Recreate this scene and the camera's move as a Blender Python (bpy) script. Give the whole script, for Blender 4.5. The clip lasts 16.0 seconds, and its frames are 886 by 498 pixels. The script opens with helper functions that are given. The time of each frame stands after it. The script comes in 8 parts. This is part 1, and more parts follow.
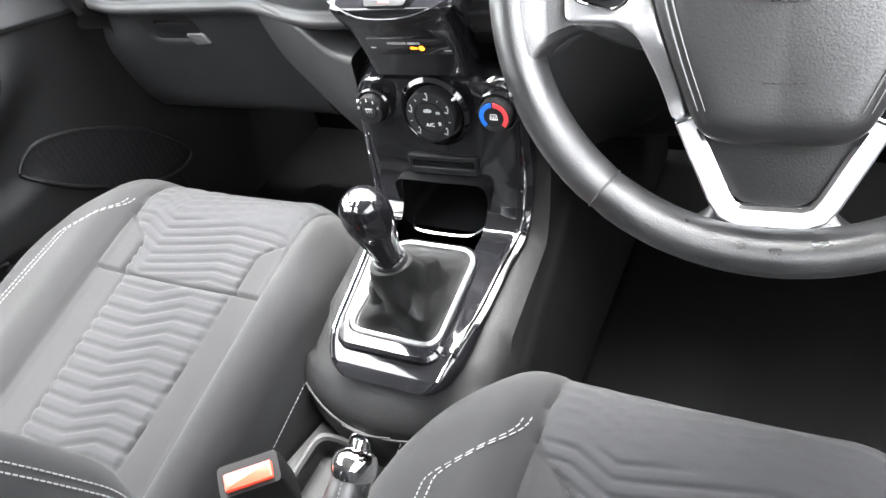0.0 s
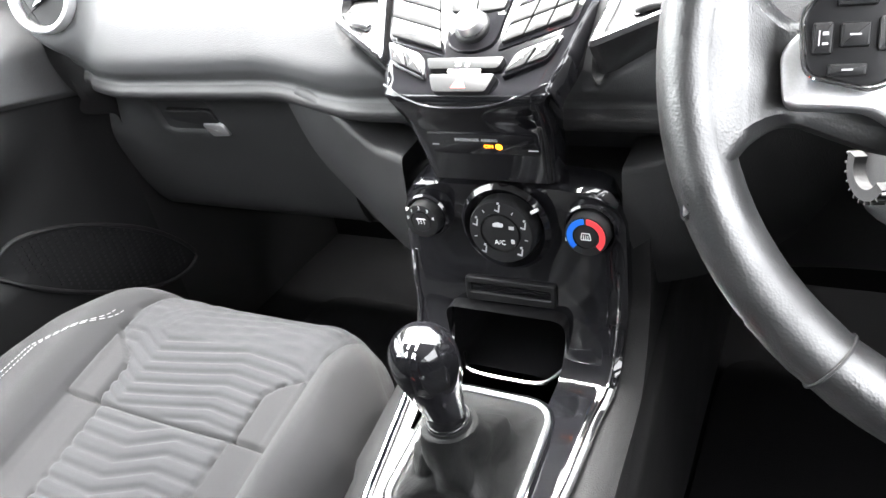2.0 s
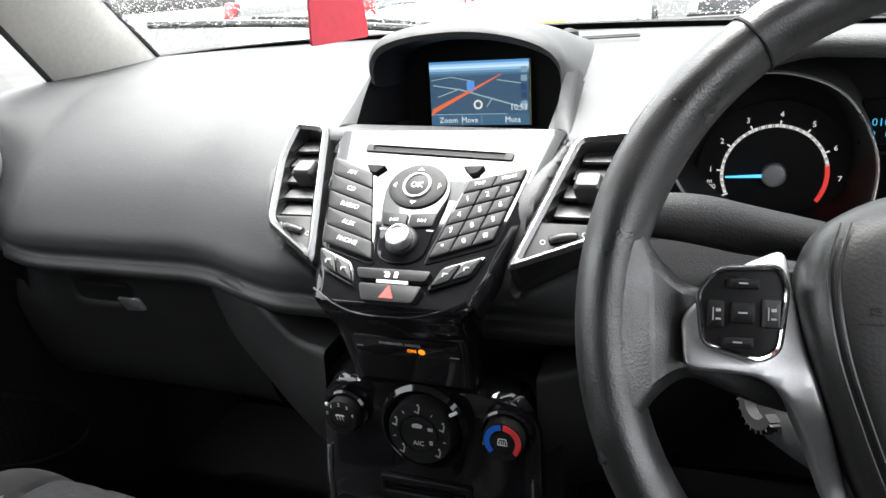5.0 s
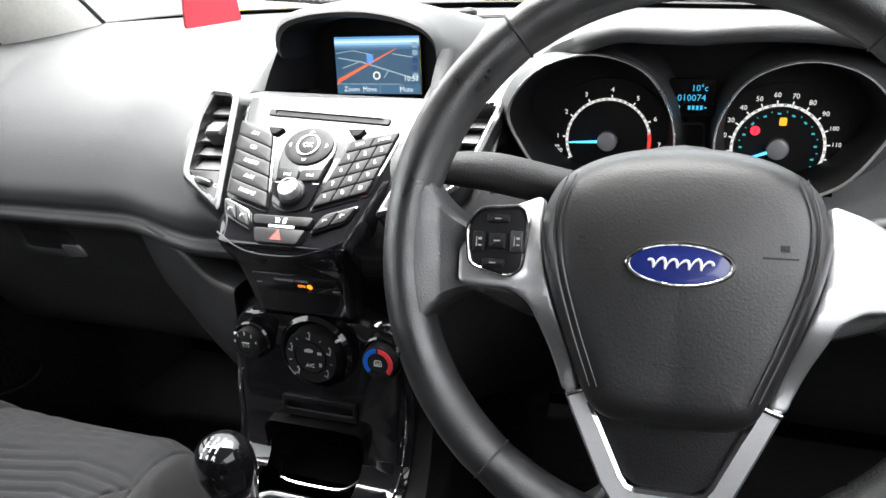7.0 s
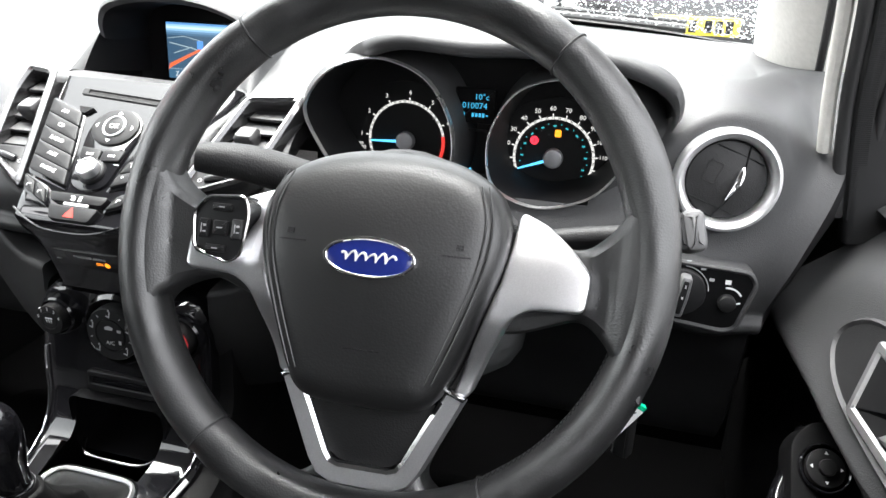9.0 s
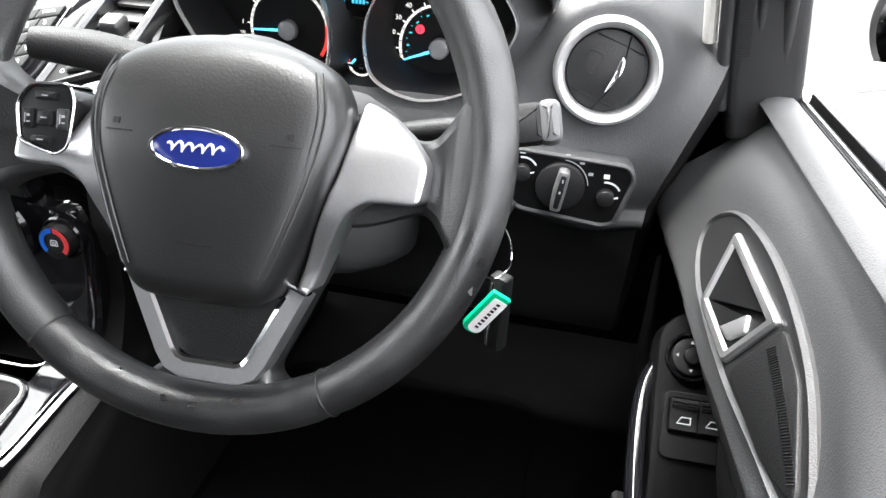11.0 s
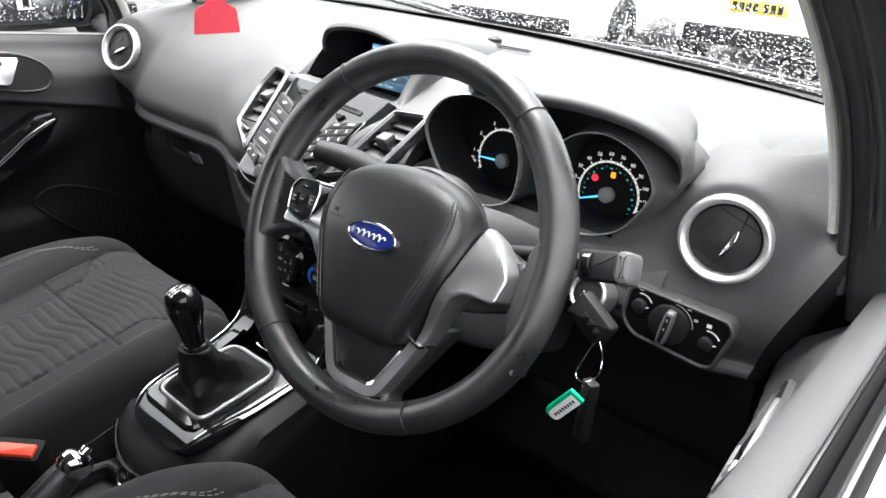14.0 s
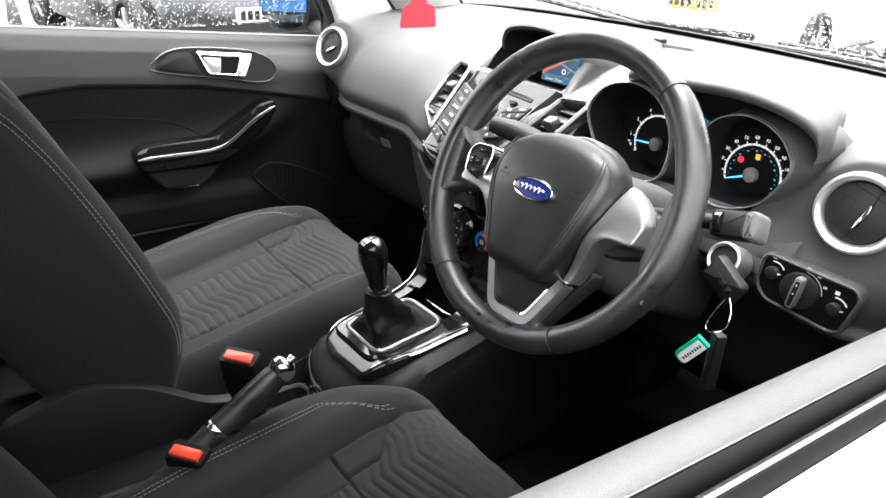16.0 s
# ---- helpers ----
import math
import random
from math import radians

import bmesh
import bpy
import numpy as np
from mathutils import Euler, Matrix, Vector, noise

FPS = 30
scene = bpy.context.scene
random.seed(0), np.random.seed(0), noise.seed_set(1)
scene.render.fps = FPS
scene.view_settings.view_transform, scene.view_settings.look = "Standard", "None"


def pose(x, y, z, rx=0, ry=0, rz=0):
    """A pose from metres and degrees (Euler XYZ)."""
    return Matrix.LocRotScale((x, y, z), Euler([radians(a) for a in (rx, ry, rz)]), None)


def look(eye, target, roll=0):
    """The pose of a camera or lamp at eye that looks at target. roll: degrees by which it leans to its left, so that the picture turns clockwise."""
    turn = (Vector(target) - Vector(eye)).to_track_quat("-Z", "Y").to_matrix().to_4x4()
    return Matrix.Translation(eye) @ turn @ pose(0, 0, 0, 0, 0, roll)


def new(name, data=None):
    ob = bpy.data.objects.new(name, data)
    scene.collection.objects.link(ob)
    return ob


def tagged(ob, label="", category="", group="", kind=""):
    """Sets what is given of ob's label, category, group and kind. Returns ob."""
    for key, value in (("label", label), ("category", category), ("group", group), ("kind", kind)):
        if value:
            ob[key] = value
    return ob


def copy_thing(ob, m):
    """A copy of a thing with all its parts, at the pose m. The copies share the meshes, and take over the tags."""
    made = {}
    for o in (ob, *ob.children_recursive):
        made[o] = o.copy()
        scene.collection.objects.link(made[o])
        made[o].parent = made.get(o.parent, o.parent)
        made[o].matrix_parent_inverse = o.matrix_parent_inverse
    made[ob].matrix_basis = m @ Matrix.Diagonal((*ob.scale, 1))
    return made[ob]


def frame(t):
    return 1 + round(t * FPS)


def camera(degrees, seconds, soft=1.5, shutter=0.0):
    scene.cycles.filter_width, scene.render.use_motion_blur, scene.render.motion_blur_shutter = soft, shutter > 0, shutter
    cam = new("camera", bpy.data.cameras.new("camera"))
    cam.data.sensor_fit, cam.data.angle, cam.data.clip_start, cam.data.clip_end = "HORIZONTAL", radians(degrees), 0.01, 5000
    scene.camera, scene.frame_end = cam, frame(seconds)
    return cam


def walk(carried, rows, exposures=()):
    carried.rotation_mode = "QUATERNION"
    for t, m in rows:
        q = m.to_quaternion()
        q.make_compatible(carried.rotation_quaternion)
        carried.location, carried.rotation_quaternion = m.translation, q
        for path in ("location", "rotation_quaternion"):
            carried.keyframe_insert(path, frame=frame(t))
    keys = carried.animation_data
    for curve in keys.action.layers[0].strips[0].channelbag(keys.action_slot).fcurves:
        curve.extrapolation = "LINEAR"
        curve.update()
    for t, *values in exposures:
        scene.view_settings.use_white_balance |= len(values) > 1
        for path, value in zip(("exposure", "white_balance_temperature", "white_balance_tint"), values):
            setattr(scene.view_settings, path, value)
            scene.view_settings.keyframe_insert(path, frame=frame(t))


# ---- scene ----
cam = camera(62.7, 16.0)
PATH = [
    (0, (0.385, -0.418, 1.078), (-0.504, 0.863, -0.176), -15.4),
    (0.5, (0.318, -0.419, 1.037), (-0.601, 0.828, -0.228), -18.0),
    (1, (0.284, -0.38, 1.0), (-0.686, 0.916, -0.175), -15.4),
    (1.5, (0.264, -0.33, 0.994), (-0.658, 1.039, -0.136), -13.3),
    (2, (0.251, -0.31, 1.009), (-0.672, 1.144, -0.009), -11.5),
    (2.5, (0.25, -0.306, 1.024), (-0.718, 1.197, 0.127), -9.3),
    (3, (0.24, -0.284, 1.037), (-0.621, 1.336, 0.241), -7.4),
    (3.5, (0.238, -0.281, 1.057), (-0.542, 1.418, 0.347), -6.9),
    (3.7, (0.236, -0.289, 1.063), (-0.517, 1.446, 0.411), -6.3),
    (5.8, (0.271, -0.344, 1.056), (-0.381, 1.396, 0.315), -2.9),
    (6, (0.288, -0.358, 1.056), (-0.34, 1.381, 0.292), -2.3),
    (6.5, (0.329, -0.373, 1.064), (-0.338, 1.348, 0.292), -3.4),
    (7, (0.369, -0.384, 1.074), (-0.289, 1.343, 0.31), -3.6),
    (7.5, (0.408, -0.386, 1.081), (-0.194, 1.356, 0.305), -3.0),
    (8, (0.441, -0.388, 1.081), (-0.094, 1.39, 0.337), -0.7),
    (8.5, (0.474, -0.384, 1.086), (-0.055, 1.377, 0.299), 0.2),
    (9, (0.509, -0.373, 1.084), (0.026, 1.402, 0.297), 1.5),
    (9.5, (0.545, -0.36, 1.083), (0.117, 1.407, 0.251), 2.5),
    (10, (0.566, -0.347, 1.074), (0.205, 1.362, 0.1), 3.1),
    (10.2, (0.571, -0.346, 1.074), (0.211, 1.341, 0.061), 2.4),
    (12.3, (0.611, -0.353, 1.09), (0.204, 1.314, 0.062), 4.8),
    (12.5, (0.621, -0.355, 1.098), (0.109, 1.279, 0.064), 4.5),
    (13, (0.676, -0.347, 1.127), (-0.069, 1.22, 0.131), 3.9),
    (13.5, (0.738, -0.355, 1.146), (-0.175, 1.191, 0.263), 4.1),
    (14, (0.791, -0.424, 1.17), (-0.357, 0.991, 0.344), 3.9),
    (14.5, (0.838, -0.492, 1.177), (-0.485, 0.791, 0.401), 5.2),
    (15, (0.871, -0.511, 1.177), (-0.552, 0.665, 0.408), 3.5),
    (15.5, (0.892, -0.523, 1.17), (-0.55, 0.589, 0.342), 2.7),
    (16, (0.908, -0.529, 1.164), (-0.553, 0.571, 0.354), 2.3),
]
walk(cam, [(t, look(eye, target, roll)) for t, eye, target, roll in PATH],
     exposures=[(0, 6.2), (0.5, 6.34), (1.1, 6.38), (1.6, 6.32), (2.1, 5.8), (2.6, 4.98), (3.2, 4.12), (3.6, 3.82), (5.8, 3.75), (6.1, 3.8), (7.0, 4.1), (8.6, 4.05), (9.4, 4.42), (10.0, 4.62), (12.5, 4.68), (13.1, 4.5), (14, 3.85), (14.5, 3.5), (15, 3.22), (15.5, 4.03), (16, 4.2)])

# ---- light ----
world = bpy.data.worlds.new("sky")
scene.world = world
world.use_nodes = True
wn = world.node_tree
sky = wn.nodes.new("ShaderNodeTexSky")
sky.sky_type = "NISHITA"
sky.sun_disc = False
sky.sun_elevation, sky.sun_rotation = radians(79), radians(299)
sky.air_density, sky.dust_density, sky.ozone_density = 1.0, 6.0, 1.0
grey = wn.nodes.new("ShaderNodeHueSaturation")
grey.inputs["Saturation"].default_value = 0.12
wn.links.new(sky.outputs[0], grey.inputs["Color"])
wn.links.new(grey.outputs[0], wn.nodes["Background"].inputs["Color"])
wn.nodes["Background"].inputs["Strength"].default_value = 0.09

sun_lamp = new("sun", bpy.data.lights.new("sun", "SUN"))
sun_lamp.data.energy, sun_lamp.data.angle, sun_lamp.data.color = 0.9, radians(50), (1.0, 0.985, 0.96)
sun_lamp.matrix_world = look((-2.2, 1.2, 14), (0, 0, 0.8))


# ---- materials ----
def material(name, color, rough=0.5, metal=0.0, grain=0.0, grain_size=400.0, vary=0.12, patch=9.0, coat=0.0,
             emit=None, power=1.0, spec=0.5, cells=False, sheen=0.0, worn=0.1):
    """A surface with patchy colour at two scales and a fine relief; sizes are in cycles a metre."""
    m = bpy.data.materials.new(name)
    m.use_nodes = True
    t = m.node_tree
    b = t.nodes["Principled BSDF"]
    b.inputs["Roughness"].default_value, b.inputs["Metallic"].default_value = rough, metal
    b.inputs["Coat Weight"].default_value, b.inputs["Coat Roughness"].default_value = coat, 0.04
    b.inputs["Specular IOR Level"].default_value = spec
    b.inputs["Sheen Weight"].default_value = sheen
    where = t.nodes.new("ShaderNodeNewGeometry")
    big, fine = t.nodes.new("ShaderNodeTexNoise"), t.nodes.new("ShaderNodeTexNoise")
    big.inputs["Scale"].default_value, big.inputs["Detail"].default_value = patch, 5
    fine.inputs["Scale"].default_value, fine.inputs["Detail"].default_value = grain_size * 0.4, 3
    both = t.nodes.new("ShaderNodeMath")
    both.operation = "ADD"
    for n in (big, fine):
        t.links.new(where.outputs["Position"], n.inputs["Vector"])
    t.links.new(big.outputs["Fac"], both.inputs[0])
    t.links.new(fine.outputs["Fac"], both.inputs[1])
    ramp = t.nodes.new("ShaderNodeMapRange")
    ramp.inputs[1].default_value, ramp.inputs[2].default_value = 0.6, 1.4
    ramp.inputs[3].default_value, ramp.inputs[4].default_value = 1 - vary, 1 + vary
    t.links.new(both.outputs[0], ramp.inputs[0])
    mix = t.nodes.new("ShaderNodeVectorMath")
    mix.operation = "SCALE"
    mix.inputs[0].default_value = color
    t.links.new(ramp.outputs[0], mix.inputs["Scale"])
    t.links.new(mix.outputs[0], b.inputs["Base Color"])
    wear = t.nodes.new("ShaderNodeMapRange")
    wear.inputs[1].default_value, wear.inputs[2].default_value = 0.3, 0.7
    wear.inputs[3].default_value, wear.inputs[4].default_value = rough * (1 - worn), min(1.0, rough * (1 + worn))
    t.links.new(big.outputs["Fac"], wear.inputs[0])
    t.links.new(wear.outputs[0], b.inputs["Roughness"])
    if grain:
        if cells:
            tex = t.nodes.new("ShaderNodeTexVoronoi")
            tex.inputs["Scale"].default_value = grain_size
            out = tex.outputs["Distance"]
        else:
            tex = t.nodes.new("ShaderNodeTexNoise")
            tex.inputs["Scale"].default_value, tex.inputs["Detail"].default_value = grain_size, 2
            out = tex.outputs["Fac"]
        t.links.new(where.outputs["Position"], tex.inputs["Vector"])
        bump = t.nodes.new("ShaderNodeBump")
        bump.inputs["Strength"].default_value, bump.inputs["Distance"].default_value = grain, 0.0006
        t.links.new(out, bump.inputs["Height"])
        t.links.new(bump.outputs[0], b.inputs["Normal"])
    if emit:
        b.inputs["Emission Color"].default_value, b.inputs["Emission Strength"].default_value = (*emit, 1), power
    return m


def glass_material(name, tint=(1, 1, 1), rough=0.0):
    m = bpy.data.materials.new(name)
    m.use_nodes = True
    b = m.node_tree.nodes["Principled BSDF"]
    b.inputs["Base Color"].default_value = (*tint, 1)
    b.inputs["Transmission Weight"].default_value, b.inputs["Roughness"].default_value = 1.0, rough
    b.inputs["IOR"].default_value = 1.33
    return m


def pane_material(name, tint):
    """Thin clear glass that light goes straight through, with a faint gloss."""
    m = bpy.data.materials.new(name)
    m.use_nodes = True
    t = m.node_tree
    t.nodes.remove(t.nodes["Principled BSDF"])
    clear, gloss, mix = (t.nodes.new("ShaderNode" + n) for n in ("BsdfTransparent", "BsdfGlossy", "MixShader"))
    clear.inputs["Color"].default_value = (*tint, 1)
    gloss.inputs["Roughness"].default_value = 0.02
    mix.inputs[0].default_value = 0.06
    t.links.new(clear.outputs[0], mix.inputs[1])
    t.links.new(gloss.outputs[0], mix.inputs[2])
    t.links.new(mix.outputs[0], t.nodes["Material Output"].inputs["Surface"])
    return m


TRAYBLACK = material("tray_rubber", (0.006, 0.006, 0.0062), 0.6, spec=0.2)
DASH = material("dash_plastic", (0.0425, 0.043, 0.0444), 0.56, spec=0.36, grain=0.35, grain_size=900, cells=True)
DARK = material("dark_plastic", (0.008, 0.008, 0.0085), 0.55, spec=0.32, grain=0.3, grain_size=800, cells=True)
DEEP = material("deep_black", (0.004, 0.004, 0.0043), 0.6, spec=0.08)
# dash charcoal at a third of its tone, with the shade painted in
DASH_SHADED = material("shaded_dash_plastic", (0.014, 0.014, 0.0147), 0.55, grain=0.35, grain_size=900, cells=True, spec=0.35)
# door trim plastic with the shade of its lower half in the colour
DOOR_SHADED = material("shaded_door_plastic", (0.0062, 0.0062, 0.0065), 0.6, grain=0.35, grain_size=900, cells=True, spec=0.2)
CONSOLE = material("console_plastic", (0.0068, 0.0068, 0.0072), 0.6, grain=0.3, grain_size=800, cells=True, spec=0.18)
BLACK = material("matt_black", (0.005, 0.005, 0.0055), 0.6, spec=0.2)
GLOSS = material("gloss_black", (0.006, 0.006, 0.007), 0.06, coat=0.15, vary=0.05)
BUTTON = material("button_black", (0.011, 0.011, 0.0117), 0.5, spec=0.21)
SATIN = material("satin_silver", (0.60, 0.60, 0.61), 0.40, metal=0.95, grain=0.04, grain_size=2500)
CHROME = material("chrome", (0.8, 0.8, 0.81), 0.09, metal=1.0, vary=0.03)
LEATHER = material("wheel_leather", (0.0125, 0.0125, 0.013), 0.40, grain=0.20, grain_size=760, cells=True, spec=1.0, vary=0.3, patch=30.0, worn=0.38)
PAD = material("airbag_skin", (0.0060, 0.0060, 0.0063), 0.42, spec=0.8, grain=0.14, grain_size=640, cells=True)
BOOT = material("boot_leather", (0.0064, 0.0065, 0.0067), 0.56, spec=0.2, grain=0.25, grain_size=700, cells=True)
CLOTH = material("seat_cloth", (0.0130, 0.0130, 0.0138), 0.95, grain=0.6, grain_size=1400, sheen=0.05, spec=0.15)
CLOTH_RIB = material("ribbed_cloth", (0.0152, 0.0155, 0.0168), 0.95, grain=0.6, grain_size=1100, sheen=0.05, spec=0.15)
THREAD = material("grey_thread", (0.16, 0.16, 0.16), 0.8)
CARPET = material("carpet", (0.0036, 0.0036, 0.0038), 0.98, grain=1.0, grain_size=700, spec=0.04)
RUBBER = material("rubber", (0.015, 0.015, 0.016), 0.6, grain=0.2)
CREAM = material("pillar_cloth", (0.52, 0.51, 0.48), 0.85, grain=0.3)
LINING = material("roof_lining", (0.36, 0.355, 0.35), 0.9, grain=0.4)
WHITE = material("white_print", (0.75, 0.75, 0.75), 0.6, vary=0.02)
GREYPRINT = material("grey_print", (0.4, 0.4, 0.41), 0.6, vary=0.02)
VENTRIM = material("dark_bright_metal", (0.19, 0.19, 0.193), 0.24, metal=0.9, vary=0.03)
RINGS = material("ring_silver", (0.74, 0.74, 0.75), 0.34, metal=0.85)
VANE = material("vent_vane_plastic", (0.030, 0.030, 0.031), 0.42, spec=0.5, grain=0.1, grain_size=900)


# ---- tools ----
def finish(name, bm, mat, smooth=40):
    bmesh.ops.recalc_face_normals(bm, faces=bm.faces)
    me = bpy.data.meshes.new(name)
    bm.to_mesh(me)
    bm.free()
    for m in mat if isinstance(mat, (list, tuple)) else [mat]:
        me.materials.append(m)
    if smooth:
        me.shade_smooth()
        me.set_sharp_from_angle(angle=radians(smooth))
    return me


def part(name, bm, mat, parent=None, label="", smooth=40):
    """Links a bmesh as one mesh object, under its thing where one is given."""
    ob = new(name, finish(name, bm, mat, smooth))
    ob.parent = parent
    return tagged(ob, label)


def thing(name, label, category, group="", kind="", m=None):
    ob = new(name)
    ob.empty_display_size = 0.05
    if m is not None:
        ob.matrix_world = m
    return tagged(ob, label, category, group, kind)


def solid(name, bm, mat, label, category, group="", kind="", smooth=40):
    return tagged(part(name, bm, mat, None, "", smooth), label, category, group, kind)


def axes(origin, x, y):
    """A frame with its x and y along the given ways."""
    x, y = Vector(x).normalized(), Vector(y)
    y = (y - x * y.dot(x)).normalized()
    m = Matrix((x, y, x.cross(y))).transposed().to_4x4()
    m.translation = origin
    return m


def loft(bm, rings, closed=True, cap0=True, cap1=True, mi=0):
    rows = [[bm.verts.new(p) for p in r] for r in rings]
    n = len(rows[0])
    for a, b in zip(rows, rows[1:]):
        for i in range(n if closed else n - 1):
            j = (i + 1) % n
            bm.faces.new((a[i], a[j], b[j], b[i])).material_index = mi
    if closed and cap0:
        bm.faces.new(rows[0][::-1]).material_index = mi
    if closed and cap1:
        bm.faces.new(rows[-1]).material_index = mi
    return rows


def rounded(pts, r, n=4):
    """A polygon with its corners rounded; r: one radius, or one for each corner."""
    out, k = [], len(pts)
    for i in range(k):
        ri = r[i] if isinstance(r, (list, tuple)) else r
        p, a, b = Vector(pts[i]), Vector(pts[i - 1]), Vector(pts[(i + 1) % k])
        da, db = (a - p), (b - p)
        cut = min(ri, da.length * 0.45, db.length * 0.45)
        if cut < 1e-6:
            out.append(p)
            continue
        a1, b1 = p + da.normalized() * cut, p + db.normalized() * cut
        for s in range(n + 1):
            f = s / n
            out.append(a1 * (1 - f) ** 2 + p * 2 * f * (1 - f) + b1 * f * f)
    return out


def circle(r, n=32, cx=0.0, cy=0.0, ry=None):
    return [Vector((cx + r * math.cos(2 * math.pi * i / n), cy + (ry or r) * math.sin(2 * math.pi * i / n))) for i in range(n)]


def inset(pts, d):
    """The polygon (anticlockwise) moved inwards by d."""
    out, k = [], len(pts)
    for i in range(k):
        a, b = Vector(pts[i - 1]), Vector(pts[(i + 1) % k])
        w = (b - a).normalized()
        out.append(Vector(pts[i]) + Vector((-w.y, w.x)) * d)
    return out


def turned(pts):
    """The polygon run anticlockwise."""
    area = sum(Vector(pts[i - 1]).x * Vector(pts[i]).y - Vector(pts[i]).x * Vector(pts[i - 1]).y for i in range(len(pts)))
    return [Vector(p) for p in (pts if area > 0 else pts[::-1])]


def at3(pts, z, m):
    return [m @ Vector((p[0], p[1], z)) for p in pts]


def plate(bm, pts, z0, z1, m=Matrix(), bev=0.0, mi=0, dome=0.0):
    """A slab of the polygon's outline, from z0 up to z1, its upper edge rounded off by bev, its top raised by dome."""
    pts = turned(pts)
    rings = [at3(pts, z0, m)]
    if bev:
        rings += [at3(pts, z1 - bev, m), at3(inset(pts, bev * 0.3), z1 - bev * 0.3, m), at3(inset(pts, bev), z1, m)]
    else:
        rings.append(at3(pts, z1, m))
    if dome:
        c = sum((Vector(p) for p in pts), Vector((0, 0))) / len(pts)
        for f in (0.25, 0.5, 0.75, 0.93):
            rings.append(at3([Vector(p) * (1 - f) + c * f for p in inset(pts, bev)], z1 + dome * (1 - (1 - f) ** 2), m))
    loft(bm, rings, mi=mi)
    return bm


def frame_ring(bm, outer, inner, z0, z1, m=Matrix(), bev=0.001, mi=0):
    """A frame between two outlines with the same number of points."""
    o, i = turned(outer), turned(inner)
    rings = [at3(o, z0, m), at3(o, z1 - bev, m), at3(inset(o, bev), z1, m), at3(inset(i, -bev), z1, m), at3(i, z1 - bev, m), at3(i, z0, m)]
    rows = loft(bm, rings, cap0=False, cap1=False, mi=mi)
    n = len(o)
    for k in range(n):
        bm.faces.new((rows[0][k], rows[-1][k], rows[-1][(k + 1) % n], rows[0][(k + 1) % n])).material_index = mi
    return bm


def box(bm, size, m=Matrix(), bev=0.0, mi=0):
    x, y, z = (s / 2 for s in size)
    return plate(bm, rounded([(-x, -y), (x, -y), (x, y), (-x, y)], bev, 3) if bev else [(-x, -y), (x, -y), (x, y), (-x, y)], -z, z, m, bev, mi)


def disc(bm, r, z0, z1, m=Matrix(), bev=0.0, n=36, mi=0, dome=0.0, cx=0.0, cy=0.0):
    return plate(bm, circle(r, n, cx, cy), z0, z1, m, bev, mi, dome)


def sweep(bm, path, size, closed=False, n=10, flat=1.0, up=(0, 0, 1), mi=0, m=Matrix()):
    """A round bar along a path; size: a radius, or one for each point; flat: its height over its width."""
    pts = [Vector(p) for p in path]
    k, rings = len(pts), []
    for i, p in enumerate(pts):
        a, b = (pts[i - 1], pts[(i + 1) % k]) if closed else (pts[max(i - 1, 0)], pts[min(i + 1, k - 1)])
        w = (b - a).normalized()
        u = Vector(up)
        u = (u - w * u.dot(w))
        u = u.normalized() if u.length > 1e-4 else w.orthogonal().normalized()
        s = w.cross(u)
        r = size[i] if isinstance(size, (list, tuple)) else size
        rings.append([m @ (p + (s * math.cos(q) + u * (flat * math.sin(q))) * r) for q in (2 * math.pi * j / n for j in range(n))])
    if closed:
        rings.append(rings[0])
        loft(bm, rings, cap0=False, cap1=False, mi=mi)
        bmesh.ops.remove_doubles(bm, verts=bm.verts, dist=1e-6)
    else:
        loft(bm, rings, mi=mi)
    return bm


def spline(pts, n=8, closed=False):
    """A smooth line through the points."""
    P, out = [Vector(p) for p in pts], []
    k = len(P)
    for i in range(k if closed else k - 1):
        if closed:
            a, b, c, d = P[i - 1], P[i], P[(i + 1) % k], P[(i + 2) % k]
        else:
            a, b, c, d = P[max(i - 1, 0)], P[i], P[i + 1], P[min(i + 2, k - 1)]
        for s in range(n):
            f = s / n
            out.append(0.5 * (2 * b + (c - a) * f + (2 * a - 5 * b + 4 * c - d) * f * f + (3 * b - a - 3 * c + d) * f ** 3))
    if not closed:
        out.append(P[-1])
    return out


def ramp(a, b, v):
    """0 at a, 1 at b, smooth between."""
    f = max(0.0, min(1.0, (v - a) / (b - a)))
    return f * f * (3 - 2 * f)


def between(table, v):
    """Straight lines through the rows of (place, value)."""
    return float(np.interp(v, [r[0] for r in table], [r[1] for r in table]))


def writing(name, text, size, m, mat, parent, align="CENTER", label=""):
    """Letters of the built-in font as a thin mesh, upright in the frame m."""
    cu = bpy.data.curves.new(name, "FONT")
    cu.body, cu.size, cu.align_x, cu.align_y, cu.extrude, cu.resolution_u = text, size, align, "CENTER", 0.0001, 2
    tmp = bpy.data.objects.new("tmp", cu)
    me = bpy.data.meshes.new_from_object(tmp)
    bpy.data.objects.remove(tmp)
    me.name = name
    me.transform(m)
    me.materials.clear()
    me.materials.append(mat)
    ob = new(name, me)
    ob.parent = parent
    return tagged(ob, label)


def polar(r, deg):
    """A point on a dial; degrees run clockwise from the top."""
    a = radians(deg)
    return Vector((r * math.sin(a), r * math.cos(a)))


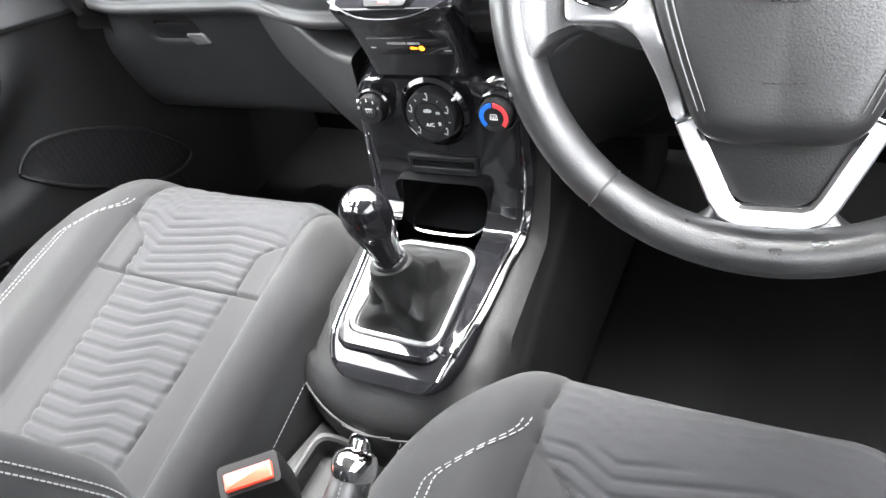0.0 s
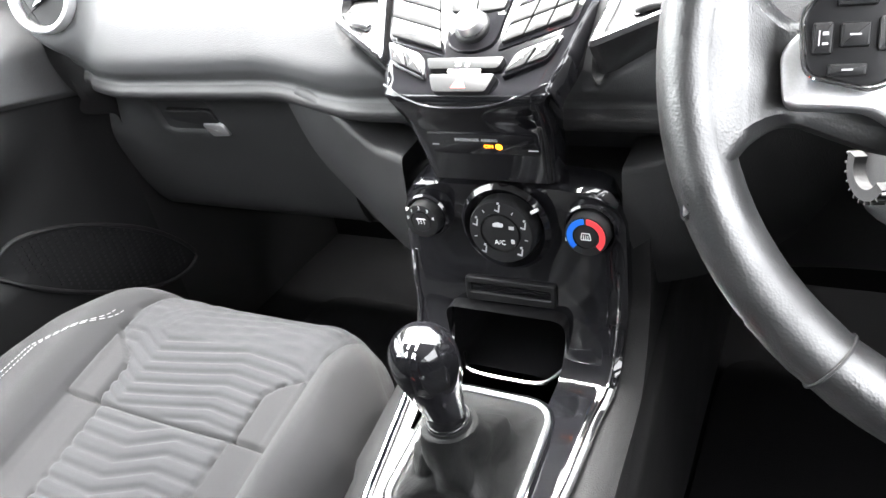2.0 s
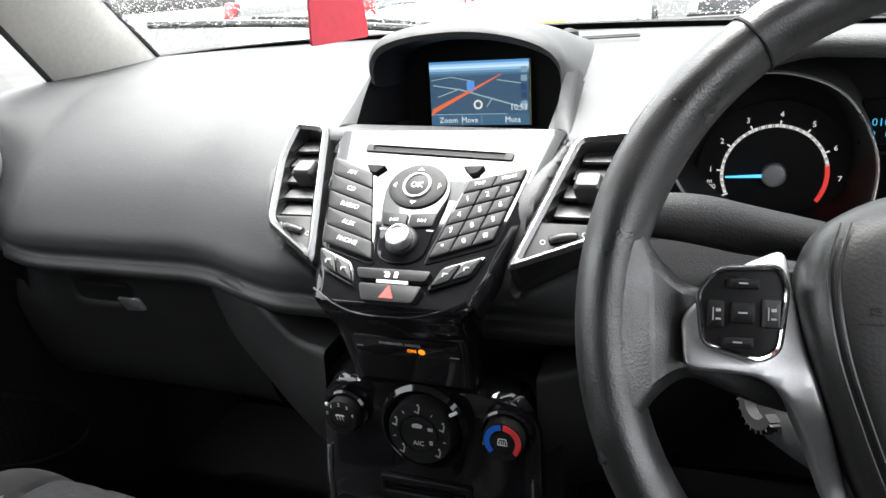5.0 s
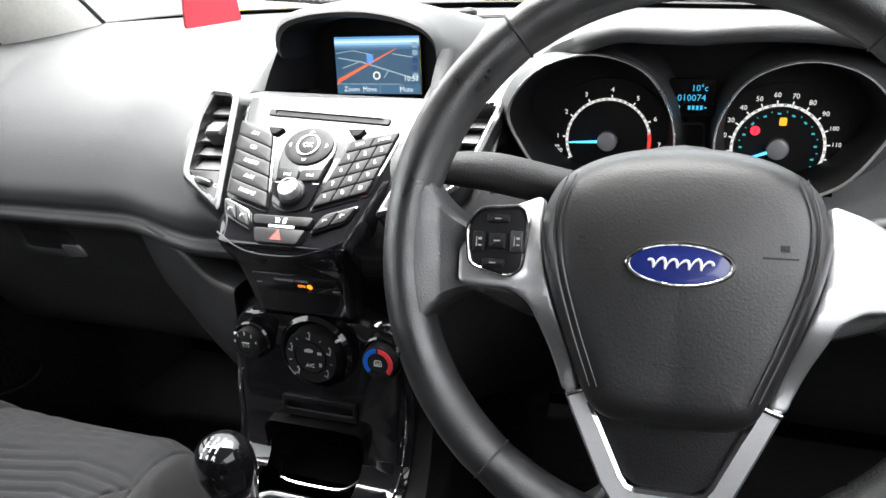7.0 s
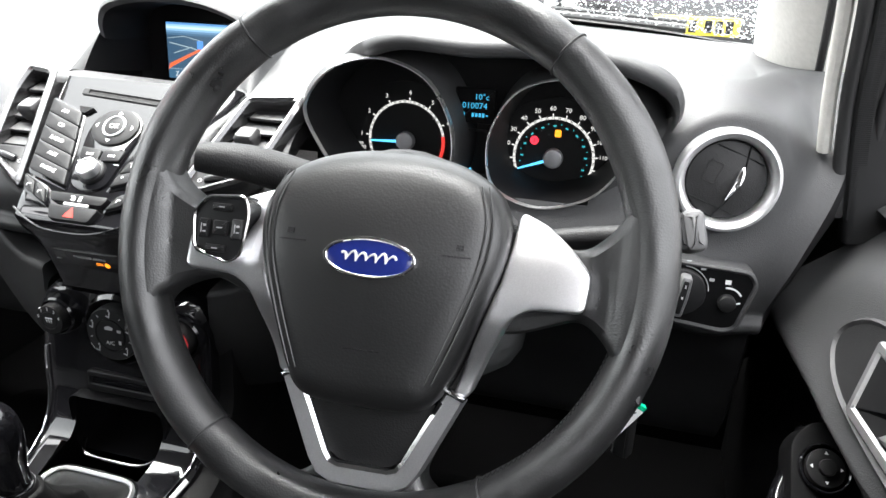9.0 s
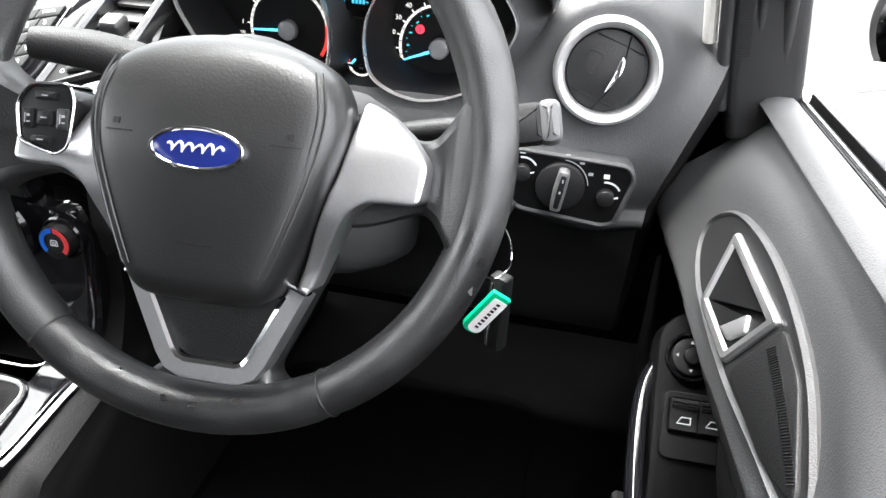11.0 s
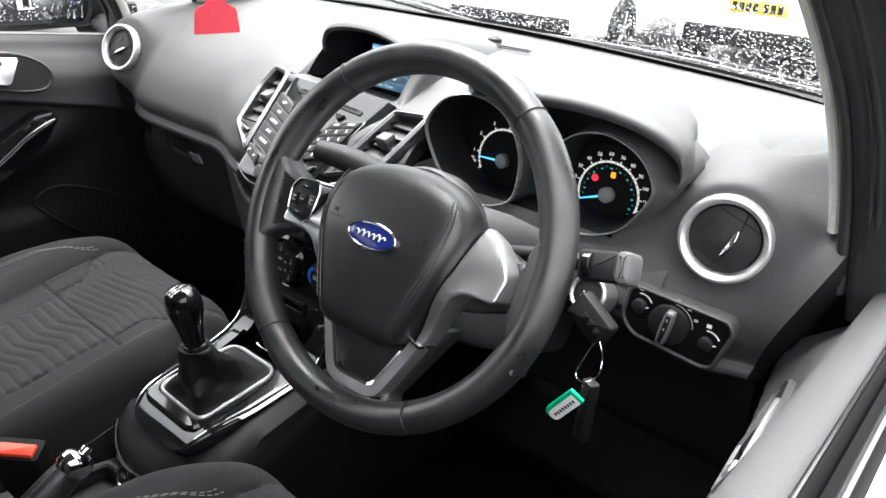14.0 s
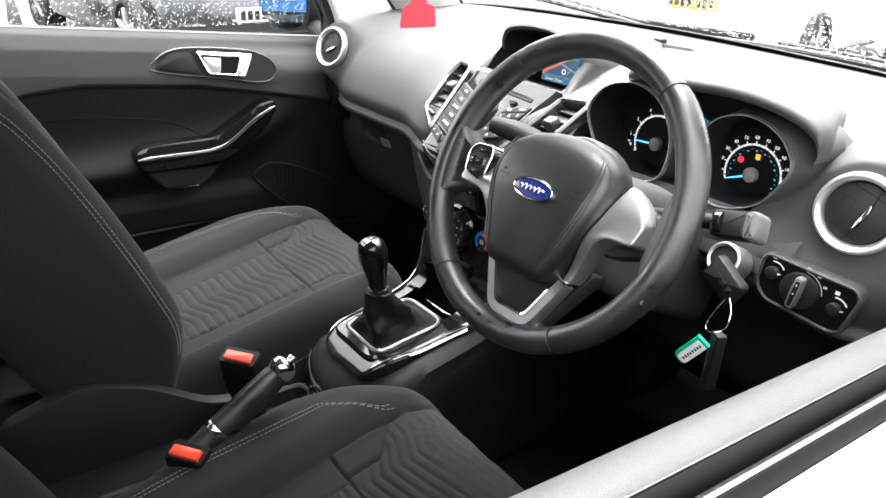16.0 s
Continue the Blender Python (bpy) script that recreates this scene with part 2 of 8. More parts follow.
def arc_band(bm, r0, r1, d0, d1, z0, z1, m, mi=0, n=24, cx=0.0, cy=0.0):
    c = Vector((cx, cy))
    pts = [c + polar(r1, d0 + (d1 - d0) * i / n) for i in range(n + 1)] + [c + polar(r0, d1 + (d0 - d1) * i / n) for i in range(n + 1)]
    return plate(bm, pts, z0, z1, m, mi=mi)


# ---- ground and shell ----
TARMAC = material("wet_tarmac", (0.030, 0.0296, 0.029), 0.6, spec=0.15, grain=0.8, grain_size=60, patch=0.6, vary=0.3)
PAINT_W = material("white_car_paint", (0.8, 0.8, 0.8), 0.25, coat=0.6, vary=0.02)

bm = bmesh.new()
plate(bm, [(-400, -400), (400, -400), (400, 400), (-400, 400)], -0.3, 0.0)
solid("ground", bm, TARMAC, "wet dark grey tarmac of a car park", "ground", kind="structure", smooth=0)


def lip_drop(x):
    """The lip dips below the light switches."""
    return 0.030 * ramp(0.47, 0.60, x)


def dash_profile(x):
    """The dashboard's outline, from under its lip to the windscreen's foot, as (y, z)."""
    a = abs(x)
    w, e = ramp(0.30, 0.13, a), ramp(0.50, 0.70, a)
    nose = (0.255 if x < 0 else 0.247) - 0.05 * w + (0.05 if x < 0 else 0.03) * e
    d = lip_drop(x)
    return [(0.60, 0.50), (0.40 - 0.02 * w, 0.545), (0.335 - 0.04 * w, 0.68), (nose + 0.050, 0.758 - d), (nose + 0.018, 0.772 - d), (nose + 0.004, 0.780 - d), (nose + 0.002, 0.788 - d), (nose + 0.007, 0.794 - d), (nose + 0.010, 0.800 - d), (nose + 0.002, 0.814 - 0.6 * d), (nose + 0.004, 0.838 - 0.2 * d),
            (nose + 0.03, 0.893), (0.335 - 0.03 * w + 0.03 * e, 0.936), (0.42 - 0.01 * w, 0.968), (0.54, 0.986 - 0.014 * (a / 0.6) ** 2 - 0.012 * x), (0.71 - 0.03 * (a / 0.68) ** 3, 0.990 - 0.012 * (a / 0.6) ** 2 - 0.018 * x)]


# centre and slopes of the round vents at the dashboard's ends, by side
VENTS = {1: (0.5855, 0.271, 0.898, 0.16, 0.11), -1: (-0.604, 0.271, 0.905, 0.24, 0.36)}


AUDIO = axes((0, 0.236, 0.900), (1, 0, 0), (0, 0.768, 0.640))
# outlines of the angled vents in the audio panel's plane, by side, with x to the outside
VENT_OUT = {1: [(0.127, 0.051), (0.191, 0.058), (0.173, -0.022), (0.164, -0.046), (0.090, -0.080)],
            -1: [(0.111, 0.068), (0.150, 0.073), (0.1535, 0.030), (0.1395, -0.043), (0.077, -0.083)]}


def vent_inside(u, v):
    """How far a place of the audio panel's plane lies within the angled vent's outline."""
    d, line = 1.0, VENT_OUT[1 if u > 0 else -1]
    u = abs(u)
    for (ax, ay), (bx, by) in zip(line, line[1:] + line[:1]):
        n = math.hypot(bx - ax, by - ay)
        d = min(d, -((bx - ax) * (v - ay) - (by - ay) * (u - ax)) / n)
    return d


AUDIO_BACK = AUDIO.inverted()


def dash_line(x):
    out = []
    for p in spline([Vector((y, z)) for y, z in dash_profile(x)], 10):
        y, z = p
        vx, vy, vz, across, up = VENTS[1 if x > 0 else -1]
        r = math.hypot((x - vx) / 0.074, (z - vz) / 0.074)
        if y < 0.5:
            y -= (y - (vy + 0.006 + (x - vx) * across + (z - vz) * up)) * (1 - ramp(0.70, 1.25, r))
        if 0.06 < abs(x) < 0.21:
            q = AUDIO_BACK @ Vector((x, y, z))
            if abs(q.z) < 0.07:
                y += 0.045 * ramp(-0.004, 0.004, vent_inside(q.x, q.y))
        out.append((y, z))
    return out


def taper(x, z):
    """The dashboard's ends draw in below the round vents."""
    a = abs(x)
    return x if a < 0.60 else math.copysign(0.60 + (a - 0.60) * (1 - 0.62 * ramp(0.97, 0.74, z)), x)


def dash_mesh(x0, x1, skip=None):
    bm = bmesh.new()
    xs = np.linspace(x0, x1, int(abs(x1 - x0) / 0.005) + 2)
    rows = [[bm.verts.new((taper(x, z), y, z)) for y, z in dash_line(x)] for x in xs]
    for a, b in zip(rows, rows[1:]):
        for i in range(len(a) - 1):
            c = (a[i].co + b[i + 1].co) / 2
            if not (skip and skip(c)):
                # below the lip the darker copy stands in for shade
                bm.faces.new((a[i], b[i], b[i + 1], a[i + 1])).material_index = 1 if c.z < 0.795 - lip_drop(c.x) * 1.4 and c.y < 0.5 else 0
    return bm


def cluster_hole(c):
    if abs(c.x) < 0.098 and 0.905 < c.z and c.y < 0.43:
        return True
    return 0.185 < c.x < min(0.514, 0.474 + 1.1 * (c.z - 0.872)) and c.z > 0.862 and c.y < 0.338


dashboard = thing("dashboard", "charcoal grained plastic dashboard under the windscreen", "dashboard", kind="structure")
part("upper_moulding", dash_mesh(-0.70, 0.70, cluster_hole), [DASH, DASH_SHADED], dashboard, smooth=60)
bm = bmesh.new()
for s in (-1, 1):
    line = dash_line(0.70)
    loft(bm, [[Vector((taper(s * 0.70, z), y, z)) for y, z in line] + [Vector((s * 0.70, 0.7, 0.5))], [Vector((taper(s * 0.72, z), y + 0.03, z - 0.01)) for y, z in line] + [Vector((s * 0.72, 0.7, 0.5))]])
part("end_cap", bm, DARK, dashboard)

# swept panels that lead from the lip down to the console
for k in (-1, 1):
    outer = spline([Vector(p) for p in ((-0.270, 0.262, 0.784), (-0.258, 0.272, 0.715), (-0.232, 0.284, 0.660), (-0.205, 0.300, 0.622))], 6)
    inner_ = spline([Vector(p) for p in ((-0.100, 0.203, 0.742), (-0.101, 0.200, 0.70), (-0.107, 0.206, 0.665), (-0.112, 0.225, 0.622))], 6)
    rows = []
    for i, (p, q) in enumerate(zip(outer, inner_)):
        row = []
        for g in np.linspace(0, 1, 13):
            c = p.lerp(q, g) + Vector((0, -0.012 * math.sin(math.pi * g), 0.024 * math.sin(math.pi * min(1, g * 1.25)) * (1 - i / 18) ** 2))
            row.append(Vector((-k * c.x + (0.004 if k > 0 else 0), c.y, c.z)))
        rows.append(row)
    back = [[r + Vector((0, 0.004, 0.004)) for r in rows[0]], [r + Vector((0, 0.05, 0.008)) for r in rows[0]]]
    bm = bmesh.new()
    loft(bm, back[::-1] + rows, closed=False)
    part("swept_panel", bm, DASH_SHADED, dashboard, smooth=60)

# floor, tunnel side carpets and bulkhead
bm = bmesh.new()
plate(bm, [(-0.74, -1.7), (0.74, -1.7), (0.74, 1.0), (-0.74, 1.0)], 0.20, 0.27)
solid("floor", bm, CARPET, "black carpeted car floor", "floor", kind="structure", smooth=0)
bm = bmesh.new()
plate(bm, [(-0.74, 0.27), (0.74, 0.27), (0.74, 0.95), (-0.74, 0.95)], 0, 0.04, axes((0, 0.80, 0), (1, 0, 0), (0, 0.0, 1)))
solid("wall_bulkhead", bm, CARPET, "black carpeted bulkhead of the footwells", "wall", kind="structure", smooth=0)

# roof, pillars and rear body
bm = bmesh.new()
rings = []
for y, hw, z in ((0.13, 0.50, 1.362), (-0.05, 0.515, 1.402), (-0.3, 0.53, 1.42), (-0.8, 0.54, 1.425), (-1.3, 0.52, 1.39), (-1.74, 0.49, 1.33)):
    rings.append([Vector((hw * u, y, z - 0.035 * u * u)) for u in np.linspace(-1, 1, 13)] + [Vector((hw * u * 1.02, y, z + 0.03 - 0.035 * u * u)) for u in np.linspace(1, -1, 13)])
loft(bm, rings)
solid("ceiling", bm, LINING, "pale grey cloth roof lining", "ceiling", kind="structure")


def pillar(name, line, w, d, mat, label, up=(0, 1, 0)):
    bm = bmesh.new()
    pts, rings = [Vector(p) for p in line], []
    for i, p in enumerate(pts):
        a, b = pts[max(i - 1, 0)], pts[min(i + 1, len(pts) - 1)]
        m = axes(p, up, b - a)
        rings.append([m @ Vector((q.x, 0, q.y)) for q in rounded([(-w / 2, -d / 2), (w / 2, -d / 2), (w / 2, d / 2), (-w / 2, d / 2)], min(w, d) * 0.3, 3)])
    loft(bm, rings)
    return solid(name, bm, mat, label, "pillar", kind="structure")


for s in (-1, 1):
    side = "left" if s < 0 else "right"
    pillar("window_frame_" + side, [(s * 0.730, 0.335, 0.84), (s * 0.708, 0.325, 0.96), (s * 0.69, 0.27, 1.06), (s * 0.655, 0.18, 1.17), (s * 0.60, 0.06, 1.30), (s * 0.56, -0.08, 1.385), (s * 0.555, -0.55, 1.395)],
           0.032, 0.062, RUBBER, "black rubber door seal and window frame")
    pillar("pillar_middle_" + side, [(s * 0.73, -0.86, 0.90), (s * 0.68, -0.90, 1.14), (s * 0.55, -0.93, 1.40)], 0.11, 0.04, CREAM, "pale trim of the middle roof pillar")
    pillar("pillar_rear_" + side, [(s * 0.72, -1.62, 0.98), (s * 0.60, -1.60, 1.2), (s * 0.50, -1.5, 1.36)], 0.22, 0.05, CREAM, "pale trim of the rear roof pillar")
    bm = bmesh.new()
    plate(bm, [(-1.75, 0.25), (-0.80, 0.25), (-0.80, 1.04), (-1.75, 1.12)], 0, 0.09, axes((s * 0.72, 0, 0), (0, 1, 0), (0, 0, 1)) if s > 0 else axes((s * 0.81, 0, 0), (0, 1, 0), (0, 0, 1)))
    solid("wall_rear_" + side, bm, DARK, "dark trim panel beside the rear seat", "wall", kind="structure", smooth=0)
bm = bmesh.new()
plate(bm, [(-0.74, 0.25), (0.74, 0.25), (0.62, 1.32), (-0.62, 1.32)], 0, 0.05, axes((0, -1.70, 0), (1, 0, 0), (0, 0, 1)))
solid("wall_tailgate", bm, DARK, "dark trim of the tailgate", "wall", kind="structure", smooth=0)

# windscreen pillars: a broad trim from the screen's edge to the quarter light
for s in (-1, 1):
    zf = 0.970 if s < 0 else 0.944
    foot_f, foot_r = Vector((s * 0.642, 0.685, zf)), Vector((s * 0.684, 0.500, zf - 0.010))
    head_f, head_r = Vector((s * 0.500, 0.105, 1.372)), Vector((s * 0.545, 0.040, 1.372))
    bm, rings = bmesh.new(), []
    for t in np.linspace(0, 1, 14):
        f, r = foot_f.lerp(head_f, t), foot_r.lerp(head_r, t)
        bow = Vector((s * 0.016, 0.012, 0.022)) * math.sin(math.pi * t)
        f, r = f + bow, r + bow
        inn = Vector((-s * 0.020, -0.012, 0))
        out = Vector((s * 0.030, 0.022, 0.010))
        rings.append([f, f.lerp(r, 0.10) + inn * 0.55, f.lerp(r, 0.30) + inn, f.lerp(r, 0.55) + inn, f.lerp(r, 0.82) + inn * 0.7, r, r + out, f + out])
    loft(bm, rings)
    trim = solid("pillar_front_left" if s < 0 else "pillar_front_right", bm, CREAM, "pale cloth-grained windscreen pillar trim", "pillar", kind="structure", smooth=50)
    for k in (0, 5):
        bm = bmesh.new()
        sweep(bm, [r[k] + Vector((0, 0.002 if k == 0 else -0.002, 0)) for r in rings], 0.0042, n=8)
        part("gasket", bm, RUBBER, trim, "black rubber gasket")

# windscreen with its black rim
SCREEN_FOOT = [(-0.655, 0.680, 0.984), (-0.5, 0.700, 0.992), (-0.25, 0.708, 0.996), (0, 0.712, 0.996), (0.25, 0.708, 0.988), (0.5, 0.700, 0.975), (0.655, 0.680, 0.958)]
SCREEN_HEAD = [(-0.50, 0.10, 1.362), (-0.34, 0.12, 1.378), (-0.17, 0.135, 1.385), (0, 0.14, 1.387), (0.17, 0.135, 1.385), (0.34, 0.12, 1.378), (0.50, 0.10, 1.362)]
foot, head = spline(SCREEN_FOOT, 6), spline(SCREEN_HEAD, 6)
PANE = pane_material("window_glass", (0.93, 0.96, 0.95))
# invented tint for the unseen rear windows, holds back fill light from behind
DARKPANE = pane_material("fill_cutting_glass", (0.22, 0.23, 0.23))
bm = bmesh.new()
loft(bm, [[a.lerp(b, f) for a, b in zip(foot, head)] for f in np.linspace(0, 1, 12)], closed=False)
windscreen = tagged(part("windscreen", bm, PANE, None), "rain-spotted laminated windscreen", "windscreen", kind="structure")
windscreen.visible_shadow = False
bm = bmesh.new()
band = [[a.lerp(b, f) + Vector((0, -0.004, -0.003)) for a, b in zip(foot, head)] for f in (-0.02, 0.018)]
loft(bm, band + [[p + Vector((0, -0.003, -0.002)) for p in r] for r in band[::-1]], closed=False)
part("black_rim", bm, BLACK, windscreen)

# the bonnet and outer panels of the car
bm = bmesh.new()
loft(bm, [[Vector((x, 0.76 - 0.03 * (abs(x) / 0.7) ** 2, 0.925 - 0.05 * (x / 0.7) ** 2)) for x in np.linspace(-0.74, 0.74, 15)],
          [Vector((x, 1.1, 0.83 - 0.06 * (x / 0.7) ** 2)) for x in np.linspace(-0.74, 0.74, 15)],
          [Vector((x, 1.6, 0.70 - 0.08 * (x / 0.7) ** 2)) for x in np.linspace(-0.70, 0.70, 15)],
          [Vector((x, 1.75, 0.5)) for x in np.linspace(-0.66, 0.66, 15)]], closed=False)
solid("bonnet", bm, PAINT_W, "white painted bonnet wet with rain", "bonnet", kind="structure")


def side_glass(x0, x1, pts):
    """A side window; x leans from x0 at the sill to x1 at the roof; pts are (y, z)."""
    bm = bmesh.new()
    vs = [bm.verts.new((x0 + (x1 - x0) * ramp(0.9, 1.6, z) * 1.4, y, z)) for y, z in pts]
    bm.faces.new(vs)
    return bm


bm = side_glass(-0.748, -0.55, [(0.30, 0.90), (0.28, 1.02), (0.07, 1.30), (-0.08, 1.40), (-0.86, 1.40), (-0.86, 0.93)])
window_l = tagged(part("window_1", bm, PANE, None, smooth=0), "closed passenger window spotted with rain", "window", kind="structure")
window_l.visible_shadow = False
for s in (-1, 1):
    bm = side_glass(s * 0.748, s * 0.55, [(0.485, 0.955), (0.36, 0.935), (0.32, 1.02), (0.25, 1.14), (0.29, 1.15)])
    w = tagged(part("window_4" if s < 0 else "window_5", bm, PANE, None, smooth=0), "small fixed quarter light ahead of the door", "window", kind="structure")
    w.visible_shadow = False
    quarter_light = w if s < 0 else quarter_light
    bm = side_glass(s * 0.748, s * 0.55, [(-0.96, 0.93), (-0.98, 1.38), (-1.46, 1.34), (-1.55, 1.0)])
    w = tagged(part("window_2" if s < 0 else "window_3", bm, DARKPANE, None, smooth=0), "unseen rear side window, tint added to cut fill light", "window", kind="structure")
    w.visible_shadow = False


# ---- steering wheel ----
LEAN = radians(24.6)
WHEEL = axes((0.359, 0.030, 0.8985), (1, 0.055, 0), (0, math.sin(LEAN), math.cos(LEAN)))
WHEEL_BACK = WHEEL.inverted()
RIM_R, RIM_T = 0.1688, 0.0152

wheel = thing("steering_wheel", "black leather three-spoke steering wheel with satin silver spokes", "steering wheel")
bm = bmesh.new()
N = 96
rings = []
for i in range(N):
    a = 2 * math.pi * i / N
    # thumb rests at ten to two
    d = math.degrees(a)
    thick = 1.0 + 0.08 * (math.exp(-((d - 25) / 14) ** 2) + math.exp(-((d - 155) / 14) ** 2))
    seam = min(abs((d - s + 180) % 360 - 180) for s in (52, 128, 232, 300))
    groove = 1 - 0.06 * math.exp(-(seam / 0.9) ** 2)
    c = Vector((math.cos(a), math.sin(a), 0))
    rings.append([WHEEL @ (c * (RIM_R + RIM_T * thick * groove * math.cos(q)) + Vector((0, 0, 1.24 * RIM_T * groove * math.sin(q)))) for q in (2 * math.pi * j / 18 for j in range(18))])
loft(bm, rings + [rings[0]], cap0=False, cap1=False)
bmesh.ops.remove_doubles(bm, verts=bm.verts, dist=1e-6)
part("rim", bm, LEATHER, wheel, "black grained leather rim", smooth=60)

# stitched joints across the rim
for d in (52, 128, 232, 300):
    bm = bmesh.new()
    a = radians(d)
    c = Vector((math.cos(a), math.sin(a), 0))
    ring = [c * (RIM_R + RIM_T * 0.985 * math.cos(q)) + Vector((0, 0, 1.225 * RIM_T * math.sin(q))) for q in (2 * math.pi * j / 24 for j in range(24))]
    sweep(bm, [WHEEL @ p for p in ring], 0.0009, closed=True, n=5)
    part("seam", bm, RUBBER, wheel)
# cross stitches on the inner face of the rim
bm = bmesh.new()
for i in range(150):
    d = 140 + i * (250 - 140) / 150 if i < 75 else 300 + (i - 75) * 105 / 75
    a = radians(d)
    c, w = Vector((math.cos(a), math.sin(a), 0)), Vector((-math.sin(a), math.cos(a), 0))
    for k in (-1, 1):
        p = c * (RIM_R - RIM_T * 0.99) + w * 0.0016 * k
        sweep(bm, [WHEEL @ (p + Vector((0, 0, 0.001))), WHEEL @ (p + w * 0.002 * k + Vector((0, 0, 0.0065)) + c * 0.0008)], 0.0005, n=4)
tagged(part("stitching", bm, RUBBER, wheel, "fine black cross stitching"), kind="stuff")


def half_to_full(half):
    return [(x, y) for x, y in half] + [(-x, y) for x, y in half[::-1] if abs(x) > 1e-6]


# spoke shells behind the pad: two arms and a lower fork
bm = bmesh.new()
arm = rounded([(0.03, 0.036), (0.085, 0.026), (0.126, 0.012), (0.147, 0.030), (0.160, 0.062), (0.169, 0.062), (0.169, -0.075), (0.158, -0.075), (0.146, -0.042), (0.130, -0.030), (0.09, -0.045), (0.03, -0.05)], 0.012, 5)
for s in (-1, 1):
    plate(bm, [(s * p.x, p.y) for p in arm], -0.018, 0.0085, WHEEL, 0.006)
plate(bm, rounded([(-0.062, -0.07), (0.062, -0.07), (0.036, -0.148), (0.048, -0.158), (0.066, -0.168), (-0.066, -0.168), (-0.048, -0.158), (-0.036, -0.148)], 0.008, 4), -0.050, -0.022, WHEEL, 0.005)
# the spokes sink from the rim towards the hub
for v in bm.verts:
    p = WHEEL_BACK @ v.co
    p.z += -0.034 * (1 - ramp(0.126, 0.152, p.xy.length)) + 0.006 * ramp(0.146, 0.160, p.xy.length)
    v.co = WHEEL @ p
disc(bm, 0.072, -0.06, -0.026, WHEEL, 0.01)
part("spoke_core", bm, LEATHER, wheel, "black leather-covered spoke roots")

# cushion-shaped airbag cover
PAD_HALF = [(0, 0.0665), (0.03, 0.064), (0.055, 0.056), (0.073, 0.042), (0.081, 0.018), (0.0775, -0.010), (0.066, -0.045), (0.052, -0.080), (0.043, -0.0935), (0.028, -0.099), (0, -0.100)]
pad_line = spline([Vector(p) for p in half_to_full(PAD_HALF)], 5, closed=True)
pad_line = turned(pad_line)
bm = bmesh.new()


def pad_height(p):
    return 0.0205 + 0.006 * (1 - (p.x / 0.08) ** 2) - 0.006 * ramp(0.02, -0.1, p.y) * (1 - abs(p.x) / 0.1) - 0.025 * (max(0.0, p.y + 0.015) / 0.082) ** 2


rings = [at3(pad_line, -0.026, WHEEL)]
for d, drop in ((0.0, 0.016), (0.0015, 0.0098), (0.004, 0.0056), (0.008, 0.0025), (0.013, 0.0008), (0.018, 0.0)):
    rings.append([WHEEL @ Vector((p.x, p.y, pad_height(p) - drop)) for p in inset(pad_line, d)])
core = inset(pad_line, 0.018)
mid = Vector((0, -0.01))
for f in (0.12, 0.25, 0.4, 0.55, 0.7, 0.85, 0.95):
    rings.append([WHEEL @ Vector((*(p.lerp(mid, f)), pad_height(p.lerp(mid, f)))) for p in core])
loft(bm, rings)
part("airbag_cover", bm, PAD, wheel, "black grained plastic airbag cover", smooth=50)

# piped seams down the sides of the cover
for k in (-1, 1):
    for off in (0.0, 0.0042):
        line = spline([Vector((k * (x - off), y)) for x, y in ((0.0655, 0.046), (0.0715, 0.022), (0.0685, -0.010), (0.0580, -0.045), (0.0455, -0.078))], 6)
        bm = bmesh.new()
        sweep(bm, [WHEEL @ Vector((p.x, p.y, pad_height(p) - 0.0003)) for p in line], [0.0009 * math.sin(math.pi * (0.06 + 0.88 * i / (len(line) - 1))) ** 0.5 for i in range(len(line))], n=6)
        part("piping", bm, PAD, wheel)

# blue oval badge with a silver rim; the script on it is a plain wavy bar
bm = bmesh.new()
BADGE = WHEEL @ pose(0, -0.0055, pad_height(Vector((0, -0.0055))) + 0.0013, -5, 0, 0)
frame_ring(bm, circle(0.0292, 48, ry=0.0128), circle(0.0268, 48, ry=0.0107), -0.002, 0.0022, BADGE, 0.0006)
badge = part("badge", bm, CHROME, wheel, "oval silver-rimmed badge")
bm = bmesh.new()
plate(bm, circle(0.0268, 48, ry=0.0107), -0.002, 0.0010, BADGE, 0.0003, dome=0.0006)
BLUE = material("badge_blue", (0.012, 0.022, 0.16), 0.2, coat=0.8)
part("badge_field", bm, BLUE, badge, "deep blue enamel field")
bm = bmesh.new()
sweep(bm, [BADGE @ Vector((-0.017 + 0.00055 * i + 0.0012 * math.sin(i * 0.55), (0.0026 - 0.0006 * math.cos(i * 0.2)) * math.sin(i * 0.55 + 0.9), 0.0028)) for i in range(62)], [0.00065 + 0.0003 * math.sin(i * 0.55) for i in range(62)], n=6)
part("badge_script", bm, material("script_silver", (0.7, 0.7, 0.7), 0.4), badge, "plain raised silver squiggle")

# horn marks and lower line on the pad
for s, x in ((-1, -0.052), (1, 0.052)):
    bm = bmesh.new()
    box(bm, (0.018, 0.0009, 0.0008), WHEEL @ pose(x, 0.001, pad_height(Vector((x, 0.001))), -8, 7 * s, 0))
    box(bm, (0.0045, 0.0035, 0.0006), WHEEL @ pose(x + 0.002 * s, 0.0065, pad_height(Vector((x, 0.0065))), -10, 7 * s, 0))
    part("horn_mark", bm, DARK, wheel)
bm = bmesh.new()
box(bm, (0.035, 0.0007, 0.0008), WHEEL @ pose(0, -0.062, pad_height(Vector((0, -0.062)))))
part("cover_line", bm, DARK, wheel)


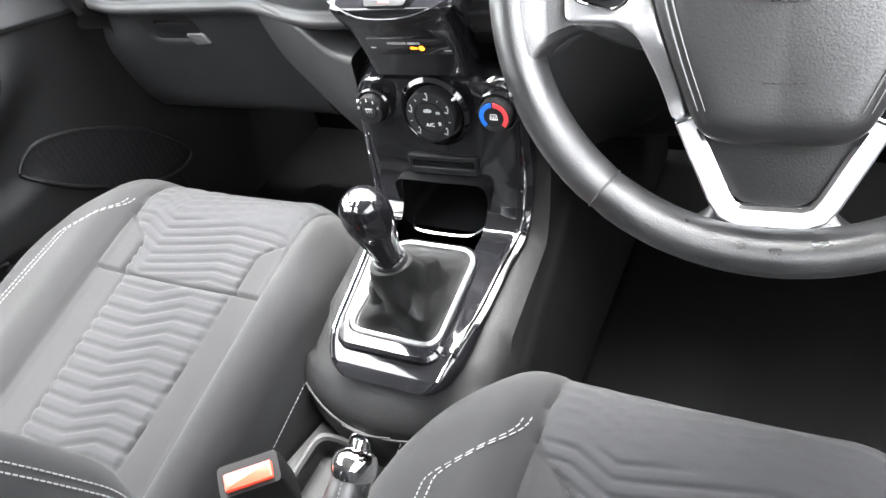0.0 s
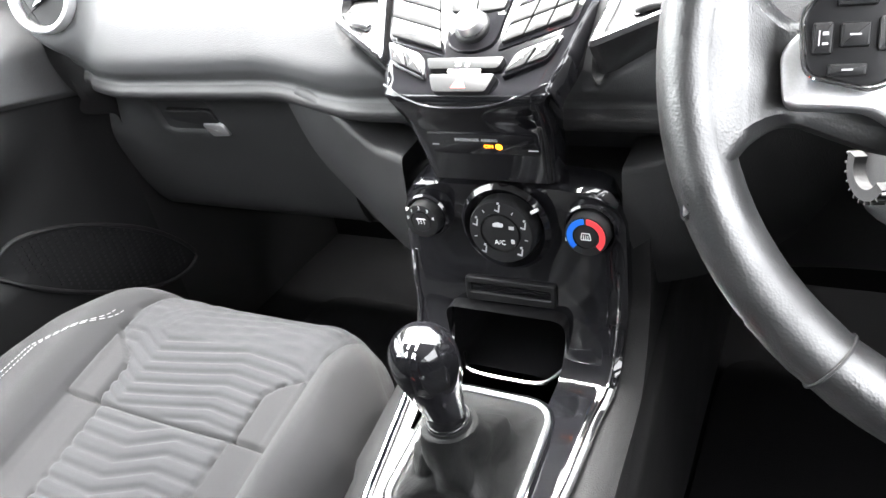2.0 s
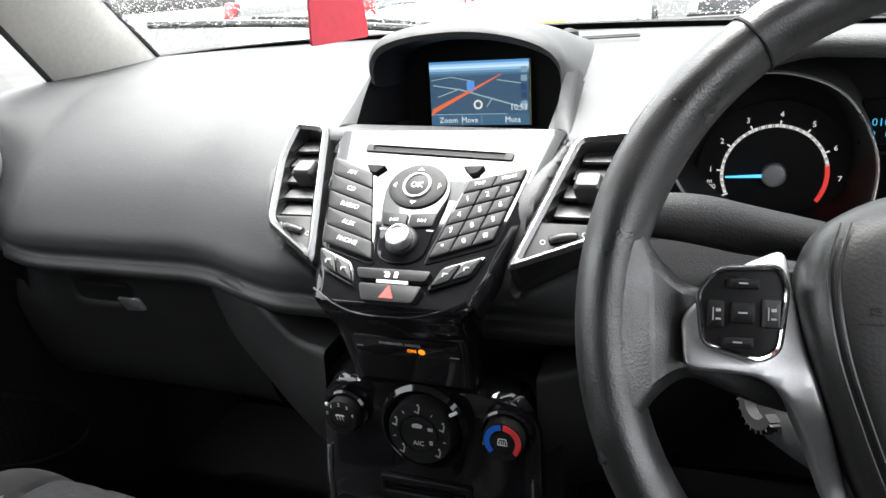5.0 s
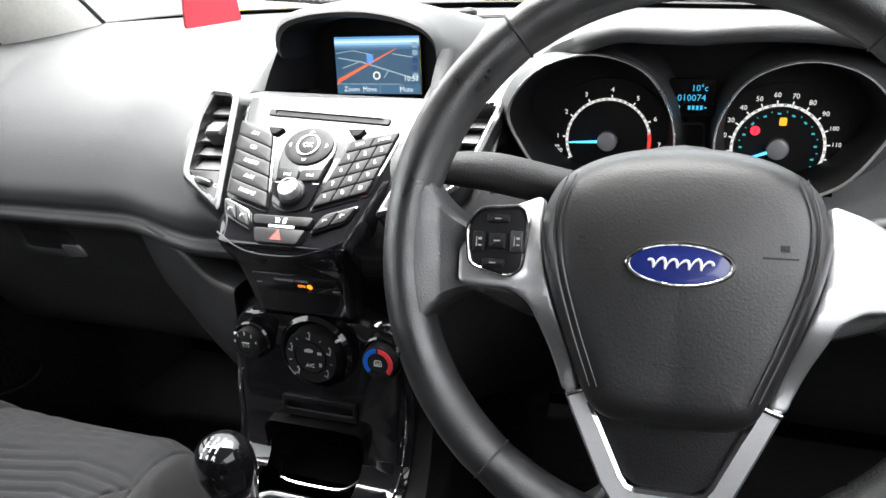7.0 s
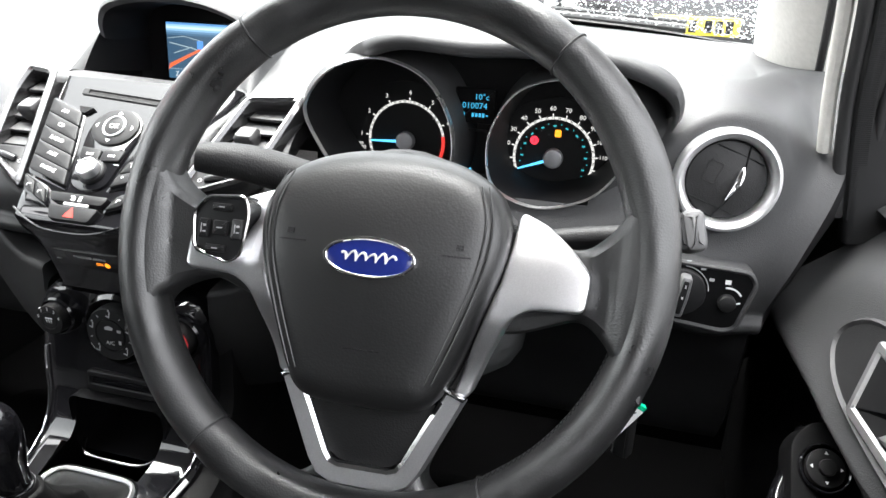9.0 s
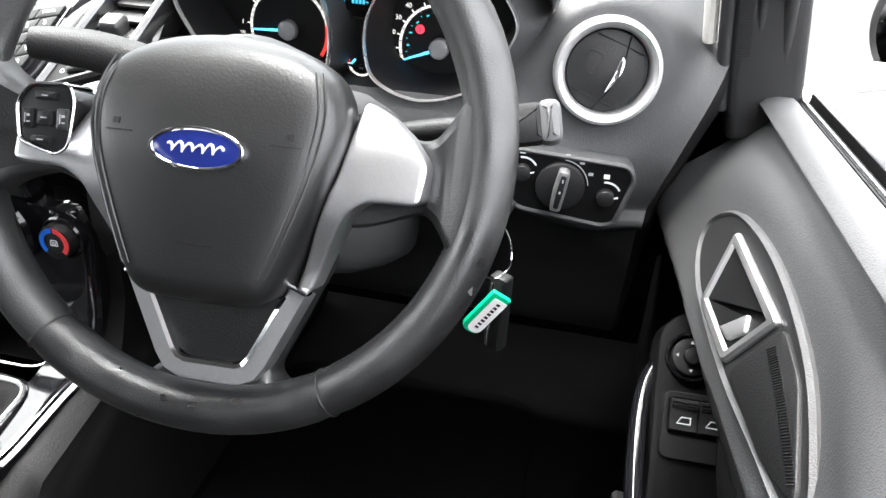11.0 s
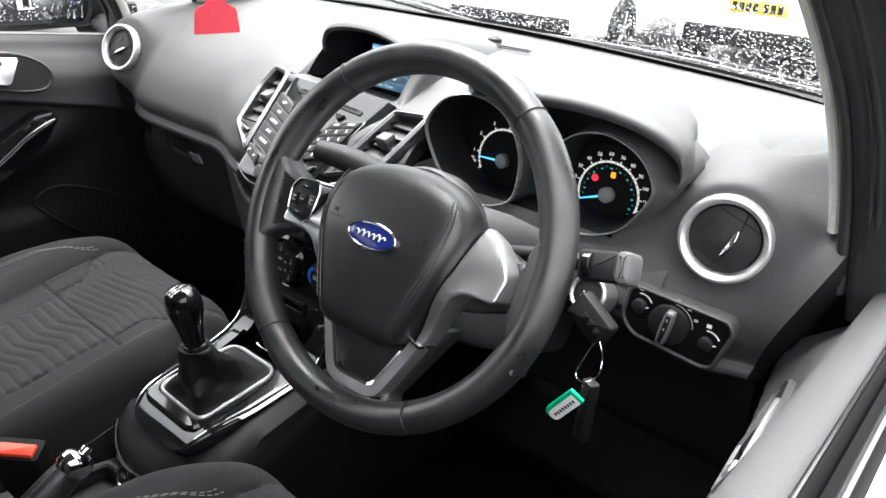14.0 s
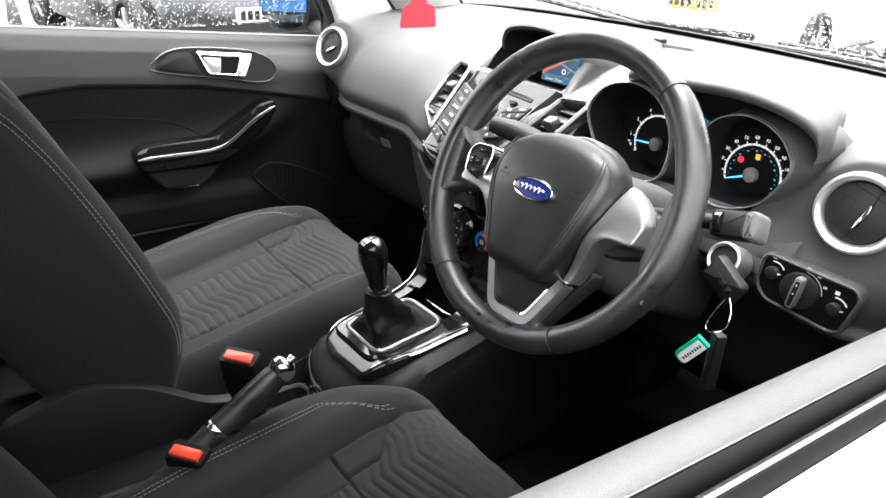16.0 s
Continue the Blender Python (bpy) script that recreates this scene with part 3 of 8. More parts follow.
def silver_arm(s):
    """A satin spoke cover beside the pad that runs down into the fork."""
    bm = bmesh.new()
    top = [(0.0845, 0.036), (0.104, 0.027), (0.120, 0.0135), (0.133, -0.001), (0.1305, -0.025), (0.098, -0.026), (0.086, -0.034), (0.074, -0.060), (0.064, -0.088), (0.0545, -0.086), (0.066, -0.048), (0.078, -0.012), (0.0825, 0.015)]
    pts = turned([(s * x, y) for x, y in rounded(top, 0.006, 4)])
    flat = Matrix()
    loft(bm, [at3(pts, -0.034, flat)] + [at3(inset(pts, d), z, flat) for d, z in ((0, -0.002), (0.0008, -0.0005), (0.002, 0.0))])
    for k in range(30):
        for no, c in (((0, 1, 0), (0, -0.088 + 0.0045 * k, 0)), ((1, 0, 0), (s * (0.055 + 0.004 * k), 0, 0))):
            bmesh.ops.bisect_plane(bm, geom=bm.verts[:] + bm.edges[:] + bm.faces[:], plane_co=c, plane_no=no)
    # the top bends away towards the windscreen
    for v in bm.verts:
        x, y, z = v.co
        if z > -0.02:
            z += 0.006 + 0.004 * ramp(0.076, 0.130, abs(x)) - 0.30 * max(0, y + 0.022) - 8.0 * max(0, y + 0.004) ** 2 - 0.016 * ramp(-0.03, -0.08, y)
        v.co = WHEEL @ Vector((x, y, z))
    return bm


part("spoke_cover", silver_arm(1), SATIN, wheel, "satin silver spoke cover")
part("spoke_cover", silver_arm(-1), SATIN, wheel, "satin silver spoke cover")

def ribbon(bm, path, half, z0, z1, m):
    """A flat bar with softened edges along a line."""
    P, rings = [Vector(p) for p in path], []
    for i, p in enumerate(P):
        w = (P[min(i + 1, len(P) - 1)] - P[max(i - 1, 0)]).normalized()
        n2 = Vector((-w.y, w.x))
        rings.append([m @ Vector((*(p + n2 * a * half), z)) for a, z in ((-1, z0), (-1, z1 - 0.003), (-0.75, z1), (0.75, z1 - 0.001), (1, z1 - 0.004), (1, z0))])
    loft(bm, rings)
    return bm


# satin V at the foot
bm = bmesh.new()
ribbon(bm, [(-0.0555, -0.0885), (-0.0470, -0.107), (-0.0325, -0.138), (-0.0275, -0.1455), (-0.0195, -0.1495), (0.0195, -0.1495), (0.0275, -0.1455), (0.0325, -0.138), (0.0470, -0.107), (0.0555, -0.0885)], 0.0070, -0.028, -0.010, WHEEL)
part("lower_spoke_trim", bm, SATIN, wheel, "satin silver V-shaped trim")
bm = bmesh.new()
plate(bm, rounded([(-0.045, -0.095), (-0.027, -0.134), (-0.017, -0.141), (0.017, -0.141), (0.027, -0.134), (0.045, -0.095)], 0.004, 3), -0.026, -0.0145, WHEEL, 0.001)
part("lower_spoke_panel", bm, DARK, wheel, "matt black panel within the V")

for k in (-1, 1):
    bm = bmesh.new()
    box(bm, (0.0150, 0.0032, 0.010), WHEEL @ pose(k * 0.0552, -0.0868, -0.0135, 0, 0, -k * 20), 0.0008)
    part("trim_end", bm, CHROME, wheel, "bright end of the V trim")
bm = bmesh.new()
ribbon(bm, [(-0.0475, -0.0925), (-0.0400, -0.107), (-0.0265, -0.135), (-0.0225, -0.1405), (-0.017, -0.1425), (0.017, -0.1425), (0.0225, -0.1405), (0.0265, -0.135), (0.0400, -0.107), (0.0475, -0.0925)], 0.0017, -0.024, -0.0093, WHEEL)
part("bright_edge", bm, CHROME, wheel, "bright inner edge of the V")

# switch pods on the left arm
bm = bmesh.new()
pod = rounded([(-0.127, 0.012), (-0.118, 0.024), (-0.090, 0.026), (-0.086, 0.015), (-0.089, -0.014), (-0.098, -0.020), (-0.124, -0.013)], 0.006, 4)
frame_ring(bm, pod, inset(turned(pod), 0.0022), -0.014, 0.0155, WHEEL, 0.0008)
switch_pod = part("switch_surround", bm, CHROME, wheel, "bright silver switch surround")
bm = bmesh.new()
plate(bm, inset(turned(pod), 0.0022), -0.014, 0.0135, WHEEL, 0.001)
part("switch_face", bm, BUTTON, switch_pod)
for name, c, w, h in (("left_key", (-0.1175, 0.002), 0.0075, 0.0125), ("right_key", (-0.0940, 0.003), 0.0080, 0.0130), ("up_key", (-0.106, 0.0165), 0.014, 0.005), ("down_key", (-0.108, -0.0105), 0.014, 0.005), ("middle_key", (-0.106, 0.003), 0.0105, 0.0095)):
    bm = bmesh.new()
    box(bm, (w, h, 0.003), WHEEL @ pose(c[0], c[1], 0.0145), 0.0012)
    part("switch_key", bm, VANE if name == "right_key" else BUTTON, switch_pod)
    bm = bmesh.new()
    if h > w:
        box(bm, (0.0005, 0.006, 0.0003), WHEEL @ pose(c[0] - 0.0012, c[1], 0.0161))
        box(bm, (0.0022, 0.0014, 0.0003), WHEEL @ pose(c[0] + 0.001, c[1] + 0.0018, 0.0161))
        box(bm, (0.0022, 0.0009, 0.0003), WHEEL @ pose(c[0] + 0.001, c[1] - 0.0022, 0.0161))
    else:
        box(bm, (0.0040, 0.0007, 0.0003), WHEEL @ pose(c[0], c[1], 0.0161))
    tagged(part("key_mark", bm, GREYPRINT, switch_pod), kind="stuff")

# column shroud, stalks, lock and key
column = thing("steering_column", "black plastic steering column shroud behind the wheel", "steering column")
bm = bmesh.new()
rings = []
for z, w, h0, h1 in ((-0.055, 0.045, 0.040, -0.07), (-0.075, 0.060, 0.048, -0.085), (-0.14, 0.070, 0.052, -0.095), (-0.24, 0.075, 0.045, -0.10), (-0.32, 0.075, 0.03, -0.10)):
    rings.append(at3(rounded([(-w, h1), (w, h1), (w, h0), (-w, h0)], 0.03, 4), z, WHEEL))
loft(bm, rings)
part("shroud", bm, DASH, column, "charcoal column shroud")
bm = bmesh.new()
sweep(bm, spline([Vector(p) for p in ((0.31, 0.128, 0.900), (0.262, 0.114, 0.912), (0.226, 0.098, 0.924), (0.193, 0.083, 0.930))], 5), [0.0125 + 0.0045 * math.sin(math.pi * i / 15) for i in range(16)], n=16, flat=0.85)
stalk_l = part("indicator_stalk", bm, DARK, column, "black indicator stalk")
ST = axes((0.226, 0.0875, 0.9335), (0.93, 0.36, -0.15), (0.1, 0.45, 0.89))
for k in (-1, 1):
    bm = bmesh.new()
    plate(bm, [(k * 0.0065, 0.0), (k * 0.0030, 0.0030), (k * 0.0030, 0.0012), (k * 0.0008, 0.0012), (k * 0.0008, -0.0012), (k * 0.0030, -0.0012), (k * 0.0030, -0.0030)], -0.001, 0.0004, ST)
    part("arrow_print", bm, GREYPRINT, stalk_l)
bm = bmesh.new()
sweep(bm, spline([WHEEL @ Vector(p) for p in ((0.05, 0.010, -0.105), (0.085, 0.018, -0.095), (0.125, 0.026, -0.088), (0.155, 0.030, -0.084))], 5), 0.0085, n=16)
wiper = part("wiper_stalk", bm, DARK, column, "black wiper stalk")
bm = bmesh.new()
tip = WHEEL @ pose(0.176, 0.033, -0.080, 0, 0, 12)
box(bm, (0.040, 0.028, 0.028), tip, 0.006)
part("stalk_head", bm, DARK, wiper)
bm = bmesh.new()
box(bm, (0.016, 0.030, 0.031), tip @ pose(0.023, 0.0, 0), 0.0068)
part("stalk_end", bm, material("stalk_end_grey", (0.10, 0.10, 0.102), 0.5), wiper, "mid-grey stalk end cap")
bm = bmesh.new()
disc(bm, 0.011, -0.0035, 0.0035, tip @ pose(-0.008, 0.0, 0.0135, 0, 90, 0), 0.001, 20)
part("thumbwheel", bm, GLOSS, wiper)


# serrated grip of the column adjuster
bm = bmesh.new()
GRIP = axes((0.272, 0.142, 0.786), (0.45, -0.85, -0.2), (0.1, 0.1, 1))
arc_band(bm, 0.013, 0.020, 95, 265, -0.004, 0.004, GRIP)
grip_ = part("adjuster_grip", bm, RUBBER, column, "grey serrated grip of the column adjuster")
for i in range(11):
    p = polar(0.0212, 100 + 16 * i)
    bm = bmesh.new()
    box(bm, (0.0016, 0.0030, 0.0080), GRIP @ pose(p.x, p.y, 0, 0, 0, -(100 + 16 * i)), 0.0004)
    part("serration", bm, VANE, grip_)


# ---- seats ----
RIB_FRONT = [(-0.15, 0.0), (-0.112, 0.002), (-0.074, 0.020), (0.048, -0.003), (0.15, 0.008)]
RIB_REAR = [(-0.10, 0.002), (-0.022, 0.003), (0.034, -0.019), (0.10, -0.016)]


def ribs(u, v, pitch, rear):
    """Raised ribs that run across the seat with a kinked course, in metres of height."""
    f = ((v - between(RIB_REAR if rear else RIB_FRONT, u)) / pitch) % 1
    return 0.0034 * (ramp(0.0, 0.30, f) * (1 - ramp(0.62, 1.0, f)))


SHIFT = 0.018


def pad_relief(u, v, length, back):
    """Height of a seat pad's skin at u across and v from its outer end; also whether it is ribbed cloth."""
    u -= 0.0 if back else SHIFT
    a = abs(u)
    hw = 0.147 if not back else 0.145
    z = ((0.030 if u < 0 else 0.034) if not back else (0.050 * ramp(length, length - 0.22, v) + 0.030 * math.sin(math.pi * v / length)) * (1 - 0.5 * ramp(0.22, 0.0, v))) * ramp(hw - 0.012, hw + 0.036, a) - 0.006 * math.cos(min(1.0, a / hw) * math.pi / 2)
    z -= 0.004 * math.exp(-((a - hw) / 0.0022) ** 2)
    rib = False
    split = 0.190 if not back else 0.20
    if a < hw:
        z -= 0.0045 * math.exp(-((v - split) / 0.0022) ** 2)
        inner = 0.093 - 0.012 * ramp(split, length, v)
        if v < split:
            edge = 0.147 - 0.046 * ramp(0.090, 0.140, v)
            if a > edge:
                z += 0.003 * ramp(edge, edge + 0.006, a)
            elif v > 0.012:
                rib = True
            z -= 0.0035 * math.exp(-((a - edge) / 0.0024) ** 2)
        elif a < inner:
            rib = True
        z -= 0.0035 * math.exp(-((a - inner) / 0.0022) ** 2) * (1 if v > split else 0)
        if rib:
            fade = min(1.0, (hw - a) / 0.02, abs(v - split) / 0.01)
            z += ribs(u, v, 0.0150 if v < split else 0.0185, v > split) * max(0.0, fade)
    return z, rib


def half_width(y, length, hw, back):
    """Half the pad's width at y: the backrest narrows to its head and draws in to its hinges."""
    g = y / length
    return hw * (1 - 0.05 * ramp(0.75, 1.0, g) - (0.10 * ramp(0.45, 1.0, g) + 0.14 * ramp(0.30, -0.02, g) ** 1.2 if back else 0))


def skin(x, y, length, hw, back):
    """The pad's skin over (x, y), with its edges rolled down; also whether it is ribbed cloth."""
    z, rib = pad_relief(x, length - y, length, back)
    full = half_width(y, length, hw, back)
    r, nose = (0.040, 0.085) if not back else (0.065, 0.05)
    a = min(1.0, max(0.0, (abs(x) - full + r) / r))
    b = min(1.0, max(0.0, (y - length + nose) / nose))
    z -= 0.055 * (1 - math.sqrt(1 - a * a)) + nose * 0.9 * (1 - math.sqrt(1 - b * b))
    if back:
        c = min(1.0, max(0.0, (0.20 - y) / 0.20))
        z -= 0.12 * (1 - math.sqrt(1 - c * c))
    f, g = abs(x) / hw, y / length
    yy = y - (0.075 if back else 0.095) * ramp(0.45, 1.05, f) ** 1.7 * ramp(0.55, 1.0, g)
    if not back:
        x -= 0.038 * ramp(-0.135, -0.238, x)
    return Vector((x, yy, z - 0.02 * ramp(0.6, 1.0, f) * ramp(0.6, 1.0, g))), rib


def seat_pad(length, hw, thick, back):
    """A seat cushion or backrest lying in its own frame: x across, y from its inner end (0) to its outer end, z up out of its skin."""
    bm = bmesh.new()
    nu, nv, r, nose = 130, 290, 0.065 if back else 0.040, 0.05 if back else 0.085
    rows = []
    for j in range(nv + 1):
        t = j / nv
        y = length - nose + nose * math.sin((t - 0.92) / 0.08 * math.pi / 2) if t > 0.92 else (length - nose) * t / 0.92
        full = half_width(y, length, hw, back)
        row = []
        for i in range(nu + 1):
            s = 2 * i / nu - 1
            a = max(0.0, (abs(s) - 0.84) / 0.16)
            x = math.copysign(full - r + r * math.sin(a * math.pi / 2) if a else (full - r) * abs(s) / 0.84, s)
            p, rib = skin(x, y, length, hw, back)
            row.append((bm.verts.new(p), rib))
        rows.append(row)
    for j in range(nv):
        for i in range(nu):
            q = (rows[j][i], rows[j][i + 1], rows[j + 1][i + 1], rows[j + 1][i])
            f = bm.faces.new([v for v, _ in q])
            f.material_index = 1 if sum(r for _, r in q) >= 3 else 0
    edge = [rows[j][0][0] for j in range(nv)] + [rows[nv][i][0] for i in range(nu)] + [rows[j][nu][0] for j in range(nv, 0, -1)] + [rows[0][i][0] for i in range(nu, 0, -1)]
    rings = [edge]
    for f, k in ((0.10, 1.010), (0.25, 1.018), (0.45, 1.018), (0.70, 1.005), (0.9, 0.97), (1.0, 0.93)):
        ring = []
        for v in edge:
            ring.append(bm.verts.new((v.co.x * k, length / 2 + (v.co.y - length / 2) * k, v.co.z + (-thick - 0.02 - v.co.z) * f)))
        rings.append(ring)
    n = len(edge)
    for a, b in zip(rings, rings[1:]):
        for i in range(n):
            bm.faces.new((a[i], a[(i + 1) % n], b[(i + 1) % n], b[i]))
    bm.faces.new(rings[-1])
    return bm


def stitch_rows(length, hw, back, m):
    """Double rows of thread: close to the seam on one bolster, sweeping out over the crest of the other."""
    bm = bmesh.new()
    seam = 0.147 if not back else 0.145
    for s in (-1, 1) if back else (-1,):
        for off in (0.0, 0.0055):
            line, v = [], 0.075
            while v < length * 0.82:
                u = seam + 0.008 + 0.046 * ramp(0.075, 0.150, v) + 0.012 * ramp(0.15, 0.4, v)
                if back:
                    u = hw * (1 - 0.10 * ramp(0.45, 1.0, 1 - v / length)) - 0.020
                line.append((s * (u + off) + (0.0 if back else SHIFT), v + off * 0.6 * ramp(0.2, 0.1, v)))
                v += 0.0062
            for (u, v), (u1, v1) in zip(line, line[1:]):
                if back:
                    a, b = (skin(s * (half_width(length - q, length, hw, True) - 0.010 - off), length - q, length, hw, back)[0] for q in (v, v + (v1 - v) * 0.66))
                    a, b = (p + Vector((s * 0.0007, 0, 0.0009)) for p in (a, b))
                    sweep(bm, [m @ a, m @ b], 0.0007, n=5)
                    continue
                a, b = (skin(p, length - q, length, hw, back)[0] + Vector((0, 0, 0.0009)) for p, q in ((u, v), (u + (u1 - u) * 0.66, v + (v1 - v) * 0.66)))
                sweep(bm, [m @ a, m @ b], 0.0006, n=5)
    return bm


def make_seat(m, hold):
    """hold: how far the backrest and side covers stand from the cushion's own frame."""
    hold = Vector(hold)
    seat = thing("car_seat", "dark grey cloth front seat with ribbed chevron centre", "car seat", "front seats", m=m)
    bm = seat_pad(0.56, 0.238, 0.15, False)
    tip = pose(0, -0.41, 0.0, 12.5)
    bm.transform(tip)
    part("cushion", bm, [CLOTH, CLOTH_RIB], seat, "dark grey cloth cushion with chevron ribs", smooth=70)
    tagged(part("cushion_stitching", stitch_rows(0.56, 0.238, False, tip), THREAD, seat, "pale double stitching"), kind="stuff")
    bm = bmesh.new()
    for s in (-1, 1):
        for k in range(76):
            a, b = (tip @ Vector((0.2425 if s > 0 else -0.2825, y, -0.062 + 0.03 * y)) for y in (0.02 + 0.006 * k, 0.024 + 0.006 * k))
            sweep(bm, [a, b], 0.0005, n=4)
    tagged(part("side_stitching", bm, THREAD, seat), kind="stuff")
    up = axes(hold + Vector((0, -0.231, -0.141)), (-1, 0, 0), (0, -0.435, 0.90))
    bm = seat_pad(0.79, 0.233, 0.13, True)
    bm.transform(up)
    part("backrest", bm, [CLOTH, CLOTH_RIB], seat, "dark grey cloth backrest with raised bolsters", smooth=70)
    tagged(part("backrest_stitching", stitch_rows(0.79, 0.233, True, up), THREAD, seat, "pale double stitching"), kind="stuff")
    for s in (-1, 1):
        bm = bmesh.new()
        side = rounded([(-0.53, -0.02), (-0.42, 0.015), (-0.33, -0.02), (-0.24, -0.085), (0.06, -0.150), (0.06, -0.19), (-0.53, -0.17)], 0.03, 5)
        plate(bm, side, -0.012, 0.012, axes(hold + Vector((s * 0.236, 0, 0)), (0, 1, 0), (0, 0, 1)), 0.004)
        part("side_cover", bm, DARK, seat, "black plastic seat side cover")
        bm = bmesh.new()
        box(bm, (0.05, 0.50, 0.05), pose(s * 0.18, -0.15, -0.145), 0.006)
        part("seat_rail", bm, BLACK, seat)
    bm = bmesh.new()
    box(bm, (0.42, 0.44, 0.10), pose(0, -0.15, -0.115), 0.02)
    part("seat_pan", bm, BLACK, seat)
    return seat


make_seat(pose(-0.363, 0.068, 0.442), (0.038, -0.068, 0.093))
make_seat(pose(0.318, -0.117, 0.412), (0.020, -0.090, 0.015))


# ---- centre console ----
STACK = [(0.938, 0.282), (0.90, 0.236), (0.86, 0.188), (0.836, 0.160), (0.822, 0.150), (0.790, 0.168), (0.740, 0.182), (0.70, 0.189), (0.63, 0.180), (0.60, 0.174), (0.575, 0.160), (0.563, 0.140), (0.556, 0.11), (0.545, 0.05), (0.536, -0.02), (0.512, -0.056)]


def stack_point(s):
    """A point (y, z) of the console's front line, s from 0 at the top to 15 at the gear lever's rear."""
    i = min(int(s), len(STACK) - 2)
    f = s - i
    a, b, c, d = (STACK[max(0, min(len(STACK) - 1, i + k))] for k in (-1, 0, 1, 2))
    out = []
    for n in (1, 0):
        out.append(0.5 * (2 * b[n] + (c[n] - a[n]) * f + (2 * a[n] - 5 * b[n] + 4 * c[n] - d[n]) * f * f + (3 * b[n] - a[n] - 3 * c[n] + d[n]) * f ** 3))
    return out


def stack_strip(bm, s0, s1, half, depth, centre=lambda s: 0.0, skip=None, step=0.125, bulge=0.0):
    """A strip of the console's skin with a rim turned back by depth."""
    rows = []
    for s in np.arange(s0, s1 + 1e-6, step):
        y, z = stack_point(s)
        y1, z1 = stack_point(min(s + 0.05, 14.999))
        y0, z0 = stack_point(max(s - 0.05, 0))
        t = Vector((0, y1 - y0, z1 - z0)).normalized()
        nrm = Vector((0, t.z, -t.y))
        if nrm.z * 0.6 - nrm.y < 0:
            nrm = -nrm
        h, c = half(s), centre(s)
        row = [Vector((c - h, y, z)) - nrm * depth]
        for u in np.linspace(-1, 1, 25):
            edge = 0.004 * max(0, (abs(u) - 0.92) / 0.08) ** 2
            row.append(Vector((c + h * u, y, z)) - nrm * (edge + bulge * u * u))
        row.append(Vector((c + h, y, z)) - nrm * depth)
        rows.append(row)
    vs = [[bm.verts.new(p) for p in r] for r in rows]
    for a, b in zip(vs, vs[1:]):
        for i in range(len(a) - 1):
            mid = (a[i].co + b[i + 1].co) / 2
            if not (skip and skip(mid)):
                bm.faces.new((a[i], a[i + 1], b[i + 1], b[i]))
    for r in (vs[0], vs[-1]):
        bm.faces.new(r)
    return bm


UPPER_C = [(0, 0.009), (1, 0.006), (3, 0.0), (6, 0.0)]
UPPER_W = [(0, 0.108), (1, 0.096), (2, 0.080), (3, 0.072), (4, 0.066), (5, 0.062), (6, 0.057)]
LOWER_W = [(6.15, 0.060), (6.3, 0.085), (6.6, 0.096), (7, 0.104), (8, 0.106), (9, 0.104), (11, 0.100), (13, 0.088), (14, 0.078), (14.6, 0.068), (14.9, 0.052)]
LOWER_C = [(6, 0.004), (9, 0.003), (12, 0.006), (15, 0.012)]

fascia = thing("centre_fascia", "gloss black centre console fascia with buttons", "console fascia")
part("upper_panel", stack_strip(bmesh.new(), 0.0, 6.0, lambda s: between(UPPER_W, s), 0.03, lambda s: between(UPPER_C, s)), GLOSS, fascia, "gloss black audio panel", smooth=60)


def cubby(c):
    return -0.058 < c.x < 0.056 and 0.548 < c.z < 0.612


def boot_hole(c):
    return c.z < 0.5605 and -0.004 < c.y < 0.106 and abs(c.x - 0.008) < 0.038


part("lower_panel", stack_strip(bmesh.new(), 6.15, 14.9, lambda s: between(LOWER_W, s), 0.03, lambda s: between(LOWER_C, s), lambda c: cubby(c) or boot_hole(c)), GLOSS, fascia, "gloss black panel round the heater knobs and gear lever", smooth=60)
bm = bmesh.new()
TRAY = material("tray_black", (0.004, 0.004, 0.0044), 0.45, spec=0.12)
m = axes((0, 0.155, 0.575), (1, 0, 0), (0, 0, 1))
rings = [at3(rounded([(-0.060, -0.03), (0.058, -0.03), (0.058, 0.039), (-0.060, 0.039)], 0.012, 4), z, m) for z in (-0.008, -0.10)]
loft(bm, rings, cap0=False)
part("storage_tray", bm, TRAY, fascia, "dark open storage tray")
for s in (-1, 1):
    bm = bmesh.new()
    pts = []
    for q in np.arange(7.6, 14.7, 0.3):
        y, z = stack_point(q)
        pts.append((between(LOWER_C, q) + s * (between(LOWER_W, q) - 0.006), y - 0.0015 * (z > 0.57), z + 0.0018))
    sweep(bm, spline(pts, 2), 0.0013, n=6)
    part("chrome_strip", bm, CHROME, fascia, "thin chrome edge strip")
bm = bmesh.new()
sweep(bm, spline([(-0.052, 0.168, 0.553), (-0.04, 0.152, 0.5475), (0.0, 0.150, 0.546), (0.035, 0.153, 0.5475), (0.052, 0.170, 0.556)], 5), 0.0022, n=8)
part("tray_lip", bm, CHROME, fascia, "chrome lip of the tray")

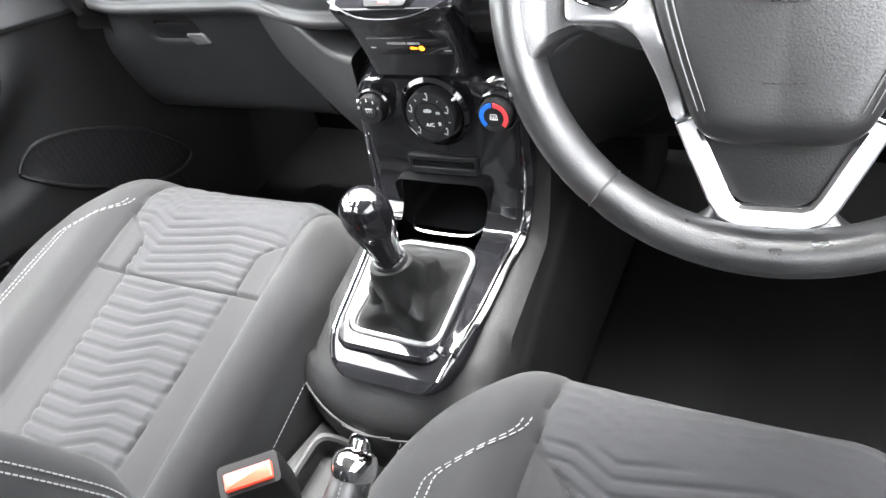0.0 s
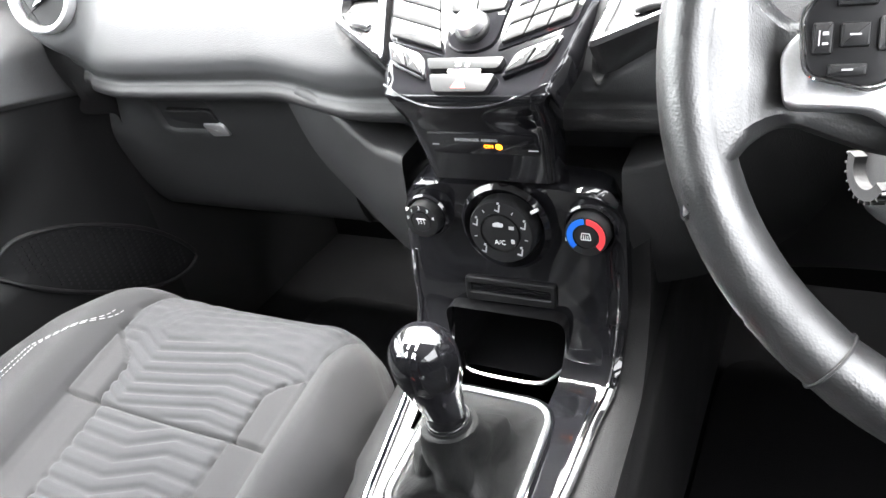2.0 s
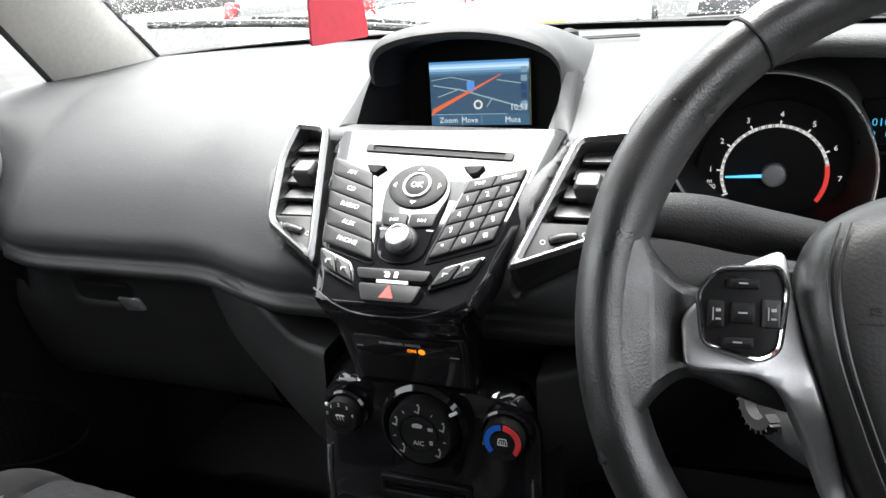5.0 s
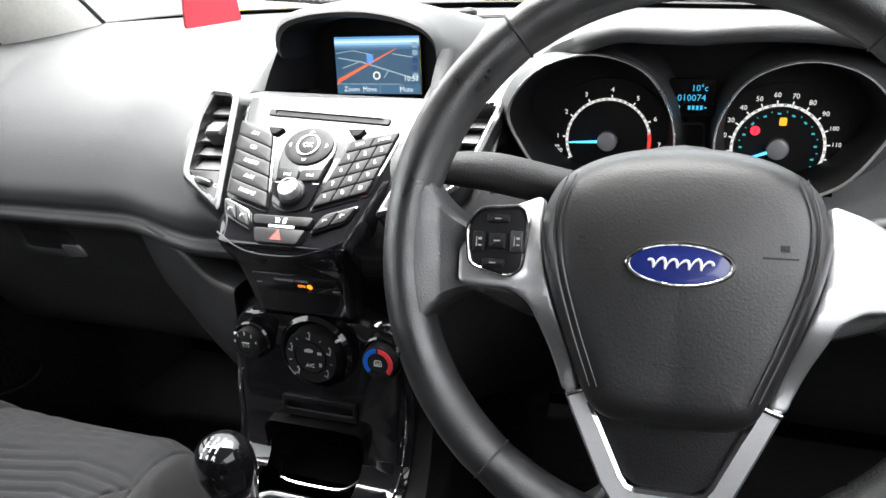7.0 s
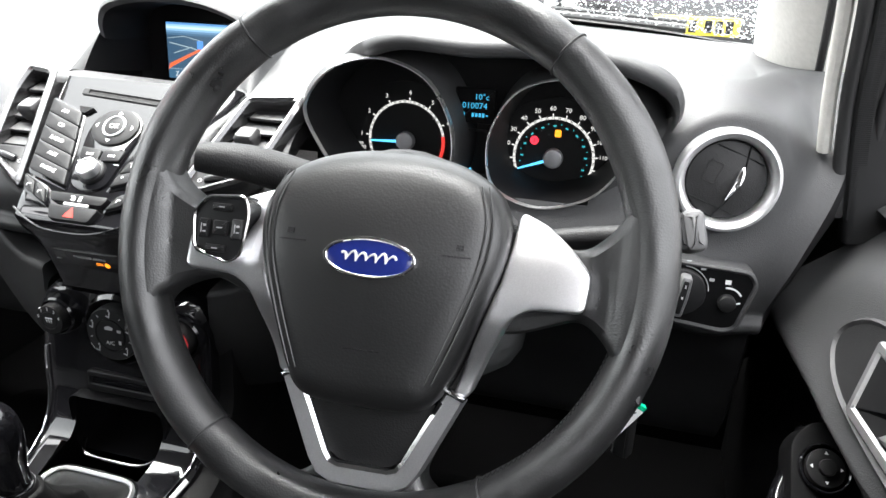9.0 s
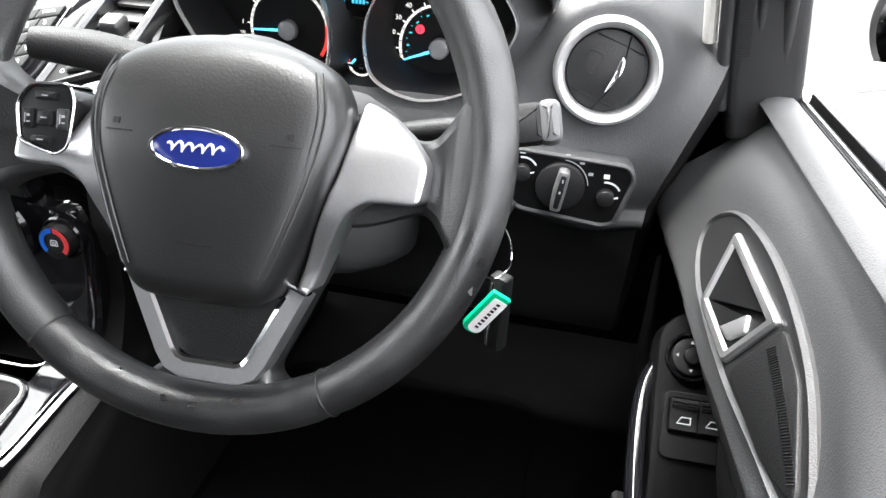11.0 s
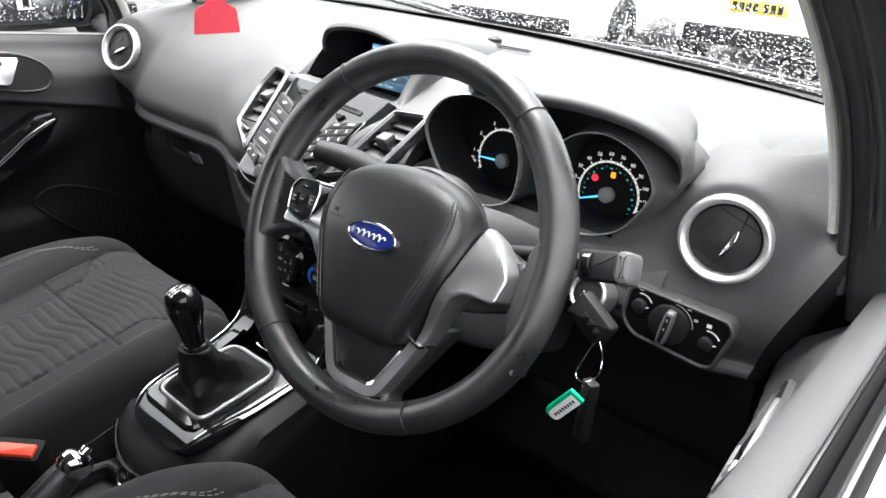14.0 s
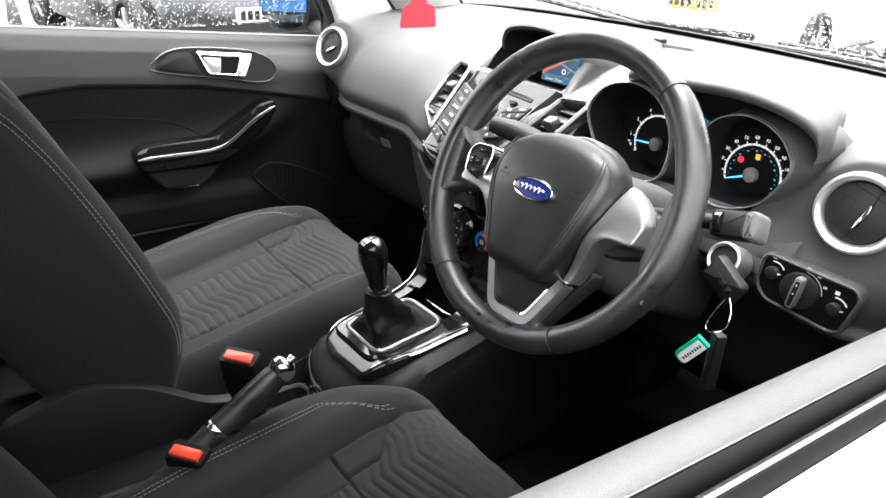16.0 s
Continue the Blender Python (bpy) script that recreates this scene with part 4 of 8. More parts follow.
# the console's matt body under and beside the gloss skin
console = thing("centre_console", "dark grey plastic centre console between the seats", "console")
bm = bmesh.new()
rings = []
side = [(0.72, 0.30), (0.72, 0.75), (0.215, 0.735), (0.207, 0.70), (0.200, 0.63), (0.180, 0.585), (0.158, 0.556), (0.05, 0.533), (-0.03, 0.516), (-0.060, 0.500), (-0.083, 0.475), (-0.088, 0.43), (-0.080, 0.40), (-0.07, 0.30)]
for x in np.linspace(-1, 1, 17):
    w = 0.116 * x + 0.008
    sh = 0.012 * max(0.0, (abs(x) - 0.8) / 0.2) ** 2
    curve = 0.045 * x * x
    rings.append([Vector((w * (1.0 + 0.1 * (z < 0.5)), y + (curve if y < 0.0 else 0), z - sh)) for y, z in rounded([Vector(p) for p in side], 0.012, 3)])
loft(bm, rings)
bmesh.ops.delete(bm, geom=[f for f in bm.faces if abs(f.calc_center_median().x) < 0.066 and 0.540 < f.calc_center_median().z < 0.645 and f.calc_center_median().y < 0.3 and abs(f.normal.x) < 0.5], context="FACES")
part("front_body", bm, CONSOLE, console, smooth=50)
bm = bmesh.new()
rear = rounded([(-0.095, -0.08), (0.11, -0.08), (0.115, -0.30), (0.10, -0.85), (-0.10, -0.85), (-0.10, -0.30)], 0.02, 4)
plate(bm, rear, 0.27, 0.405, Matrix(), 0.008)
part("rear_body", bm, DARK, console)
bm = bmesh.new()
frame_ring(bm, rounded([(-0.088, -0.075), (0.045, -0.075), (0.045, -0.20), (-0.088, -0.20)], 0.02, 5), rounded([(-0.078, -0.085), (0.035, -0.085), (0.035, -0.19), (-0.078, -0.19)], 0.014, 5), 0.403, 0.43, Matrix(), 0.003)
part("tray_rim", bm, DARK, console)
bm = bmesh.new()
frame_ring(bm, rounded([(0.02, -0.21), (0.10, -0.21), (0.10, -0.46), (0.02, -0.46)], 0.03, 5), rounded([(0.03, -0.22), (0.09, -0.22), (0.09, -0.45), (0.03, -0.45)], 0.022, 5), 0.403, 0.437, Matrix(), 0.004)
part("handbrake_surround", bm, DARK, console)
bm = bmesh.new()
SOCKET = axes((-0.014, -0.089, 0.449), (1, 0, 0), (0, 0.35, 0.94))
frame_ring(bm, circle(0.0145, 28), circle(0.0125, 28), -0.004, 0.004, SOCKET, 0.001)
socket = part("power_socket", bm, CHROME, console, "chrome-rimmed power socket")
bm = bmesh.new()
disc(bm, 0.0125, -0.003, 0.002, SOCKET, 0.001, 28)
part("socket_cap", bm, BLACK, socket)
writing("cap_lettering", "12V", 0.0085, SOCKET @ pose(0, 0, 0.0022), GREYPRINT, socket)
bm = bmesh.new()
sweep(bm, [(0.116 * 1.02 * x + 0.008, -0.0895 + 0.045 * x * x, 0.470 + 0.004 * x * x) for x in np.linspace(-0.95, 0.95, 25)], 0.0016, n=6)
part("body_crease", bm, BLACK, console)
bm = bmesh.new()
sweep(bm, spline([(-0.03, -0.0885, 0.475), (0.0, -0.093, 0.4745), (0.03, -0.0885, 0.475)], 4), 0.0012, n=6)
part("card_slot", bm, BLACK, console)

# gear lever
lever = thing("gear_lever", "gear lever with gloss black knob and leather boot", "gear lever")
bm = bmesh.new()
slope = axes((0, 0, 0.5405), (1, 0, 0), (0, 1, 0.118))
inner_line = turned(rounded([(-0.043, -0.009), (0.060, -0.011), (0.057, 0.116), (-0.044, 0.116)], [0.016, 0.016, 0.022, 0.022], 5))
frame_ring(bm, inset(inner_line, -0.0050), inner_line, -0.006, 0.0066, slope, 0.0022)
part("boot_frame", bm, SATIN, lever, "satin silver ring round the boot")
bm = bmesh.new()
frame_ring(bm, turned(rounded([(-0.057, -0.033), (0.071, -0.033), (0.066, 0.124), (-0.054, 0.124)], [0.024, 0.024, 0.026, 0.026], 5)), inset(inner_line, -0.0040), -0.006, 0.0038, slope, 0.0036)
part("boot_surround", bm, GLOSS, lever, "gloss black surround outside the ring")
bm = bmesh.new()
edge = inset(inner_line, -0.0012)
base = [edge[i].lerp(edge[(i + 1) % len(edge)], k / 5) for i in range(len(edge)) for k in range(5)]
top = Vector((0.020, 0.014, 0.628))


def crease(f, sharp=0.5):
    """A row of sharp-backed folds; f counts them."""
    q = abs((f % 1) - 0.5) * 2
    return q ** sharp - 0.6


rings = []
for k in range(41):
    f = k / 40
    ring = []
    for p in base:
        q = slope @ Vector((p.x, p.y, 0.002))
        a = math.atan2(q.y - 0.045, q.x - 0.012)
        neck = top + Vector((0.0215 * math.cos(a), 0.0215 * math.sin(a), 0))
        c = q.lerp(neck, f ** 0.62)
        c.z = q.z + (neck.z - q.z) * (0.72 * f + 0.28 * f ** 2.0)
        w = math.sin(f * math.pi) ** 0.7
        turn = a / (2 * math.pi)
        fold = w * (0.0125 * crease(3 * turn + 0.75 * f + 0.1, 0.8) + 0.0062 * crease(5 * turn - 1.3 * f + 0.10 * math.sin(7 * f), 0.8))
        ring.append(c + Vector((math.cos(a), math.sin(a), 0.45)) * fold)
    rings.append(ring)
loft(bm, rings, cap0=False)
part("boot", bm, BOOT, lever, "creased black leather boot", smooth=80)
bm = bmesh.new()
KNOB = axes((0.020, 0.0155, 0.622), (1, 0, 0), (0, 0.985, 0.16))
prof = [(0.0145, 0.0), (0.0165, 0.003), (0.0165, 0.012), (0.0150, 0.014), (0.0160, 0.024), (0.0190, 0.042), (0.0230, 0.060), (0.0246, 0.072), (0.0238, 0.084), (0.0205, 0.093), (0.0145, 0.0985), (0.006, 0.1005)]
loft(bm, [at3(circle(r, 32, ry=r * 0.95), z, KNOB) for r, z in spline([Vector(p) for p in prof], 3)])
part("knob", bm, GLOSS, lever, "gloss black rounded gear knob", smooth=60)
bm = bmesh.new()
loft(bm, [at3(circle(r, 28), z, KNOB) for r, z in ((0.0168, 0.0), (0.0175, 0.002), (0.0175, 0.009), (0.0168, 0.011))])
part("collar", bm, BUTTON, lever, "black collar below the knob")
bm = bmesh.new()
knob_line = spline([Vector(p) for p in prof], 3)


def on_knob(x, y):
    """A frame lying on the knob's crown."""
    r = math.hypot(x, y)
    crown = sorted((p.x, p.y) for p in knob_line if p.y > 0.084)
    z = between(crown, r)
    tip = math.degrees(math.atan2(between(crown, max(0, r - 0.002)) - between(crown, r + 0.002), 0.004))
    return KNOB @ pose(x, y, z + 0.0004, tip * (-y / max(r, 1e-6)), tip * (x / max(r, 1e-6)), 0)


for x, y, w, h in ((-0.0055, -0.0045, 0.0011, 0.0042), (0, -0.0045, 0.0011, 0.0042), (0.0055, -0.0045, 0.0011, 0.0042), (-0.0055, -0.0095, 0.0011, 0.0042), (0, -0.0095, 0.0011, 0.0042), (0.0055, -0.0095, 0.0011, 0.0042), (-0.003, -0.007, 0.0055, 0.0011), (0.003, -0.007, 0.0055, 0.0011)):
    box(bm, (w, h, 0.0006), on_knob(x, y))
tagged(part("shift_pattern", bm, WHITE, lever, "white shift pattern lines"), kind="stuff")
for tx, x, y in (("1", -0.0058, 0.0012), ("3", 0, 0.0012), ("5", 0.0058, 0.0012), ("2", -0.0058, -0.0152), ("4", 0, -0.0155), ("R", 0.0058, -0.0152)):
    writing("numeral", tx, 0.0056, on_knob(x, y), WHITE, lever)

# handbrake
brake = thing("handbrake", "black leather handbrake lever with chrome button", "handbrake")
bm = bmesh.new()
grip = spline([(0.058, -0.36, 0.452), (0.060, -0.31, 0.478), (0.066, -0.25, 0.522), (0.072, -0.20, 0.562), (0.0745, -0.182, 0.577)], 5)
sweep(bm, grip, [0.0155 + 0.004 * math.sin(math.pi * min(1, i / 18)) for i in range(len(grip))], n=16, flat=1.15)
part("grip", bm, LEATHER, brake, "stitched black leather grip")
d = (Vector((0.0745, -0.182, 0.577)) - Vector((0.066, -0.25, 0.522))).normalized()
BT = axes((0.0745, -0.182, 0.577), (1, 0, 0), d.cross(Vector((1, 0, 0))))
bm = bmesh.new()
loft(bm, [at3(circle(r, 24, ry=r * 1.1), z, BT) for r, z in ((0.0160, -0.006), (0.0185, 0.0), (0.0190, 0.007), (0.0165, 0.014), (0.0105, 0.018), (0.008, 0.019))])
part("end_cap", bm, CHROME, brake, "bright chrome end cap")
bm = bmesh.new()
disc(bm, 0.0065, 0.016, 0.027, BT, 0.002, 20)
part("release_button", bm, CHROME, brake, "chrome release button")
bm = bmesh.new()
p = Vector((0.063, -0.275, 0.504))
loft(bm, [at3(circle(r, 24, ry=r * 1.15), z, axes(p, (1, 0, 0), d.cross(Vector((1, 0, 0))))) for r, z in ((0.0190, -0.005), (0.0202, -0.0035), (0.0202, 0.0035), (0.0190, 0.005))])
part("grip_ring", bm, CHROME, brake, "thin chrome ring on the grip")
bm = bmesh.new()
for k in range(40):
    a, b = (grip[0].lerp(grip[-1], 0.25 + 0.7 * (k + e) / 40) for e in (0, 0.5))
    sweep(bm, [a + Vector((0.004, -0.007, 0.0185)), b + Vector((0.004, -0.007, 0.0185))], 0.0006, n=4)
tagged(part("grip_stitching", bm, THREAD, brake), kind="stuff")


# seat belt buckles
RED = material("belt_red", (0.75, 0.06, 0.03), 0.4)


def buckle(m):
    ob = thing("belt_buckle", "black seat belt buckle with red release button", "belt buckle", "belt buckles", m=m)
    bm = bmesh.new()
    loft(bm, [at3(rounded([(-w, -h), (w, -h), (w, h), (-w, h)], 0.005, 3), z, Matrix()) for w, h, z in ((0.016, 0.010, -0.16), (0.024, 0.015, -0.11), (0.029, 0.0175, -0.065), (0.029, 0.0165, -0.01), (0.028, 0.0150, 0.0))])
    part("stem", bm, BLACK, ob)
    bm = bmesh.new()
    box(bm, (0.044, 0.0165, 0.010), pose(0, -0.003, 0.0005), 0.002)
    part("release_button", bm, RED, ob, "red release button")
    return ob


buckle_p = buckle(axes((-0.040, -0.200, 0.546), (0.75, 0.66, -0.05), (-0.62, 0.72, 0.30)))
copy_thing(buckle_p, axes((0.079, -0.325, 0.500), (0.80, 0.60, 0.0), (-0.58, 0.77, 0.26)))


# ---- audio panel ----


def key(name, pts, h, mat, parent, label="", r=0.002, m=AUDIO, z0=-0.002, dome=0.0):
    bm = bmesh.new()
    plate(bm, rounded(turned(pts), r, 3), z0, h, m, min(0.0008, h * 0.4), dome=dome)
    return part(name, bm, mat, parent, label)


def cut(quad, u0, v0, u1, v1, gap=0.0006):
    """A cell of a four-cornered field: a, b along its top, c, d along its foot."""
    a, b, c, d = (Vector(p) for p in quad)

    def q(u, v):
        return a.lerp(b, u).lerp(d.lerp(c, u), v)
    pts = turned([q(u0, v0), q(u1, v0), q(u1, v1), q(u0, v1)])
    return inset(pts, gap)


def marks(parent, spots, mat=WHITE, m=AUDIO):
    bm = bmesh.new()
    for x, y, w, h, z in spots:
        box(bm, (w, h, 0.0003), m @ pose(x, y, z))
    return tagged(part("print", bm, mat, parent), kind="stuff")


# loading slot
SLOT = AUDIO @ pose(0.005, -0.0012, 0, 0, 0, -4.0)
bm = bmesh.new()
frame_ring(bm, rounded([(-0.070, 0.0325), (0.070, 0.0325), (0.070, 0.0405), (-0.070, 0.0405)], 0.002, 3), rounded([(-0.062, 0.0345), (0.062, 0.0345), (0.062, 0.0392), (-0.062, 0.0392)], 0.001, 3), -0.003, 0.0016, SLOT, 0.0006)
part("disc_slot", bm, BUTTON, fascia)
bm = bmesh.new()
plate(bm, [(-0.062, 0.0345), (0.062, 0.0345), (0.062, 0.0392), (-0.062, 0.0392)], -0.002, 0.0003, SLOT)
part("slot_mouth", bm, BLACK, fascia)

# source keys in a tall block
quad = [(-0.0925, 0.030), (-0.044, 0.012), (-0.0195, -0.080), (-0.0745, -0.064)]
key("key_surround", quad, 0.0012, GLOSS, fascia, "gloss black key surround", 0.006)
inner = [(-0.0895, 0.0265), (-0.0465, 0.0105), (-0.0228, -0.0755), (-0.0722, -0.0610)]
for i, word in enumerate(("AM", "CD", "RADIO", "AUX", "PHONE")):
    pts = cut(inner, 0, i / 5, 1, (i + 1) / 5, 0.0003)
    k = key("source_key", pts, 0.0042, BUTTON, fascia, r=0.002, dome=0.0006)
    c = sum((Vector(p) for p in pts), Vector((0, 0))) / len(pts)
    writing("lettering", word, 0.0062, AUDIO @ pose(c.x, c.y, 0.0049, 0, 0, -14), WHITE, k)

# number pad
inner = [(0.045, 0.004), (0.092, 0.017), (0.0765, -0.052), (0.026, -0.072)]
key("key_surround", [(0.042, 0.007), (0.096, 0.021), (0.080, -0.055), (0.022, -0.077)], 0.0012, GLOSS, fascia, r=0.005)
for i, word in enumerate(("MAP", "MENU")):
    k = key("pad_key", cut(inner, i / 2, 0, (i + 1) / 2, 0.18), 0.0042, BUTTON, fascia, r=0.0012, dome=0.0004)
    c = sum((Vector(p) for p in cut(inner, i / 2, 0, (i + 1) / 2, 0.18)), Vector((0, 0))) / 4
    writing("lettering", word, 0.0045, AUDIO @ pose(c.x, c.y, 0.0048, 0, 0, 15), WHITE, k)
for r in range(4):
    for c3 in range(3):
        pts = cut(inner, c3 / 3, 0.18 + 0.205 * r, (c3 + 1) / 3, 0.18 + 0.205 * (r + 1))
        k = key("pad_key", pts, 0.0042, BUTTON, fascia, r=0.0012, dome=0.0005)
        c = sum((Vector(p) for p in pts), Vector((0, 0))) / len(pts)
        writing("lettering", "123456789*0#"[3 * r + c3], 0.0068, AUDIO @ pose(c.x, c.y, 0.0049, 0, 0, 15), WHITE, k)

# round menu pad, skip keys and volume knob on a tongue-shaped surround
tongue = spline([Vector(p) for p in ((0, 0.0205), (0.018, 0.015), (0.0285, 0.0), (0.0285, -0.02), (0.024, -0.045), (0.020, -0.068), (0.008, -0.076), (-0.008, -0.076), (-0.020, -0.068), (-0.024, -0.045), (-0.0285, -0.02), (-0.0285, 0.0), (-0.018, 0.015))], 4, closed=True)
bm = bmesh.new()
plate(bm, tongue, -0.002, 0.0022, AUDIO, 0.0008)
part("menu_surround", bm, GLOSS, fascia, "gloss black tongue-shaped surround")
bm = bmesh.new()
plate(bm, [Vector((p.x * 0.93, p.y * 0.93 - 0.0)) for p in circle(0.0285, 40, 0, -0.003, 0.0235)], 0.0, 0.0045, AUDIO, 0.001, dome=0.0005)
part("menu_pad", bm, BUTTON, fascia)
bm = bmesh.new()
frame_ring(bm, circle(0.0128, 40, 0, -0.003), circle(0.0105, 40, 0, -0.003), 0.003, 0.0068, AUDIO, 0.0008)
part("centre_key_ring", bm, SATIN, fascia, "satin silver ring")
bm = bmesh.new()
disc(bm, 0.0105, 0.003, 0.0058, AUDIO, 0.0006, 36, cy=-0.003)
k = part("centre_key", bm, BUTTON, fascia)
writing("lettering", "OK", 0.0078, AUDIO @ pose(0, -0.003, 0.0060), WHITE, k)
bm = bmesh.new()
for x, y, r in ((0, 0.0135, 0), (0, -0.0200, 180), (-0.0205, -0.003, 90), (0.0205, -0.003, -90)):
    plate(bm, [(-0.0028, -0.0012), (0.0028, -0.0012), (0, 0.0018)], 0, 0.0003, AUDIO @ pose(x, y, 0.0050, 0, 0, r))
tagged(part("arrow_print", bm, WHITE, fascia), kind="stuff")
for s in (-1, 1):
    k = key("skip_key", [(s * 0.001, -0.031), (s * 0.025, -0.029), (s * 0.0225, -0.042), (s * 0.001, -0.044)], 0.0042, BUTTON, fascia)
    bm = bmesh.new()
    for d in (0.0, 0.003):
        plate(bm, [(s * (0.009 + d), -0.0355), (s * (0.009 + d), -0.0385), (s * (0.012 + d), -0.037)], 0.0040, 0.0045, AUDIO)
    box(bm, (0.0007, 0.003, 0.0004), AUDIO @ pose(s * 0.0157, -0.037, 0.0044))
    tagged(part("print", bm, WHITE, k), kind="stuff")
VOL = AUDIO @ pose(-0.001, -0.0565, 0)
bm = bmesh.new()
loft(bm, [at3(circle(r, 40), z, VOL) for r, z in ((0.0140, 0.0), (0.0140, 0.004), (0.0130, 0.0055), (0.0115, 0.006))])
knob = part("volume_knob", bm, BUTTON, fascia)
bm = bmesh.new()
loft(bm, [at3(circle(r, 40), z, VOL) for r, z in ((0.0108, 0.004), (0.0106, 0.012), (0.0096, 0.0142), (0.0082, 0.0148), (0.0076, 0.0138), (0.0072, 0.0136))])
part("knob_sleeve", bm, SATIN, knob, "satin silver sleeve")
marks(fascia, [(-0.021, -0.0455, 0.006, 0.0011, 0.0025), (0.021, -0.0455, 0.006, 0.0011, 0.0025)], GREYPRINT)
# small triangular keys beside the slot
for s in (-1, 1):
    key("arrow_key", [(s * 0.036, 0.0185), (s * 0.055, 0.0195), (s * 0.050, 0.0120), (s * 0.044, 0.0105)], 0.0038, BUTTON, fascia, r=0.0015)
# rocker keys under the blocks
for s in (-1, 1):
    q = [(s * 0.0745, -0.0655), (s * 0.040, -0.0785), (s * 0.031, -0.1005), (s * 0.0655, -0.086)]
    key("rocker_surround", q, 0.0030, GLOSS, fascia, r=0.005)
    for f0, f1 in ((0.04, 0.49), (0.51, 0.96)):
        k = key("rocker_key", cut(q, f0, 0.12, f1, 0.88), 0.0050, BUTTON, fascia, r=0.002)
        c = sum((Vector(p) for p in cut(q, f0, 0.12, f1, 0.88)), Vector((0, 0))) / 4
        marks(k, [(c.x, c.y + 0.001, 0.0042, 0.0007, 0.0052), (c.x - 0.0018, c.y - 0.0006, 0.0007, 0.0026, 0.0052)])
# hazard and lock keys
q = [(-0.033, -0.083), (0.033, -0.083), (0.023, -0.113), (-0.021, -0.113)]
k = key("lock_key", cut(q, 0, 0, 1, 0.36), 0.0052, BUTTON, fascia, r=0.003)
marks(k, [(-0.0035, -0.0895, 0.004, 0.004, 0.0054), (0.004, -0.0890, 0.0032, 0.0055, 0.0054), (-0.005, -0.0868, 0.004, 0.0009, 0.0054)])
k = key("hazard_key", cut(q, 0, 0.46, 1, 1.0), 0.0052, BUTTON, fascia, r=0.003)
bm = bmesh.new()
plate(bm, [(-0.0055, -0.1095), (0.0065, -0.1095), (0.0005, -0.0985)], 0.005, 0.0056, AUDIO)
part("hazard_triangle", bm, material("hazard_red", (0.6, 0.03, 0.02), 0.4), k, "red warning triangle")
bm = bmesh.new()
box(bm, (0.027, 0.0026, 0.002), AUDIO @ pose(0.002, -0.0953, 0.0045))
part("white_bar", bm, WHITE, fascia, "white bar between the keys")
bm = bmesh.new()
sweep(bm, spline([AUDIO @ Vector(p) for p in ((-0.068, -0.104, 0.001), (-0.045, -0.116, 0.001), (-0.02, -0.1225, 0), (0.02, -0.1225, 0), (0.045, -0.116, 0.001), (0.068, -0.104, 0.001))], 4), 0.0009, n=6)
part("lip_strip", bm, GLOSS, fascia)

# warning strip: airbag lamp
STRIP = axes((0.0, 0.1718, 0.778), (1, 0, 0), (0, -0.32, 1))
AMBER = material("amber_lamp", (0.6, 0.2, 0.02), 0.5, emit=(1.0, 0.25, 0.01), power=0.12)
k = key("warning_strip", [(-0.046, -0.010), (0.050, -0.010), (0.050, 0.012), (-0.046, 0.012)], 0.0016, GLOSS, fascia, r=0.003, m=STRIP)
writing("lettering", "PASSENGER AIRBAG", 0.0042, STRIP @ pose(-0.002, 0.0055, 0.0018), GREYPRINT, k)
writing("lamp_word", "ON", 0.0052, STRIP @ pose(0.0075, -0.001, 0.0018), AMBER, k)
bm = bmesh.new()
disc(bm, 0.0030, 0.0015, 0.0020, STRIP @ pose(0.0165, -0.001, 0), n=20)
part("lamp", bm, AMBER, k, "lit amber airbag lamp")
for x, y, w in ((-0.040, 0.0, 0.006), (0.045, -0.004, 0.008)):
    bm = bmesh.new()
    box(bm, (w, 0.0008, 0.0004), STRIP @ pose(x, y, 0.0018))
    part("strip_mark", bm, GREYPRINT, k)

# ---- heater controls ----
HEAT = axes((0.0, 0.186, 0.697), (1, 0, 0), (0, 0.05, 1))
heater = thing("heater_controls", "three round black heater knobs on gloss black", "heater controls")


def dial(cx, cy, r, depth, name, rim=CHROME):
    m = HEAT @ pose(cx, cy, 0)
    bm = bmesh.new()
    loft(bm, [at3(circle(a, 44), z, m) for a, z in ((r * 1.02, -0.006), (r * 1.0, depth * 0.8), (r * 0.96, depth), (r * 0.62, depth + 0.0006), (r * 0.60, depth - 0.0012), (r * 0.57, depth - 0.0012), (r * 0.56, depth + 0.0004), (r * 0.3, depth + 0.0006))])
    return part(name, bm, BUTTON, heater), m


